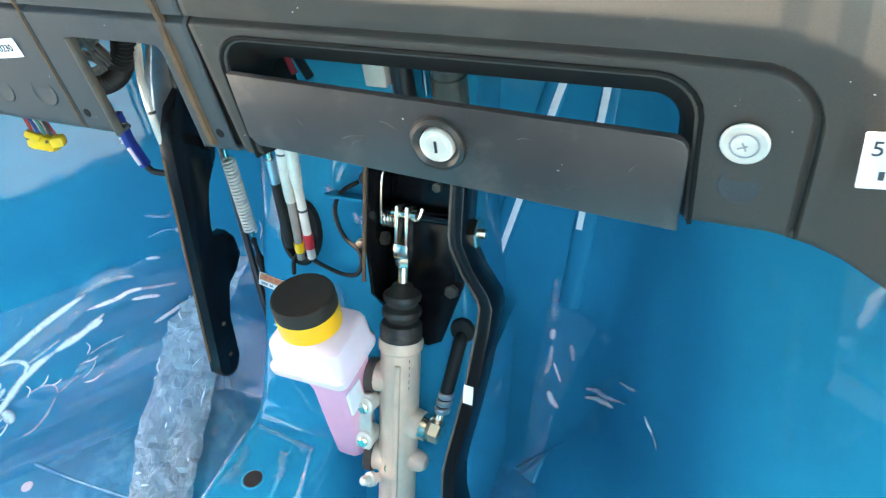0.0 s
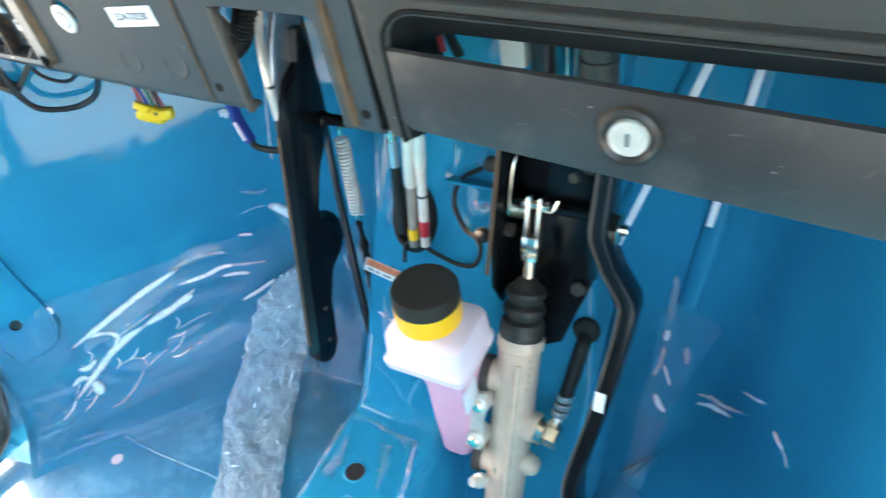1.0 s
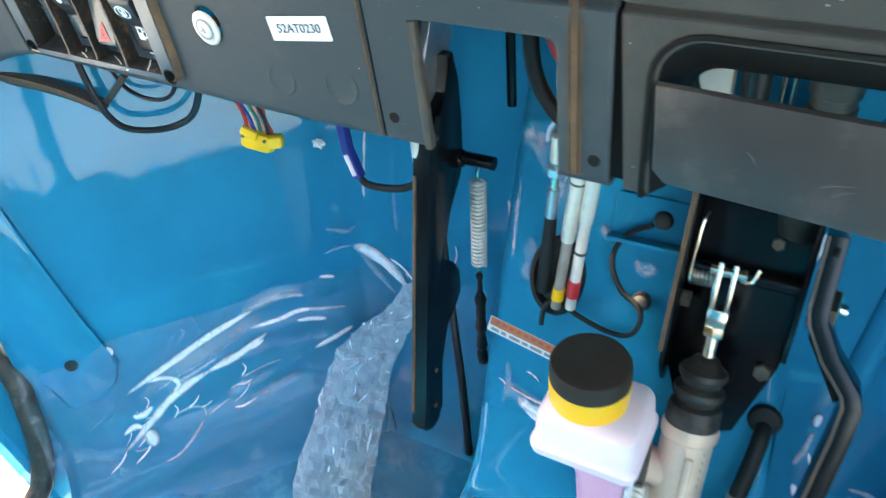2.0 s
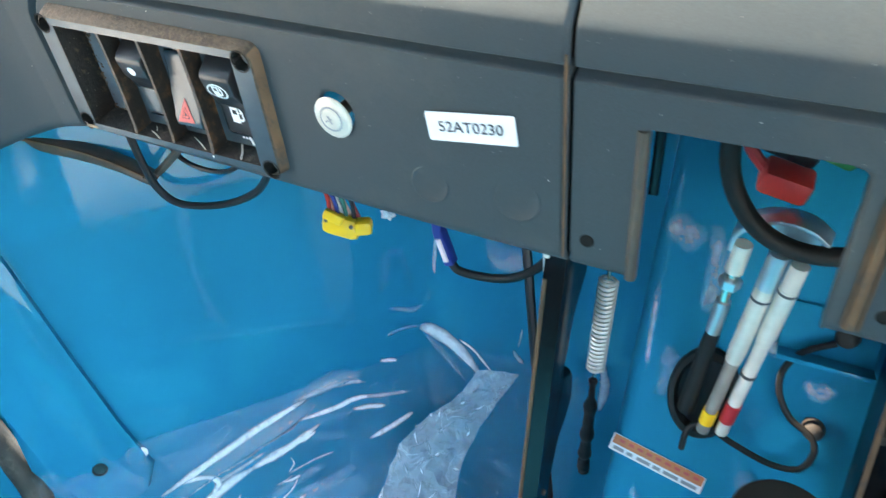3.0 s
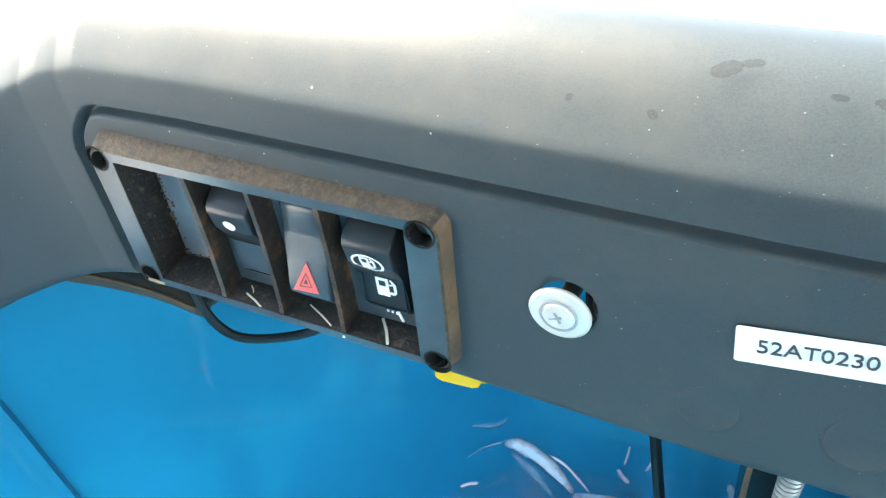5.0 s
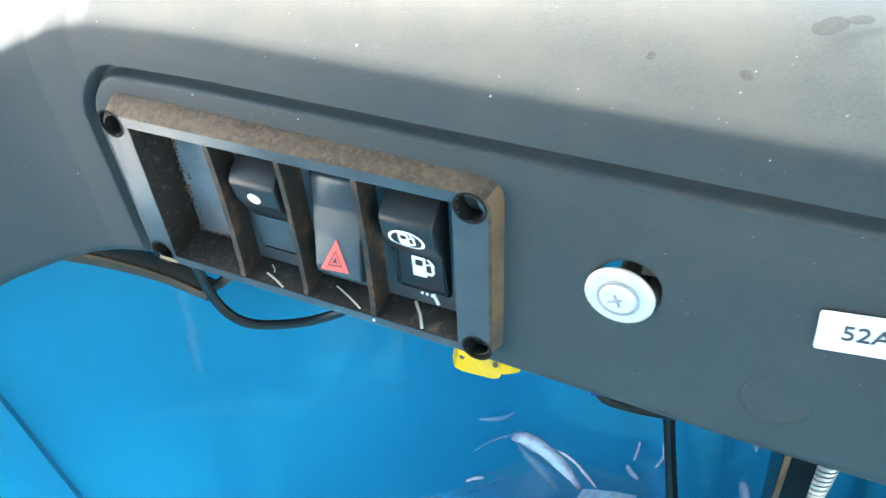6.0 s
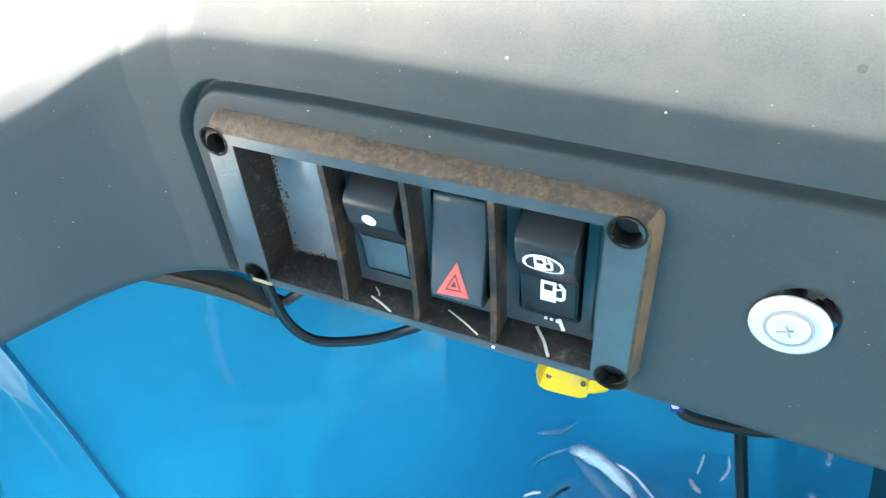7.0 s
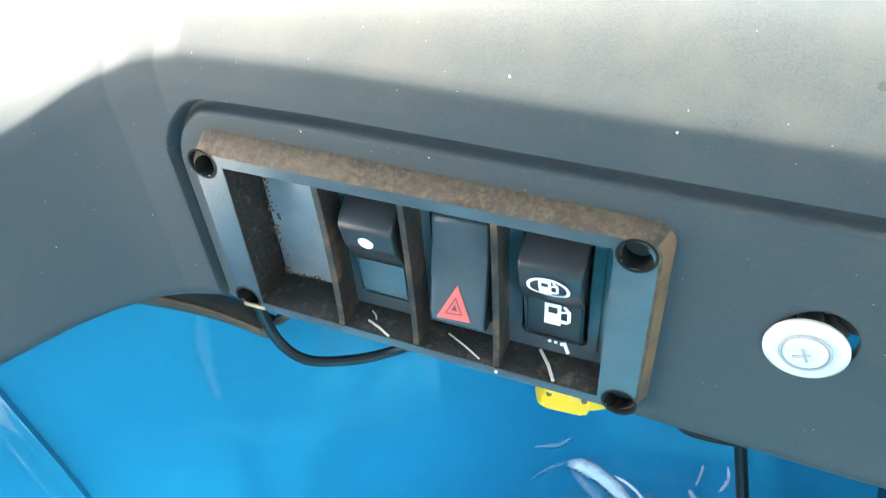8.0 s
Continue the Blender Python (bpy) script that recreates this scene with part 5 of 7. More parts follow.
back = [(-0.219, -0.060), (-0.219, 0.085), (-0.212, 0.103), (-0.198, 0.118), (-0.182, 0.124), (-0.170, 0.118), (-0.153, 0.066), (-0.150, 0.04), (-0.150, -0.060)]
part("back_plate", plate(back, COL_O + COL_N * 0.0015, (1, 0, 0), COL_K, COL_N, 0.003, 0.0008), BLACK, br)
flange = [(-0.060, 0.0), (0.088, 0.0), (0.094, 0.008), (0.075, 0.030), (0.020, 0.043), (-0.060, 0.043)]
part("side_flange", plate(flange, COL_O + Vector((-0.222, 0, 0)) + COL_N * 0.001, COL_K, COL_N, (1, 0, 0), 0.003, 0.0006), BLACK, br)
part("side_flange", plate([(-0.060, 0.0), (0.062, 0.0), (0.055, 0.020), (0.020, 0.038), (-0.060, 0.043)], COL_O + Vector((-0.153, 0, 0)) + COL_N * 0.001, COL_K, COL_N, (1, 0, 0), 0.003, 0.0006), BLACK, br)
part("front_lip", plate([(-0.060, -0.2225), (0.060, -0.2225), (0.060, -0.2198), (-0.060, -0.2198)], COL_O + COL_N * 0.0440, COL_K, (1, 0, 0), COL_N, 0.0016), WORN, br, "brown lip")
part("cross_tube", lathe([(0.0050, -0.218), (0.0050, -0.150)], col(0, 0.006, 0.022), (1, 0, 0), 16), BLACK, br)
part("pivot_washer", lathe([(0.0150, 0.0), (0.0150, 0.0028), (0.0115, 0.0032)], col(-0.1465, 0.010, 0.030), (1, 0, 0), 24), ZINC, br)
part("pivot_nut", hexagon(col(-0.1437, 0.010, 0.030), (1, 0, 0), 0.0215, 0.0120), STEEL, br, "bright hexagon pivot nut")
part("pivot_stud", lathe([(0.0042, 0.0), (0.0042, 0.0155), (0.0036, 0.0165), (0, 0.0165)], col(-0.1437, 0.010, 0.030), (1, 0, 0), 16), STEEL, br)
for s, x, off in ((0.030, -0.2185, 0.020), (0.070, -0.1615, 0.006)):
    part("bracket_bolt", hexagon(col(x, s, off if off > 0.01 else 0.0045), COL_N if off < 0.01 else (1, 0, 0), 0.0100, 0.0055), RUSTY, br)
part("upper_bolt", hexagon(col(-0.171, -0.018, 0.020), COL_N, 0.0070, 0.0050), RUSTY, br)
coil = []
for k in range(73):
    a = 2 * math.pi * k / 12
    coil.append(col(-0.2160 + 0.0026 * k / 12, 0.012, 0.020) + COL_N * (0.0072 * math.cos(a)) + COL_K * (0.0072 * math.sin(a)))
sp = thing("torsion_spring", col(-0.21, 0.006, 0.034), "bright torsion spring on the pedal pivot", "spring")
part("coil", sweep(bmesh.new(), coil, circle(0.0011, 8)), STEEL, sp)
part("spring_leg", tube([col(-0.216, 0.012, 0.0272), col(-0.2155, -0.002, 0.029), col(-0.2145, -0.022, 0.030), col(-0.2130, -0.030, 0.027)], 0.0011, 8), STEEL, sp)
part("spring_leg", tube([col(-0.2005, 0.012, 0.0272), col(-0.2000, 0.022, 0.028), col(-0.1990, 0.030, 0.027)], 0.0011, 8), STEEL, sp)

pd = thing("brake_pedal", col(-0.12, 0.22, 0.05), "black painted steel brake pedal arm with a sharp knee", "pedal")
arm = [col(-0.1430, -0.035, 0.038), col(-0.1425, 0.008, 0.040), col(-0.1405, 0.016, 0.041), col(-0.1300, 0.034, 0.043), col(-0.1160, 0.050, 0.046), col(-0.1140, 0.056, 0.046), col(-0.1150, 0.075, 0.047), col(-0.1200, 0.120, 0.050), col(-0.1250, 0.150, 0.052), col(-0.1305, 0.180, 0.054), col(-0.1325, 0.195, 0.055), col(-0.1310, 0.215, 0.057), col(-0.1240, 0.235, 0.060), col(-0.118, 0.262, 0.064)]
part("arm", sweep(bmesh.new(), arm, rounded_rect(0.0290, 0.0105, 0.0014, 2), up=COL_N), BLACK, pd)
part("brown_edge", sweep(bmesh.new(), [p + COL_N * 0.0142 + Vector((-0.0048, 0, 0)) for p in arm], circle(0.0010, 8), up=COL_N), EDGE_BROWN, pd, "brown worn edge")
part("arm_plate", plate([(-0.1460, -0.030), (-0.1405, -0.030), (-0.1400, 0.014), (-0.1200, 0.044), (-0.1180, 0.052), (-0.1230, 0.058), (-0.1440, 0.024)], COL_O + COL_N * 0.050, (1, 0, 0), COL_K, COL_N, 0.003, 0.0006), BLACK, pd)
part("inspection_tag", rbox(col(-0.1215, 0.124, 0.0655), (0.0075, 0.0008, 0.0150), 0.0003, Matrix((Vector((1, 0, -0.1)).normalized(), -COL_N, UPA)).transposed()), WHITE, pd, "small white inspection tag")
part("foot_pad", rbox(col(-0.110, 0.285, 0.066), (0.052, 0.010, 0.038), 0.004, Matrix((Vector((1, 0, 0)), -COL_N, UPA)).transposed()), RUBBER, pd, "black rubber pedal pad")

# ---------------------------------------------------------------- column cover fittings
gm = thing("cable_grommet", col(-0.307, 0.048, 0.0), "black oval rubber grommet where cables enter the column cover", "grommet")
bm = bmesh.new()
rings = []
for sc, off in ((1.0, 0.0), (1.02, 0.003), (0.95, 0.006), (0.82, 0.0065), (0.74, 0.004), (0.70, -0.004)):
    rings.append([bm.verts.new(col(-0.3075 + 0.0205 * sc * math.cos(2 * math.pi * k / 36), 0.044 + 0.0300 * sc * math.sin(2 * math.pi * k / 36), off)) for k in range(36)])
for r0, r1 in zip(rings, rings[1:]):
    for k in range(36):
        bm.faces.new((r0[k], r0[(k + 1) % 36], r1[(k + 1) % 36], r1[k]))
part("lip", bm, RUBBER, gm)
bm = bmesh.new()
bm.faces.new([bm.verts.new(col(-0.3075 + 0.0160 * math.cos(2 * math.pi * k / 30), 0.044 + 0.0230 * math.sin(2 * math.pi * k / 30), 0.0012)) for k in range(30)])
part("web", bm, CABLE, gm)

lin = lambda a, b, t: a + (b - a) * t
g1 = thing("control_cable", (-0.2925, 0.410, 0.43), "white sheathed control cable with a red band", "cable")
w0, w1 = Vector((-0.2925, 0.4105, 0.426)), Vector((-0.2770, 0.4060, 0.558))
part("sheath", tube([w0, lin(w0, w1, 0.3), lin(w0, w1, 0.55), lin(w0, w1, 0.75)], 0.0038, 14), WHITE_CABLE, g1)
part("band", sweep(bmesh.new(), [lin(w0, w1, 0.09), lin(w0, w1, 0.21)], circle(0.0044, 16)), RED, g1, "red band")
part("joint_line", sweep(bmesh.new(), [lin(w0, w1, 0.40), lin(w0, w1, 0.415)], circle(0.0043, 16)), INK, g1)
part("ferrule", sweep(bmesh.new(), [lin(w0, w1, 0.60), lin(w0, w1, 0.66), lin(w0, w1, 0.90)], lambda t: circle(0.0042 if t < 0.2 else 0.0048, 18)), SATIN, g1, "zinc sleeve")
part("upper_ferrule", sweep(bmesh.new(), [lin(w0, w1, 0.90), lin(w0, w1, 1.02)], circle(0.0045, 16)), WHITE_CABLE, g1)
part("split_line", sweep(bmesh.new(), [lin(w0, w1, 0.88), lin(w0, w1, 0.892)], circle(0.0050, 16)), INK, g1)
g2 = thing("control_cable", (-0.302, 0.409, 0.43), "grey sheathed control cable with a yellow band", "cable")
w0, w1 = Vector((-0.3028, 0.4090, 0.424)), Vector((-0.2868, 0.4090, 0.560))
part("sheath", tube([w0, lin(w0, w1, 0.3), lin(w0, w1, 0.5)], 0.0037, 14), GREY_CABLE, g2)
part("band", sweep(bmesh.new(), [lin(w0, w1, 0.06), lin(w0, w1, 0.14)], circle(0.0043, 16)), COLLAR, g2, "yellow band")
part("ferrule", sweep(bmesh.new(), [lin(w0, w1, 0.46), lin(w0, w1, 0.52), lin(w0, w1, 0.86)], lambda t: circle(0.0044 if t < 0.2 else 0.0050, 18)), SATIN, g2, "zinc sleeve")
part("upper_ferrule", sweep(bmesh.new(), [lin(w0, w1, 0.86), lin(w0, w1, 1.02)], circle(0.0052, 16)), ZINC, g2)
part("split_line", sweep(bmesh.new(), [lin(w0, w1, 0.80), lin(w0, w1, 0.812)], circle(0.0052, 16)), INK, g2)
g3 = thing("gear_cable", (-0.313, 0.415, 0.44), "black rubber boot with a zinc end on a gear cable", "cable")
w0, w1 = Vector((-0.3150, 0.4150, 0.432)), Vector((-0.3040, 0.4120, 0.562))
part("boot", sweep(bmesh.new(), [lin(w0, w1, t) for t in (0, 0.15, 0.3, 0.45, 0.52)], lambda t: circle(0.0054 - 0.0014 * t, 16)), RUBBER, g3)
part("ferrule", sweep(bmesh.new(), [lin(w0, w1, 0.52), lin(w0, w1, 0.70)], circle(0.0040, 16)), ZINC, g3, "zinc ferrule")
part("nut", hexagon(lin(w0, w1, 0.78), w1 - w0, 0.0100, 0.006), ZINC, g3)
part("end_rod", sweep(bmesh.new(), [lin(w0, w1, 0.60), lin(w0, w1, 0.86)], circle(0.0028, 12)), STEEL, g3)
part("end_socket", sweep(bmesh.new(), [lin(w0, w1, 0.86), lin(w0, w1, 1.0)], circle(0.0046, 16)), SATIN, g3, "bright end socket")
bk = thing("cable_bracket", (-0.290, 0.413, 0.57), "pale galvanised arched bracket that carries the cable ends", "bracket")
arch = smooth_path([(-0.3095, 0.4130, 0.5600), (-0.3080, 0.4135, 0.5690), (-0.3010, 0.4140, 0.5770), (-0.2890, 0.4140, 0.5810), (-0.2760, 0.4130, 0.5800), (-0.2670, 0.4120, 0.5740)], 5)
part("bent_plate", sweep(bmesh.new(), arch, rounded_rect(0.0150, 0.0022, 0.0006, 2), up=(0, 1, 0)), ZINC, bk)
part("web", plate([(-0.3085, 0.5630), (-0.3010, 0.5760), (-0.2890, 0.5800), (-0.2760, 0.5790), (-0.2680, 0.5735), (-0.2700, 0.5640), (-0.2900, 0.5615)], (0, 0.4215, 0), (1, 0, 0), (0, 0, 1), (0, 1, 0), 0.0020, 0.0004), ZINC, bk)

wl = thing("earth_lead", col(-0.245, 0.046, 0.01), "thin black lead looping between two clips on the column cover", "cable")
part("lead", tube([col(-0.247, -0.010, 0.010), col(-0.262, 0.000, 0.010), col(-0.2690, 0.014, 0.009), col(-0.2675, 0.028, 0.008), col(-0.259, 0.041, 0.008), col(-0.246, 0.048, 0.010), col(-0.2425, 0.058, 0.010), col(-0.2475, 0.070, 0.009), col(-0.262, 0.073, 0.008), col(-0.284, 0.068, 0.008), col(-0.303, 0.061, 0.009), col(-0.311, 0.068, 0.009), col(-0.312, 0.082, 0.008)], 0.0019, 10), RUBBER, wl)
for x, s in ((-0.2455, 0.0460), (-0.2420, -0.0130)):
    part("clip", lathe([(0.0062, 0.0), (0.0066, 0.003), (0.0052, 0.008), (0.0030, 0.0095), (0, 0.0095)], col(x, s, 0.0), COL_N, 18), BROWN, wl, "brown rubber clip")
cb2 = thing("cover_bracket", col(-0.250, 0.004, 0.0), "small blue steel ledge on the column cover", "bracket")
part("upright", rbox(col(-0.250, -0.012, 0.002), (0.050, 0.003, 0.030), 0.001, Matrix((Vector((1, 0, 0)), -COL_N, UPA)).transposed()), BLUE, cb2)
part("ledge", rbox(col(-0.250, 0.003, 0.010), (0.050, 0.018, 0.003), 0.001, Matrix((Vector((1, 0, 0)), -COL_N, UPA)).transposed()), BLUE, cb2)

st = thing("warning_sticker", col(-0.325, 0.10, 0.0), "orange and white warning sticker on the blue column cover", "sticker")
ang = radians(9.5)
SEX = (Vector((1, 0, 0)) * math.cos(ang) + COL_K * math.sin(ang)).normalized()
SEY = (-COL_K - SEX * (-COL_K).dot(SEX)).normalized()
so = col(-0.3250, 0.1010, 0.0006)
part("white_band", plate(rounded_rect(0.062, 0.0125, 0.0006, 2), so, SEX, SEY, COL_N, 0.0003), WHITE, st)
part("orange_band", plate([(-0.0300, -0.0008), (0.0300, -0.0008), (0.0300, 0.0059), (-0.0300, 0.0059)], so + COL_N * 0.0003, SEX, SEY, COL_N, 0.0002), ORANGE, st)
for k in range(9):
    a = -0.026 + k * 0.0062
    part("print_bar", plate([(a, 0.0020), (a + 0.0036, 0.0020), (a + 0.0036, 0.0040), (a, 0.0040)], so + COL_N * 0.0005, SEX, SEY, COL_N, 0.0001), PRINT_RED, st)
for k, (a, w) in enumerate(((-0.028, 0.007), (-0.019, 0.004), (-0.012, 0.009), (-0.001, 0.005), (0.006, 0.010), (0.018, 0.010))):
    part("print_bar", plate([(a, -0.0048), (a + w, -0.0048), (a + w, -0.0024), (a, -0.0024)], so + COL_N * 0.0003, SEX, SEY, COL_N, 0.0001), GREY_INK, st)

# ---------------------------------------------------------------- hand lever, spring and cables left of the column
lv = thing("parking_lever", (-0.40, 0.37, 0.30), "black pressed steel lever with a brown front edge", "lever")
front = [(0.3500, 0.3060), (0.3530, 0.318), (0.3652, 0.375), (0.3811, 0.450), (0.3960, 0.520), (0.4020, 0.545), (0.4140, 0.560), (0.4300, 0.568), (0.4360, 0.592)]
rear = [(0.4440, 0.592), (0.4460, 0.572), (0.4500, 0.545), (0.4480, 0.510), (0.4420, 0.496), (0.4220, 0.480), (0.4110, 0.468), (0.4025, 0.447), (0.4000, 0.4320), (0.4230, 0.4270), (0.4290, 0.4160), (0.4290, 0.3950), (0.4170, 0.3830), (0.4020, 0.3800), (0.3965, 0.3795), (0.3870, 0.3507), (0.3790, 0.304), (0.3765, 0.2955), (0.3705, 0.2905), (0.3620, 0.2905), (0.3545, 0.2960)]
part("blade", plate(front + rear, (-0.4040, 0, 0), (0, 1, 0), (0, 0, 1), (1, 0, 0), 0.0130, 0.0036), BLACK, lv)
edge_path = [Vector((-0.4026, y - 0.0003, z)) for y, z in front[1:5]]
# brown strip also stands in for the streak reflected on the edge
part("brown_edge", sweep(bmesh.new(), edge_path, rounded_rect(0.0016, 0.0026, 0.0005, 2), up=(0, 1, 0)), WORN, lv, "brown front edge")
for z in (0.315, 0.35):
    part("rivet", lathe([(0.0022, 0), (0.0016, 0.0010), (0, 0.0012)], (-0.3910, 0.366 + (z - 0.3) * 0.2, z), (1, 0, 0), 12), RUSTY, lv)
part("pivot_boss", lathe([(0.0070, -0.010), (0.0070, 0.007), (0.0050, 0.009), (0, 0.009)], (-0.396, 0.440, 0.512), (1, 0, 0), 24), BLACK, lv)
hnd = thing("lever_sheath", (-0.40, 0.41, 0.53), "bright galvanised curved plate above the black lever", "plate")
zf = [(0.4040, 0.516), (0.4025, 0.540), (0.4040, 0.562), (0.4130, 0.585), (0.4260, 0.606), (0.4400, 0.635)]
zr = [(0.4750, 0.635), (0.4600, 0.606), (0.4470, 0.580), (0.4380, 0.555), (0.4320, 0.520)]
part("curved_plate", plate(zf + zr, (-0.4060, 0, 0), (0, 1, 0), (0, 0, 1), (1, 0, 0), 0.0060, 0.0012), ZINC, hnd)
part("bright_edge", sweep(bmesh.new(), smooth_path([(-0.4030 - 0.25 * max(0, z - 0.56), y - 0.0005, z) for y, z in zf], 4), circle(0.0034, 10)), SATIN, hnd, "bright rounded front edge")
part("split_line", lathe([(0.0037, -0.0012), (0.0037, 0.0012)], (-0.4030, 0.4035, 0.560), (0, 0.2, 1), 12), CABLE, hnd)

sr = thing("return_spring", (-0.372, 0.43, 0.43), "bright steel coil return spring hooked under the dash", "spring")
a, b = Vector((-0.3757, 0.4378, 0.498)), Vector((-0.3793, 0.4383, 0.417))
ax, uu, vv = basis(b - a)
n = 22 * 10
coil = [a + (b - a) * (k / n) + (uu * math.cos(2 * math.pi * k / 10) + vv * math.sin(2 * math.pi * k / 10)) * 0.0055 for k in range(n + 1)]
part("coil", sweep(bmesh.new(), coil, circle(0.0012, 6)), SATIN, sr)
part("top_hook", tube([a, a + Vector((0, 0, 0.008)), a + Vector((0.004, 0, 0.014)), a + Vector((0.009, 0, 0.012))], 0.0014, 8), STEEL, sr)
part("hook_post", lathe([(0.0050, -0.012), (0.0050, 0.012)], a + Vector((0.002, 0.0, 0.017)), (1, 0, 0), 16), BLACK, sr)
part("bottom_hook", tube([b, b + Vector((0, 0, -0.006)), b + Vector((-0.002, 0, -0.012))], 0.0014, 8), STEEL, sr)
cb = thing("brake_cable", (-0.377, 0.432, 0.34), "black sheathed cable below the return spring", "cable")
part("sleeve", sweep(bmesh.new(), smooth_path([(-0.3797, 0.438, 0.408), (-0.3800, 0.438, 0.38), (-0.3805, 0.437, 0.345), (-0.381, 0.437, 0.322), (-0.381, 0.438, 0.305)], 8), lambda t: circle(0.0022 + 0.0022 * smoothstep(0.10, 0.30, t) + 0.0007 * math.sin(31 * t) + 0.0005 * math.sin(57 * t), 12)), RUBBER, cb)
single("thin_cable", tube([(-0.487, 0.548, 0.60), (-0.484, 0.549, 0.54), (-0.479, 0.543, 0.50), (-0.469, 0.529, 0.46), (-0.459, 0.514, 0.42), (-0.449, 0.499, 0.38), (-0.439, 0.485, 0.34), (-0.428, 0.470, 0.30), (-0.412, 0.449, 0.24), (-0.400, 0.43, 0.168)], 0.0040, 10), CABLE, "black cable running down behind the lever", "cable")
single("cover_strap", sweep(bmesh.new(), [Vector((-0.362, 0.470, z)) for z in (0.66, 0.60, 0.545)], rounded_rect(0.006, 0.005, 0.001, 2)), BLACK, "black strap beside the column cover", "strap")

# ---------------------------------------------------------------- wiring under the dash
yc = thing("yellow_connector", (-0.557, 0.410, 0.492), "yellow plastic wiring connector hanging under the dash", "connector")
RY = Euler((radians(-20), radians(16), radians(18))).to_matrix()
yo = Vector((-0.5475, 0.4010, 0.5165))
part("housing", rbox(yo, (0.0270, 0.0170, 0.0150), 0.0055, RY), YELLOW, yc)
for dx in (-0.010, 0.007):
    part("cavity", lathe([(0.0014, 0.0), (0.0014, 0.0008), (0, 0.0008)], yo + RY @ Vector((dx, -0.0092, 0.003)), RY @ Vector((0, -1, 0)), 12), RUSTY, yc)
part("latch", rbox(yo + RY @ Vector((0.014, -0.003, 0.004)), (0.012, 0.012, 0.010), 0.003, RY @ Euler((0.2, -0.35, 0.1)).to_matrix()), YELLOW, yc)
part("locking_clip", rbox(yo + RY @ Vector((-0.006, -0.008, 0.006)), (0.014, 0.006, 0.007), 0.0018, RY @ Euler((0.1, 0.2, 0)).to_matrix()), YELLOW, yc)
WIRES = ((0.40, 0.03, 0.02), (0.75, 0.30, 0.20), (0.02, 0.05, 0.25), (0.75, 0.75, 0.72), (0.02, 0.18, 0.14), (0.75, 0.45, 0.35), (0.015, 0.015, 0.02), (0.35, 0.03, 0.03))
for k, c in enumerate(WIRES):
    mw = material("wire_%s" % "abcdefgh"[k], c, rough=0.4)
    st0 = yo + RY @ Vector((-0.010 + 0.0028 * k, -0.002 + 0.004 * (k % 2), 0.007))
    mid = st0 + Vector((-0.006 - 0.0015 * (k % 3), 0.002, 0.022 + 0.003 * (k % 2)))
    end = Vector((-0.580 + 0.004 * k, 0.400 + 0.003 * (k % 3), 0.590))
    part("wire", tube([st0, lin(st0, mid, 0.5) + Vector((0.002 * (-1) ** k, 0, 0)), mid, end], 0.0014, 8), mw, yc)
bc = thing("blue_connector", (-0.495, 0.45, 0.47), "small blue and white connector on a taped black lead", "connector")
b0, b1 = Vector((-0.5020, 0.450, 0.4930)), Vector((-0.4940, 0.450, 0.4670))
DARKBLUE = material("dark_blue_plastic", (0.02, 0.035, 0.22), rough=0.4)
part("shell", sweep(bmesh.new(), [b0 + Vector((-0.001, 0, 0.03)), b0, lin(b0, b1, 0.5), b1], rounded_rect(0.0075, 0.0095, 0.0015, 3)), DARKBLUE, bc)
part("clear_window", sweep(bmesh.new(), [lin(b0, b1, 0.15) + Vector((0, -0.004, 0)), lin(b0, b1, 0.85) + Vector((0, -0.004, 0))], rounded_rect(0.0040, 0.0050, 0.001, 2)), PALE, bc)
part("taped_lead", tube([b1, (-0.487, 0.450, 0.4610), (-0.465, 0.450, 0.4620), (-0.444, 0.448, 0.4700), (-0.424, 0.445, 0.4880), (-0.408, 0.44, 0.515)], 0.0032, 10), RUBBER, bc)

ll = thing("looped_lead", (-0.68, 0.38, 0.515), "black lead hanging in a loop under the switch cluster", "cable")
part("loop", tube([(-0.700, 0.376, 0.575), (-0.696, 0.376, 0.545), (-0.690, 0.378, 0.524), (-0.678, 0.382, 0.5130), (-0.660, 0.393, 0.5090), (-0.642, 0.403, 0.5115), (-0.622, 0.408, 0.5240), (-0.602, 0.405, 0.552), (-0.588, 0.400, 0.585)], 0.0028, 10), CABLE, ll)
part("second_loop", tube([(-0.705, 0.40, 0.575), (-0.690, 0.402, 0.540), (-0.660, 0.404, 0.532), (-0.630, 0.402, 0.545), (-0.610, 0.40, 0.58)], 0.0018, 8), CABLE, ll)
tr = thing("dash_support", (-0.70, 0.37, 0.53), "dark brown dusty channel bracket under the dash", "bracket")
part("channel", sweep(bmesh.new(), smooth_path([(-0.790, 0.345, 0.565), (-0.752, 0.366, 0.5510), (-0.722, 0.377, 0.5400), (-0.696, 0.381, 0.5310)], 6), lambda t: rounded_rect(0.0125 - 0.003 * t, 0.0150 - 0.002 * t, 0.0045, 4), up=(0, 0, 1)), EDGE_BROWN, tr)
# brown lip painted as the lit rim along the channel's top
part("channel_lip", sweep(bmesh.new(), smooth_path([(-0.788, 0.337, 0.570), (-0.751, 0.358, 0.5560), (-0.721, 0.369, 0.5450), (-0.697, 0.374, 0.5355)], 6), rounded_rect(0.0020, 0.0022, 0.0006, 2), up=(0, 0, 1)), WORN, tr, "brown lip")
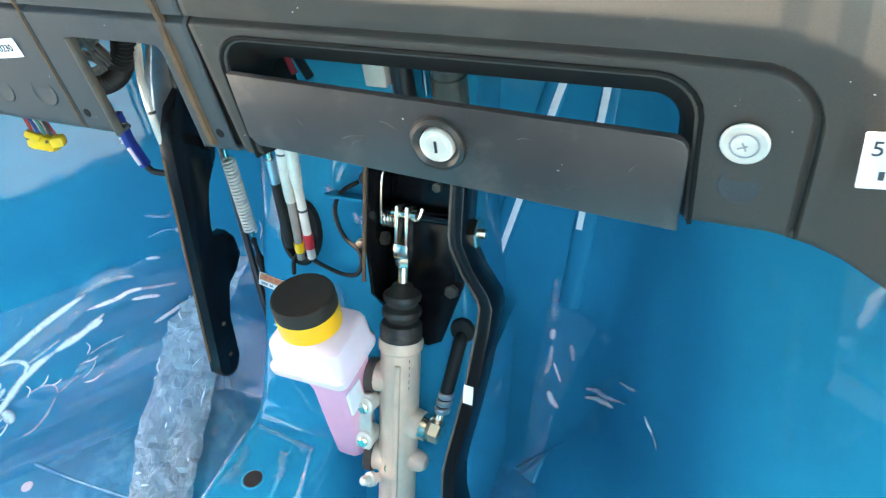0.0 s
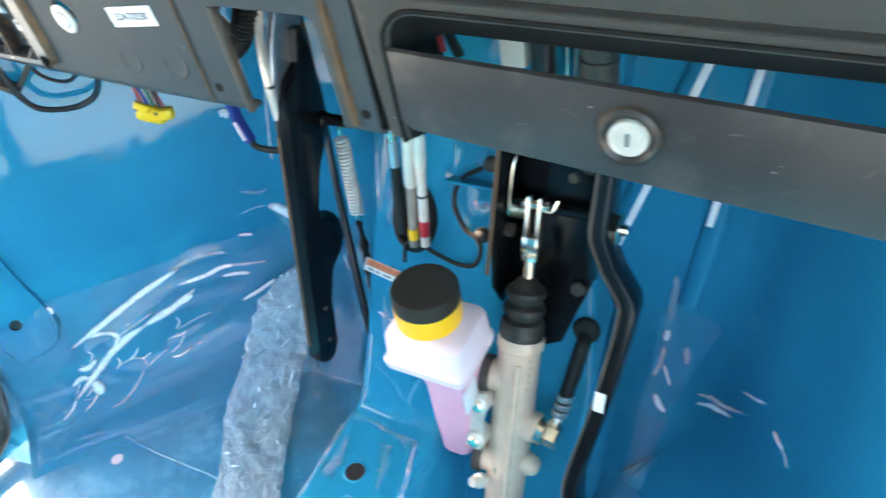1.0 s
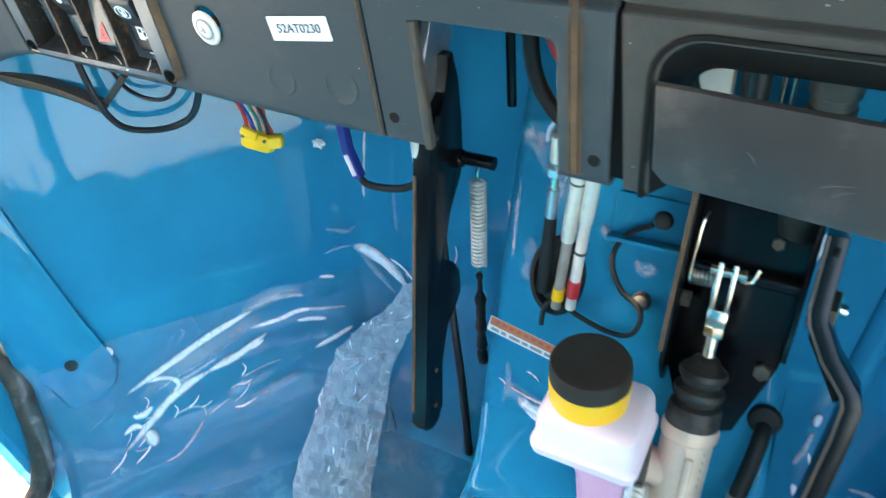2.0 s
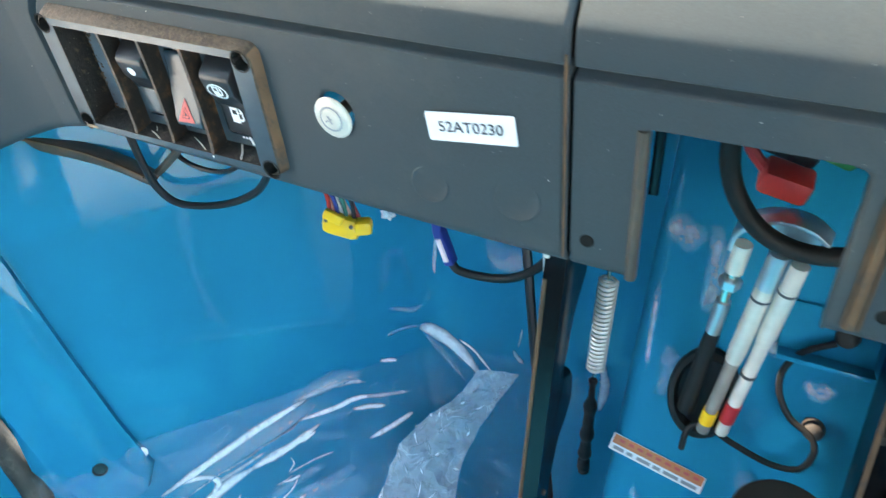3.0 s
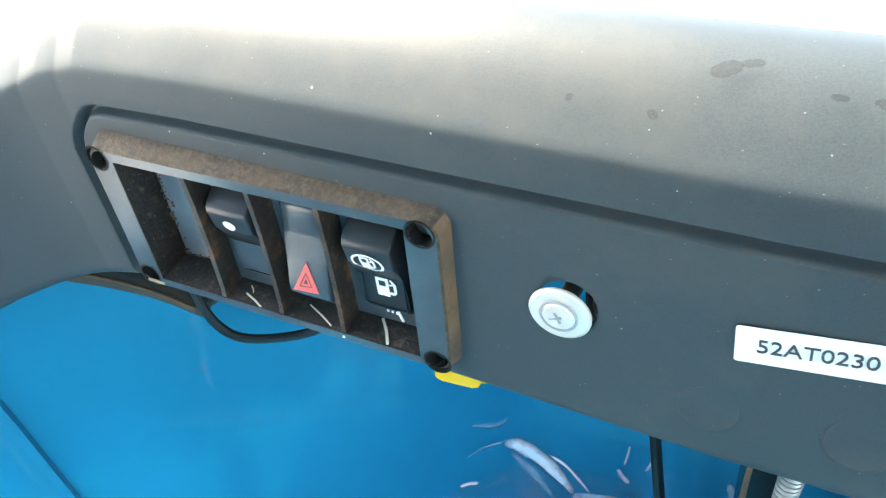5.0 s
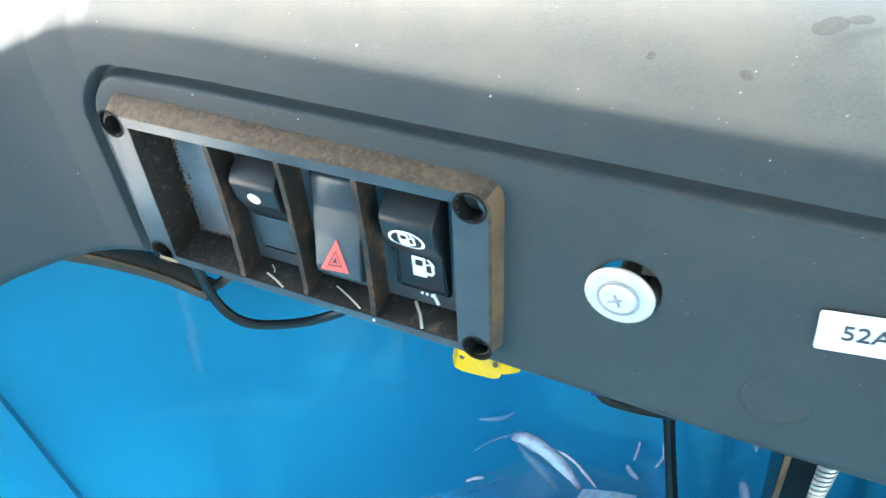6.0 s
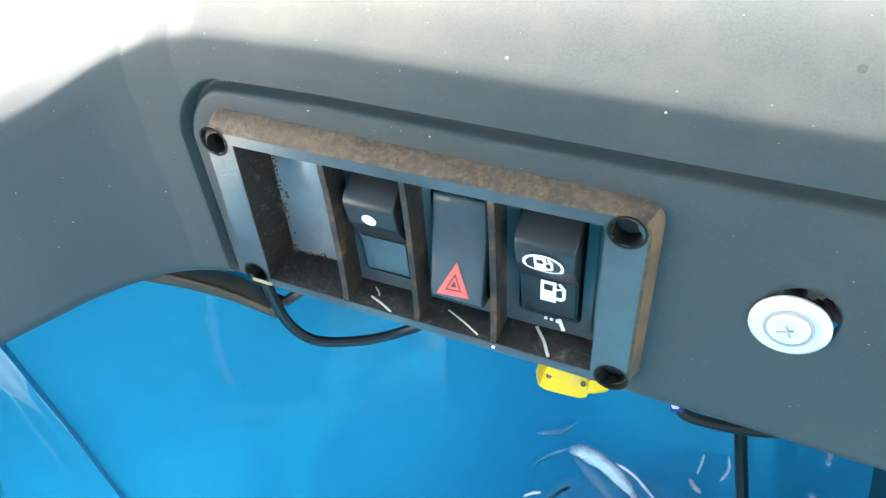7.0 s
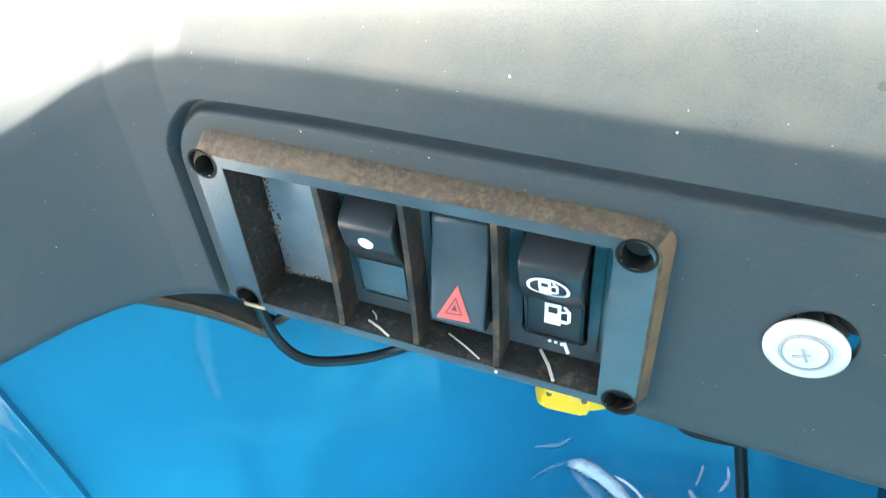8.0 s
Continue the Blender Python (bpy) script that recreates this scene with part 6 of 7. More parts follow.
part("stay", tube([(-0.694, 0.384, 0.534), (-0.682, 0.386, 0.544), (-0.664, 0.388, 0.560)], 0.0028, 8), EDGE_BROWN, tr)

# behind the column opening
single("wiring_hose", ribbed([(-0.405, 0.42, 0.690), (-0.412, 0.42, 0.640), (-0.424, 0.42, 0.604), (-0.448, 0.42, 0.578), (-0.485, 0.42, 0.566)], 0.0088, 0.0042, 16), RUBBER, "black corrugated wiring hose behind the dash", "hose")
single("steering_hose", tube([(-0.330, 0.400, 0.700), (-0.320, 0.402, 0.640), (-0.316, 0.402, 0.606), (-0.304, 0.402, 0.584), (-0.288, 0.402, 0.573), (-0.268, 0.404, 0.570), (-0.24, 0.41, 0.575)], 0.0047, 12), RUBBER, "black rubber hose behind the steering opening", "hose")
lm = thing("brown_loom", (-0.415, 0.39, 0.60), "tangle of brown taped wires behind the dash", "wiring")
for k in range(5):
    q = 0.012 * k
    part("wire", tube([(-0.470 + q * 0.8, 0.415 + 0.003 * k, 0.650), (-0.455 + 0.012 * math.sin(k * 2.1), 0.412, 0.622 - 0.003 * k), (-0.462 + 0.014 * math.cos(k * 1.7), 0.412, 0.602 + 0.004 * k), (-0.450 + 0.004 * k, 0.415, 0.590), (-0.48, 0.42, 0.580)], 0.0030, 8), BROWN, lm)
rd = thing("red_connector", (-0.292, 0.43, 0.59), "red plastic connector behind the steering opening", "connector")
part("shell", rbox((-0.2925, 0.425, 0.594), (0.024, 0.016, 0.014), 0.003, Euler((0.2, 0.25, 0.1)).to_matrix()), RED_BRIGHT, rd)
part("lead", tube([(-0.302, 0.425, 0.598), (-0.312, 0.422, 0.612), (-0.318, 0.42, 0.635)], 0.0030, 8), RED, rd)
single("green_connector", rbox((-0.274, 0.432, 0.614), (0.022, 0.018, 0.016), 0.004, Euler((0.1, 0.4, 0.2)).to_matrix()), GREEN, "green plastic connector behind the steering opening", "connector")
single("black_plug", rbox((-0.292, 0.432, 0.614), (0.026, 0.018, 0.018), 0.003, Euler((0.3, 0.3, 0.1)).to_matrix()), CABLE, "black plug behind the steering opening", "connector")

# behind the glove box opening
wc = thing("white_clip", (-0.226, 0.466, 0.575), "cream plastic clip seen through the glove box opening", "clip")
part("body", rbox((-0.2260, 0.466, 0.585), (0.0190, 0.014, 0.034), 0.002), CREAM, wc)
part("head", rbox((-0.2260, 0.4645, 0.603), (0.0230, 0.016, 0.006), 0.0015), CREAM, wc)
single("black_pipe", tube([(-0.204, 0.462, 0.64), (-0.204, 0.462, 0.59), (-0.204, 0.462, 0.52)], 0.0085, 14), CABLE, "black pipe behind the glove box opening", "pipe")
for x in (-0.190, -0.184):
    single("bright_rod", tube([(x, 0.470, 0.64), (x, 0.470, 0.56)], 0.0016, 8), STEEL, "thin bright rod behind the glove box opening", "rod")
ov = thing("olive_canister", (-0.163, 0.452, 0.56), "dark olive rubber canister behind the glove box opening", "canister")
part("body", lathe([(0.0125, 0.50), (0.0130, 0.502), (0.0130, 0.585), (0.0118, 0.586), (0.0118, 0.592), (0.0135, 0.593), (0.0135, 0.604), (0.010, 0.607), (0, 0.607)], (-0.1630, 0.455, 0), (0, 0, 1), 26), OLIVE, ov)
gb = thing("wire_tail", (-0.236, 0.40, 0.63), "short dark red wire tail behind the glove box opening", "wiring")
part("red_wire", tube([(-0.236, 0.372, 0.655), (-0.233, 0.371, 0.640), (-0.230, 0.372, 0.622)], 0.0022, 8), RED, gb)
part("dark_wire", tube([(-0.230, 0.376, 0.655), (-0.228, 0.374, 0.638), (-0.222, 0.376, 0.618)], 0.0030, 8), RUBBER, gb)
def crumple(centre, size, seed, mat, name, label, spread=1.0):
    """A crumpled ball of thin film: a folded sheet with many small facets."""
    bm2 = bmesh.new()
    bmesh.ops.create_icosphere(bm2, subdivisions=3, radius=1.0)
    for v in bm2.verts:
        q = v.co.copy()
        k = 0.72 + 0.5 * noise.noise(q * 2.3 + Vector((seed, 0, 0))) + 0.28 * noise.noise(q * 6.1 + Vector((0, seed, 0)))
        v.co = Vector(centre) + Vector((q.x * size[0], q.y * size[1], q.z * size[2])) * k * spread
    return single(name, bm2, mat, label, "plastic film", smooth=0)


# ---------------------------------------------------------------- plastic film on the floor and wall foot
noise.seed_set(5)


def film_sheet(x0, x1):
    """Loose clear film that spans the curve between floor and wall in long soft folds."""
    bm = bmesh.new()
    prof = [(-0.215, 0.1690), (-0.175, 0.1690), (-0.140, 0.1700), (-0.112, 0.1770), (-0.088, 0.1890), (-0.068, 0.2070), (-0.052, 0.2290), (-0.040, 0.2540), (-0.028, 0.2780), (-0.016, 0.2930), (-0.008, 0.3020), (-0.0035, 0.3150)]
    seg = []
    run = 0.0
    for i in range(len(PLAN) - 1):
        for k in range(6):
            t = k / 6
            seg.append((PLAN[i].lerp(PLAN[i + 1], t), PLAN_N[i].lerp(PLAN_N[i + 1], t).normalized(), run + (PLAN[i + 1] - PLAN[i]).length * t))
        run += (PLAN[i + 1] - PLAN[i]).length
    fine = []
    for (d0, z0), (d1, z1) in zip(prof, prof[1:]):
        for k in range(5):
            fine.append((d0 + (d1 - d0) * k / 5, z0 + (z1 - z0) * k / 5))
    fine.append(prof[-1])
    grid = []
    for p, nn, u in seg:
        if not x0 < p.x < x1:
            continue
        colm = []
        for k, (d, z) in enumerate(fine):
            v = k / (len(fine) - 1)
            f = min(1, v / 0.2) * min(1, (1 - v) / 0.12)
            fold = noise.noise(Vector((u * 7, v * 5.0 + 0.6 * math.sin(u * 9), 1.3)))
            crease = 1 - abs(noise.noise(Vector((u * 5 + 4, v * 9 + u * 3, 5.1)))) * 2.2
            w = f * (0.008 * fold + 0.0035 * crease) + 0.0007 * noise.noise(Vector((u * 60, v * 30, 2)))
            q = Vector((p.x + nn.x * d, p.y + nn.y * d, z)) + Vector((-nn.x * 0.6, -nn.y * 0.6, 0.75)) * w
            q.z = max(q.z, 0.1672)
            colm.append(bm.verts.new(q))
        grid.append(colm)
    for a, b in zip(grid, grid[1:]):
        for k in range(len(a) - 1):
            bm.faces.new((a[k], b[k], b[k + 1], a[k + 1]))
    return bm


def tub_point(x, z, lift):
    """The tub wall at x and height z, lifted off it towards the seat."""
    for (z0, d0), (z1, d1) in zip(LEVELS, LEVELS[1:]):
        if z <= z1:
            break
    d = d0 + (d1 - d0) * (z - z0) / (z1 - z0)
    best = None
    for (p, n0), (q, n1) in zip(zip(PLAN, PLAN_N), zip(PLAN[1:], PLAN_N[1:])):
        a, b = p + n0 * d, q + n1 * d
        if a.x <= x <= b.x:
            t = (x - a.x) / max(b.x - a.x, 1e-6)
            best = a.lerp(b, t), n0.lerp(n1, t).normalized()
    pos, nn = best
    up = max(0.0, min(1.0, (0.25 - z) / 0.08))
    away = Vector((-nn.x, -nn.y, 0.2 + 2.0 * up)).normalized()
    return Vector((pos.x, pos.y, z)) + away * lift, away


def film_fold(points, width, parent, mat, height=0.22):
    """A raised fold of the film that runs along the wall: points are (x, z) on the wall, tapering to both ends."""
    line = smooth_path([(x, 0, z) for x, z in points], 8)
    bm = bmesh.new()
    fade = bm.verts.layers.float.new("fade")
    rows_f = []
    n = len(line)
    base = [tub_point(q.x, q.z, 0.0022) for q in line]
    for i in range(n):
        p, away = base[i]
        t = (base[min(i + 1, n - 1)][0] - base[max(i - 1, 0)][0]).normalized()
        side = t.cross(away).normalized()
        s = i / (n - 1)
        w = 1.4 * width * (math.sin(math.pi * min(1, 0.06 + s * 0.9)) ** 0.6) * (1 + 0.3 * noise.noise(p * 70)) / 2
        rows_f.append([bm.verts.new(p + side * w * k / 3 + away * (w * 2 * height * (1 - (k / 3) ** 2) + 0.0006 * noise.noise(p * 160 + side * k))) for k in range(-3, 4)])
        # fade keeps the painted glint to the middle of the fold
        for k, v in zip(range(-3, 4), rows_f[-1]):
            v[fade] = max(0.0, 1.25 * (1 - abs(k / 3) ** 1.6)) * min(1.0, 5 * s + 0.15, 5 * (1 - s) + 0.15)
    for r0, r1 in zip(rows_f, rows_f[1:]):
        for k in range(6):
            bm.faces.new((r0[k], r0[k + 1], r1[k + 1], r1[k]))
    return part("fold", bm, mat, parent, "film fold with a painted white glint" if mat is FOLD else "", 60)


fs = thing("clear_film_sheet", (-0.62, 0.40, 0.20), "clear wrinkled protective film over the blue floor edge", "plastic film")
part("sheet", film_sheet(-0.80, -0.40), FILM, fs, "", 60)
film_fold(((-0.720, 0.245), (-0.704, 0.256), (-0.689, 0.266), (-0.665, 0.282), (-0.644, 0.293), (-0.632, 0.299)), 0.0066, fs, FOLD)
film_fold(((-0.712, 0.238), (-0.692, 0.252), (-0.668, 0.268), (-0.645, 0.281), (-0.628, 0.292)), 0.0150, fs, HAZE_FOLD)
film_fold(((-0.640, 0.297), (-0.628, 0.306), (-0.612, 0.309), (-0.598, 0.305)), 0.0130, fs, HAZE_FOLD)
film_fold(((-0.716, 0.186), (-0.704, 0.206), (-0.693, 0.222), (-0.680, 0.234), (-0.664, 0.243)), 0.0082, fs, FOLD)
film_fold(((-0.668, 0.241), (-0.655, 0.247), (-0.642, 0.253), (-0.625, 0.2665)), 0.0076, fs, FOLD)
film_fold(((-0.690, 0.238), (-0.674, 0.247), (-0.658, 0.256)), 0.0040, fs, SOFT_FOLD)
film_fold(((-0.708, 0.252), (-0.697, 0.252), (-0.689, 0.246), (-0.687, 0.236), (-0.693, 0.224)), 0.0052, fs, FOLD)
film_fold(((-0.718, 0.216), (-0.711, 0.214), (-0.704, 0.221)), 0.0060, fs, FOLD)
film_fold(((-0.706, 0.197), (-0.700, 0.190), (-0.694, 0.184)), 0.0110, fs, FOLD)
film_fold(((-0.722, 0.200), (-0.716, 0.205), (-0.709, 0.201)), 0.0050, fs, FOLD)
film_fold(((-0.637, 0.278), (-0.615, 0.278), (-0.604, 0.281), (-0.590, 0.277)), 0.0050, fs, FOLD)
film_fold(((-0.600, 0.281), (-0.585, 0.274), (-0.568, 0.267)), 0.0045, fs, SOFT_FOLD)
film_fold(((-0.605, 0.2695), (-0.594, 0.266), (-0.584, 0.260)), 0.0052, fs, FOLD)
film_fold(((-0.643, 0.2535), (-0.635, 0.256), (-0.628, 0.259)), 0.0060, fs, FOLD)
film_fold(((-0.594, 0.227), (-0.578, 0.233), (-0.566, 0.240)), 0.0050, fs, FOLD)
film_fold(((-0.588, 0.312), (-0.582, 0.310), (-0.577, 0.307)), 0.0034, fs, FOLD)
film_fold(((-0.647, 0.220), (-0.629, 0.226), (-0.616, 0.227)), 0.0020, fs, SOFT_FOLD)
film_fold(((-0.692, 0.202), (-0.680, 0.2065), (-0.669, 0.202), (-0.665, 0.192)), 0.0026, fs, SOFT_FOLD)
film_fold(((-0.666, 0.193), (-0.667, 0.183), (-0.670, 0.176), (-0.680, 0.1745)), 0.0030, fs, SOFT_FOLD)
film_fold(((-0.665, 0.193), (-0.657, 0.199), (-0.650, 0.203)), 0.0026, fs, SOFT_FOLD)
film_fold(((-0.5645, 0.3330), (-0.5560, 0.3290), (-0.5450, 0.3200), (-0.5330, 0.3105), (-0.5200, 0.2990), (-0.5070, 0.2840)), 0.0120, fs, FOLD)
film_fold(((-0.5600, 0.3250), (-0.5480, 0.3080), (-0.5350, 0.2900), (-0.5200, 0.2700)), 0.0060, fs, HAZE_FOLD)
# two hazy marks painted for a sheen that shows only from some views
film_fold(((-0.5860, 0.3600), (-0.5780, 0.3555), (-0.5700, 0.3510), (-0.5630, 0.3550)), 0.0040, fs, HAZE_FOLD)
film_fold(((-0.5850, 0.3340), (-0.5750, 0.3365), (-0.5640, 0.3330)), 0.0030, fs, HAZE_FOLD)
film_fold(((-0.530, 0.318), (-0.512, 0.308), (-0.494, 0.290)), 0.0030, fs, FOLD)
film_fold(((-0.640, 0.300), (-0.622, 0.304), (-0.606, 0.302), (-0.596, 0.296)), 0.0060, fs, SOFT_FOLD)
# pale line painted as the highlight down the wall's corner
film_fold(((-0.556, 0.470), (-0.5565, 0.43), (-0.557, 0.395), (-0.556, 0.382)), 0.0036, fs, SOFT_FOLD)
# white disc painted as the glint on the pad's rounded corner
dot = WA + WX * 0.081 + WY * 0.0018 + WN * 0.0045
single("pad_glint", lathe([(0.0056, 0.0), (0.0046, 0.0007), (0, 0.0009)], dot, WN, 18), HIGHLIGHT, "small white glint painted on the blue plate", "scrap")

# torn film on the column cover and the lower corner of the wall
def col_fold(points, width, parent, mat):
    """A film scrap stuck to the column cover: points are (x, s) on its face."""
    line = smooth_path([(x, s, 0) for x, s in points], 6)
    bm = bmesh.new()
    fade = bm.verts.layers.float.new("fade")
    rows_f = []
    for i, q in enumerate(line):
        s = i / (len(line) - 1)
        a = (line[min(i + 1, len(line) - 1)] - line[max(i - 1, 0)]).normalized()
        w = width / 2 * (0.45 + 0.55 * math.sin(math.pi * s)) * (1 + 0.5 * noise.noise(q * 120))
        row = []
        for k in range(-3, 4):
            v = bm.verts.new(col(q.x - a.y * w * k / 3, q.y + a.x * w * k / 3, 0.0012 + 0.0016 * (1 - abs(k / 3)) + 0.0008 * noise.noise(q * 300 + Vector((k, 0, 0)))))
            v[fade] = max(0.0, 1.2 * (1 - abs(k / 3) ** 2)) * min(1.0, 4 * s + 0.1, 4 * (1 - s) + 0.1) * (0.55 + 0.9 * abs(noise.noise(q * 150 + Vector((k * 2, 0, 3)))))
            row.append(v)
        rows_f.append(row)
    for r0, r1 in zip(rows_f, rows_f[1:]):
        for k in range(6):
            bm.faces.new((r0[k], r0[k + 1], r1[k + 1], r1[k]))
    return part("scrap", bm, mat, parent, "", 60)


fc = thing("torn_film", col(-0.33, 0.0, 0.0), "torn bits of clear film stuck to the column cover", "plastic film")
col_fold(((-0.350, -0.056), (-0.340, -0.052), (-0.328, -0.045)), 0.0260, fc, SOFT_FOLD)
col_fold(((-0.347, -0.020), (-0.346, 0.010), (-0.344, 0.040)), 0.0050, fc, SOFT_FOLD)
col_fold(((-0.283, -0.002), (-0.276, 0.004), (-0.268, 0.003)), 0.0120, fc, SOFT_FOLD)
col_fold(((-0.256, 0.018), (-0.249, 0.024), (-0.238, 0.020)), 0.0110, fc, SOFT_FOLD)
col_fold(((-0.334, 0.020), (-0.330, 0.034), (-0.332, 0.055)), 0.0120, fc, HAZE_FOLD)
col_fold(((-0.275, 0.085), (-0.270, 0.105), (-0.272, 0.130)), 0.0160, fc, HAZE_FOLD)
col_fold(((-0.316, 0.158), (-0.300, 0.164), (-0.282, 0.168)), 0.0060, fc, FOLD)
col_fold(((-0.306, 0.166), (-0.292, 0.172), (-0.272, 0.174)), 0.0050, fc, SOFT_FOLD)
col_fold(((-0.338, 0.138), (-0.318, 0.150), (-0.296, 0.152)), 0.0180, fc, HAZE_FOLD)
col_fold(((-0.300, 0.132), (-0.284, 0.146), (-0.262, 0.150)), 0.0150, fc, HAZE_FOLD)
col_fold(((-0.336, 0.120), (-0.332, 0.140), (-0.334, 0.160)), 0.0060, fc, HAZE_FOLD)
col_fold(((-0.322, -0.060), (-0.316, -0.030), (-0.318, -0.005)), 0.0140, fc, SOFT_FOLD)
film_fold(((-0.476, 0.322), (-0.472, 0.316), (-0.465, 0.311)), 0.0050, fs, SOFT_FOLD)
film_fold(((-0.470, 0.345), (-0.4705, 0.336), (-0.472, 0.325)), 0.0022, fs, SOFT_FOLD)
film_fold(((-0.455, 0.350), (-0.452, 0.338), (-0.456, 0.325)), 0.0026, fs, SOFT_FOLD)
film_fold(((-0.402, 0.41), (-0.396, 0.385), (-0.394, 0.362)), 0.0060, fs, SOFT_FOLD)
film_fold(((-0.398, 0.340), (-0.390, 0.315), (-0.392, 0.285)), 0.0080, fs, SOFT_FOLD)
film_fold(((-0.655, 0.206), (-0.640, 0.212), (-0.622, 0.217)), 0.0100, fs, HAZE_FOLD)
film_fold(((-0.640, 0.192), (-0.620, 0.198), (-0.600, 0.205)), 0.0120, fs, HAZE_FOLD)

# small crumples, their glints painted white, where the film bunches up at the wall foot and on the tunnel's bend
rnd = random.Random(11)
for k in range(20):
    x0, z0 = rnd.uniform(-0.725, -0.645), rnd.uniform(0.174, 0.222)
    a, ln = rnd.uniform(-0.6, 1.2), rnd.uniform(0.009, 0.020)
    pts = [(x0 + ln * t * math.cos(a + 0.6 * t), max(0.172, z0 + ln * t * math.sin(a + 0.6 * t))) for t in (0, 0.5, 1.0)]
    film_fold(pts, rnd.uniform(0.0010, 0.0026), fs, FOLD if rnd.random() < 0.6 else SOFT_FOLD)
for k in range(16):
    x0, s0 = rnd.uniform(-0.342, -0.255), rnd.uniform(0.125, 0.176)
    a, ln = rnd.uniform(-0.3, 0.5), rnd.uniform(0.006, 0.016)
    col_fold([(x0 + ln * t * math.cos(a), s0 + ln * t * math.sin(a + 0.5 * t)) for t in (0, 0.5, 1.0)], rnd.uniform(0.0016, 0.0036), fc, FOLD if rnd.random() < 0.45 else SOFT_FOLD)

crumple(tub_point(-0.593, 0.4450, 0.004)[0], (0.0080, 0.0060, 0.0060), 4, SCRAP, "film_scrap", "white crumpled film scrap stuck to the blue wall")
crumple((-0.205, 0.430, 0.628), (0.020, 0.012, 0.010), 9, STRIP, "film_scrap", "grey crumpled film behind the glove box opening")
def top_fold(points, width, parent, mat):
    """A film crease lying on the tunnel's flat top: points are (x, y)."""
    line = smooth_path([(x, y, top_z + 0.0010) for x, y in points], 8)
    bm2 = bmesh.new()
    fade = bm2.verts.layers.float.new("fade")
    rows2 = []
    for k2, q in enumerate(line):
        u2 = k2 / (len(line) - 1)
        a2 = (line[min(k2 + 1, len(line) - 1)] - line[max(k2 - 1, 0)]).normalized()
        w2 = width / 2 * (0.7 + 0.5 * noise.noise(q * 90))
        row2 = []
        for m2_ in range(-2, 3):
            v = bm2.verts.new(q + Vector((-a2.y, a2.x, 0)) * w2 * m2_ / 2 + Vector((0, 0, 0.0010 * (1 - abs(m2_) / 2))))
            v[fade] = (1 - abs(m2_) / 2) * min(1, 4 * u2 + 0.1, 4 * (1 - u2) + 0.1) * (0.5 + 0.9 * abs(noise.noise(q * 130)))
            row2.append(v)
        rows2.append(row2)
    for r0, r1 in zip(rows2, rows2[1:]):
        for k2 in range(4):
            bm2.faces.new((r0[k2], r0[k2 + 1], r1[k2 + 1], r1[k2]))
    return part("crease", bm2, mat, parent, "", 60)


tf = thing("tunnel_film", (-0.30, 0.28, top_z), "hazy clear film stuck over the blue floor tunnel", "plastic film")
top_fold(((-0.344, 0.326), (-0.343, 0.290), (-0.341, 0.250), (-0.338, 0.200)), 0.0060, tf, SOFT_FOLD)
top_fold(((-0.276, 0.318), (-0.269, 0.295), (-0.262, 0.270), (-0.258, 0.230)), 0.0085, tf, SOFT_FOLD)
top_fold(((-0.343, 0.322), (-0.318, 0.320), (-0.292, 0.316), (-0.270, 0.314)), 0.0090, tf, HAZE_FOLD)
top_fold(((-0.300, 0.305), (-0.288, 0.285), (-0.284, 0.262)), 0.0140, tf, HAZE_FOLD)
top_fold(((-0.335, 0.300), (-0.330, 0.280), (-0.334, 0.255)), 0.0160, tf, HAZE_FOLD)
for k in range(14):
    x0, y0, a0 = rnd.uniform(-0.338, -0.268), rnd.uniform(0.235, 0.318), rnd.uniform(0, 3.1)
    ln = rnd.uniform(0.004, 0.012)
    top_fold([(x0 + ln * t2 * math.cos(a0), y0 + ln * t2 * math.sin(a0)) for t2 in (0, 0.5, 1.0)], rnd.uniform(0.0012, 0.0026), tf, SOFT_FOLD)
col_fold(((-0.322, 0.150), (-0.310, 0.156), (-0.300, 0.157)), 0.0120, fc, FOLD)
col_fold(((-0.296, 0.156), (-0.284, 0.160), (-0.274, 0.160)), 0.0080, fc, FOLD)
col_fold(((-0.330, 0.143), (-0.306, 0.148), (-0.280, 0.146)), 0.0030, fc, FOLD)
sc2 = thing("clear_film_scrap", (-0.09, 0.50, 0.22), "small crumpled clear film scrap on the wall foot", "plastic film")
part("sheet", film_sheet(-0.118, -0.060), FILM, sc2, "", 60)
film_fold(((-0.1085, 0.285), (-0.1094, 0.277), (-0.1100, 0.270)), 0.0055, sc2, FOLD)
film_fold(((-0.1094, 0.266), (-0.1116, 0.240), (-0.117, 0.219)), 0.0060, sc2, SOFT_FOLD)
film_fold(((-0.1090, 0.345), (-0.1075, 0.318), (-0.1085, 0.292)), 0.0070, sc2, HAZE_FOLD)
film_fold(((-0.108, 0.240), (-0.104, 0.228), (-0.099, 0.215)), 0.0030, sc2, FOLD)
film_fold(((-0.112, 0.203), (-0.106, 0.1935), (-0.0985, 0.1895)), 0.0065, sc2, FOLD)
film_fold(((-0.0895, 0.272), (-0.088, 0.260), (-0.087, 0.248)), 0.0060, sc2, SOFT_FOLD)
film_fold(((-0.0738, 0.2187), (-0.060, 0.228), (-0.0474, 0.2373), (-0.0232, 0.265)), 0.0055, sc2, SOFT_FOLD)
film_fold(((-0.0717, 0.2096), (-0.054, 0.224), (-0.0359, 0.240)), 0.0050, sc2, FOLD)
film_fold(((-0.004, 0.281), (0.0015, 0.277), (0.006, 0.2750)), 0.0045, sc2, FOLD)
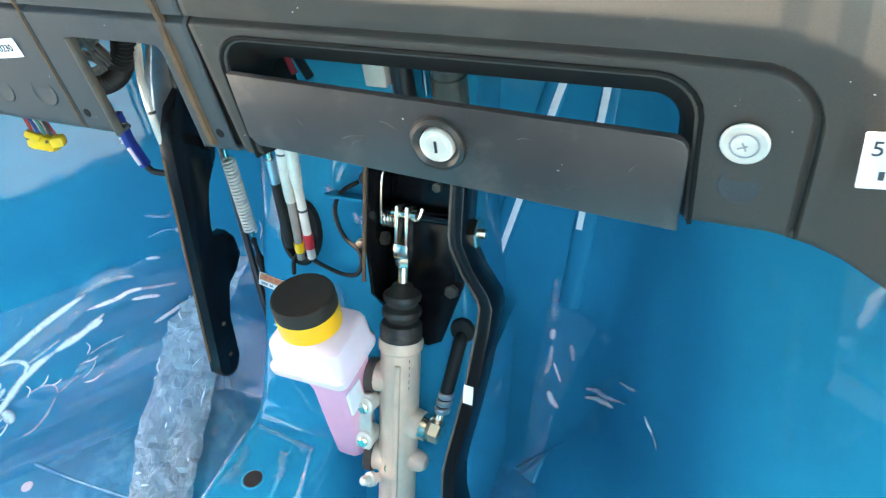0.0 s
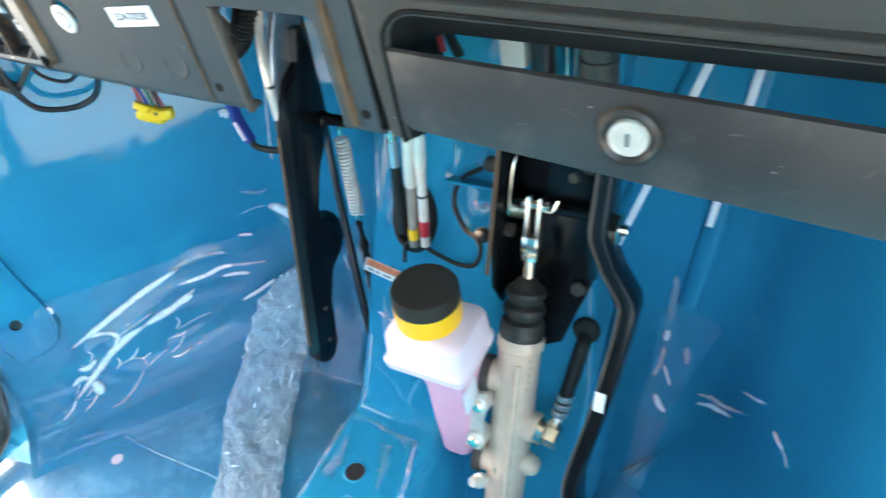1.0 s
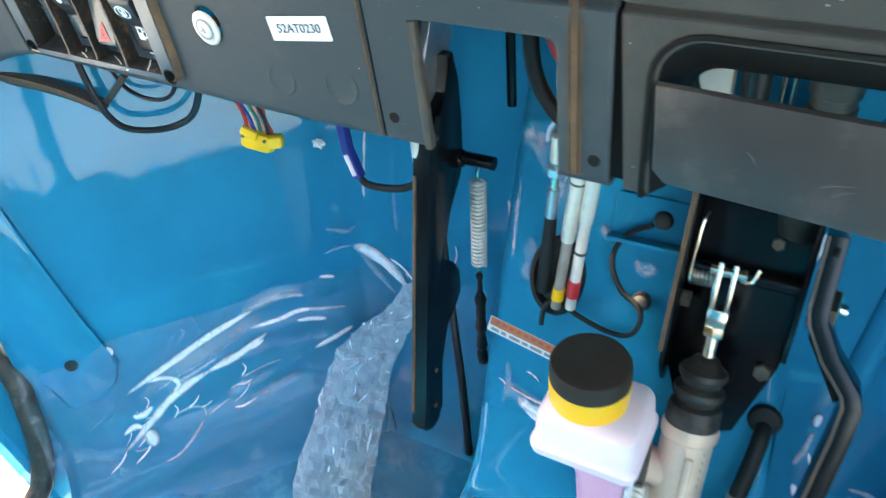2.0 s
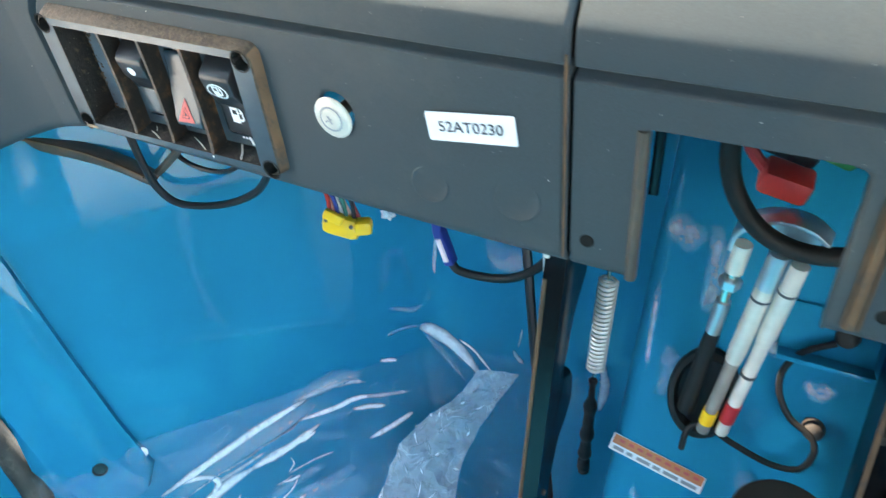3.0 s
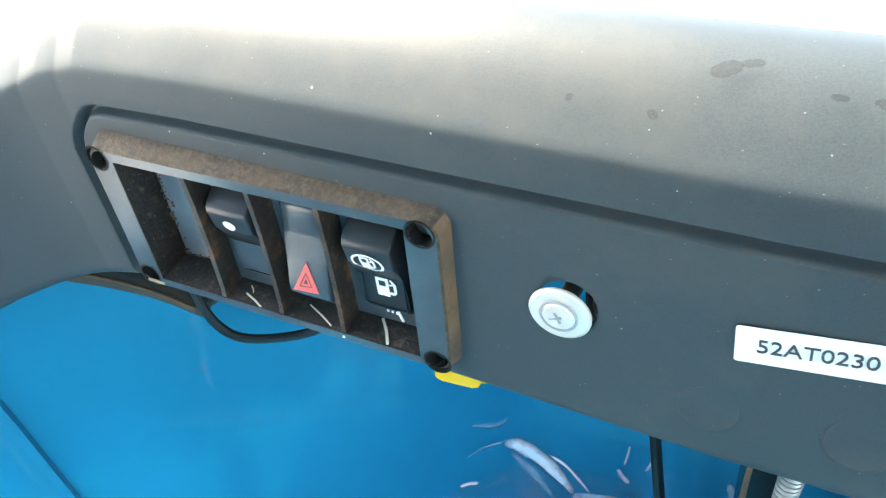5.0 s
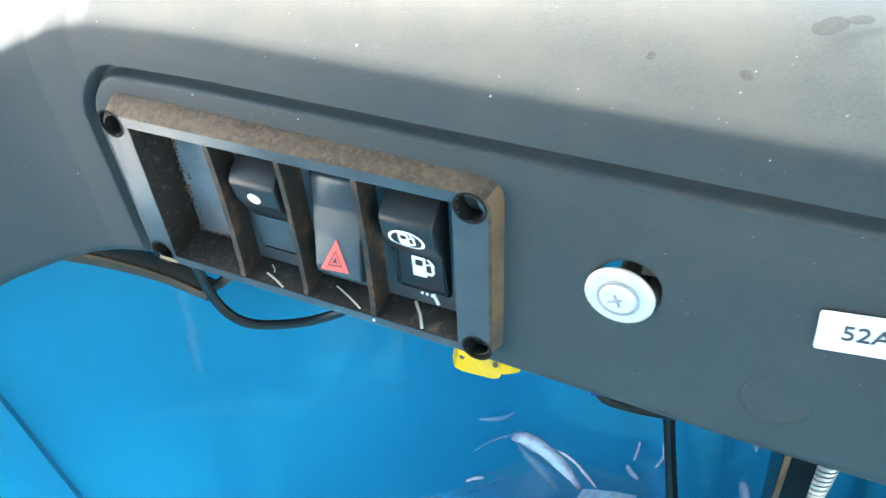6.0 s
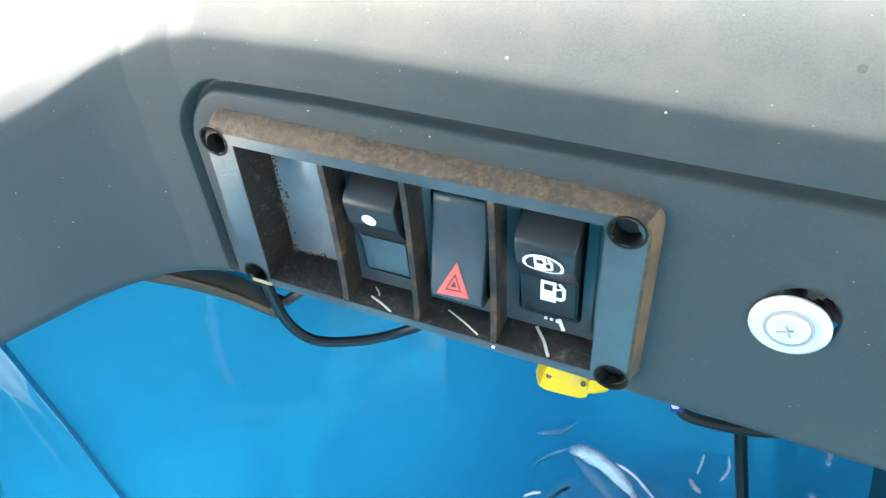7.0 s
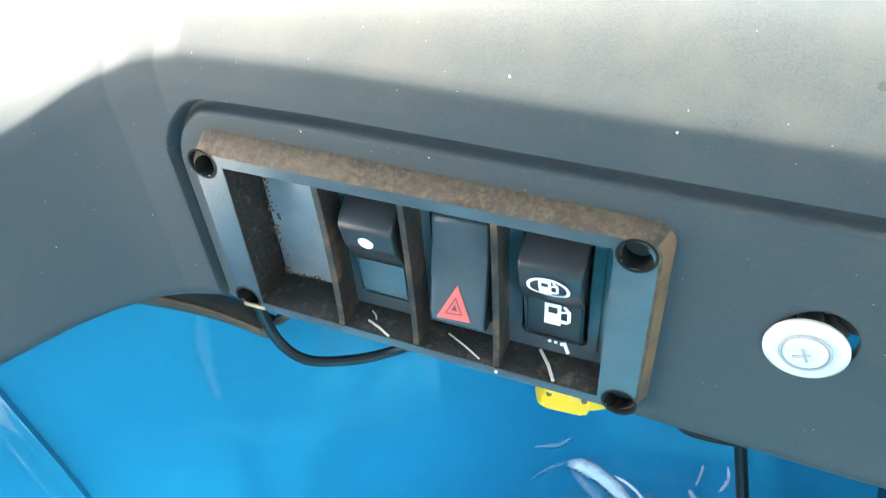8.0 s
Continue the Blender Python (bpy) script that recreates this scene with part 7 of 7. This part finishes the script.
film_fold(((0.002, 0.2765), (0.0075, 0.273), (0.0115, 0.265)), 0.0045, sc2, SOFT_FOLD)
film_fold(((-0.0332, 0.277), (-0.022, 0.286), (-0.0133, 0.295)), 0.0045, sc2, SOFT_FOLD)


def strip_sheet():
    """A narrow milky polythene strip lying on the floor and up the wall foot."""
    bm = bmesh.new()
    left = smooth_path([(-0.470, 0.200, 0.169), (-0.503, 0.266, 0.169), (-0.542, 0.328, 0.176), (-0.556, 0.398, 0.206), (-0.552, 0.437, 0.245), (-0.536, 0.462, 0.264), (-0.514, 0.487, 0.282), (-0.503, 0.503, 0.302)], 9)
    right = smooth_path([(-0.390, 0.220, 0.169), (-0.437, 0.293, 0.169), (-0.464, 0.346, 0.171), (-0.494, 0.424, 0.190), (-0.499, 0.455, 0.222), (-0.490, 0.478, 0.256), (-0.476, 0.496, 0.284), (-0.464, 0.508, 0.308)], 9)
    m = 16
    grid = []
    for a, b in zip(left, right):
        rowv = []
        for k in range(m + 1):
            q = a.lerp(b, k / m)
            bulge = math.sin(math.pi * k / m)
            w = 0.004 + 0.004 * bulge + 0.0055 * noise.noise(q * 55) + 0.0042 * noise.noise(q * 120) + 0.0016 * noise.noise(q * 310)
            q = q + Vector((0.1, -0.45, 0.85)) * max(w, 0.0008)
            rowv.append(bm.verts.new(q))
        grid.append(rowv)
    for a, b in zip(grid, grid[1:]):
        for k in range(m):
            if noise.noise(a[k].co * 90) > 0:
                bm.faces.new((a[k], a[k + 1], b[k + 1]))
                bm.faces.new((a[k], b[k + 1], b[k]))
            else:
                bm.faces.new((a[k], a[k + 1], b[k]))
                bm.faces.new((a[k + 1], b[k + 1], b[k]))
    return bm, [[v.co.copy() for v in row] for row in grid]


ps = thing("polythene_strip", (-0.50, 0.40, 0.17), "milky crumpled polythene strip lying on the floor", "plastic film")
bm, cells = strip_sheet()
part("sheet", bm, STRIP, ps, "", 0)
for k in range(60):
    i, j = rnd.randrange(2, len(cells) - 5), rnd.randrange(0, 15)
    di, dj = rnd.choice(((1, 0), (1, 1), (1, -1), (0, 1)))
    pts = [cells[min(i + di * t, len(cells) - 1)][min(max(j + dj * t, 0), 16)] + Vector((0.03, -0.4, 0.9)) * 0.0012 for t in range(rnd.choice((2, 3, 4)))]
    if (pts[0] - pts[-1]).length < 0.004:
        continue
    w = rnd.uniform(0.0008, 0.0020)
    line = smooth_path(pts, 4) if len(pts) > 2 else [pts[0].lerp(pts[1], t / 4) for t in range(5)]
    bm = bmesh.new()
    fade = bm.verts.layers.float.new("fade")
    rows_f = []
    for n, p in enumerate(line):
        t = (line[min(n + 1, len(line) - 1)] - line[max(n - 1, 0)]).normalized()
        side = t.cross(Vector((0.03, -0.4, 0.9))).normalized()
        u = n / (len(line) - 1)
        row = []
        for m in (-1, 0, 1):
            v = bm.verts.new(p + side * w * m * (0.3 + math.sin(math.pi * u)) + Vector((0, 0, 0.0008 * (1 - abs(m)))))
            v[fade] = (1.1 if m == 0 else 0.15) * (0.35 + 0.65 * math.sin(math.pi * u))
            row.append(v)
        rows_f.append(row)
    for r0, r1 in zip(rows_f, rows_f[1:]):
        for m in range(2):
            bm.faces.new((r0[m], r0[m + 1], r1[m + 1], r1[m]))
    part("crease", bm, FOLD if k % 3 == 0 else SOFT_FOLD, ps, "", 60)

# floor marks: a welded seam, a paint spot and a small dark hole
structure("floor_seam", sweep(bmesh.new(), smooth_path([(-0.64, 0.262, 0.1668), (-0.58, 0.260, 0.1672), (-0.50, 0.262, 0.1672), (-0.43, 0.258, 0.1670)], 4), circle(0.0022, 8)), BLUE_DULL, "raised weld seam across the blue floor")
single("paint_spot", lathe([(0.0066, 0.0), (0.0060, 0.0008), (0, 0.0009)], (-0.6265, 0.2365, 0.1664), (0, 0, 1), 18), PALE, "small pale spot on the blue floor", "spot")

# dark finger smudges and dust specks on the dash crest
SMUDGE = film_material("dark_smudge", 0.26, (0.012, 0.012, 0.013), 0.5, 0.1, 300, 1.02)
for k, (x, y, z, r) in enumerate(((-0.4385, 0.3264, 0.7202, 0.0042), (-0.4330, 0.3285, 0.7214, 0.0026), (-0.4142, 0.3236, 0.7173, 0.0020), (-0.4057, 0.3232, 0.7169, 0.0022), (-0.4525, 0.3175, 0.7109, 0.0020), (-0.4731, 0.3184, 0.7124, 0.0016), (-0.3875, 0.3262, 0.7191, 0.0018))):
    bm = bmesh.new()
    nn = Vector((0.02, -0.62, 0.78)).normalized()
    u = Vector((1, 0, 0))
    v = nn.cross(u)
    p = Vector((x, y, z)) + nn * 0.0007
    bm.faces.new([bm.verts.new(p + (u * math.cos(2 * math.pi * j / 14) + v * 0.7 * math.sin(2 * math.pi * j / 14)) * r * (0.8 + 0.2 * math.sin(2 * math.pi * j / 7 + k))) for j in range(14)])
    part("smudge", bm, SMUDGE, dash)
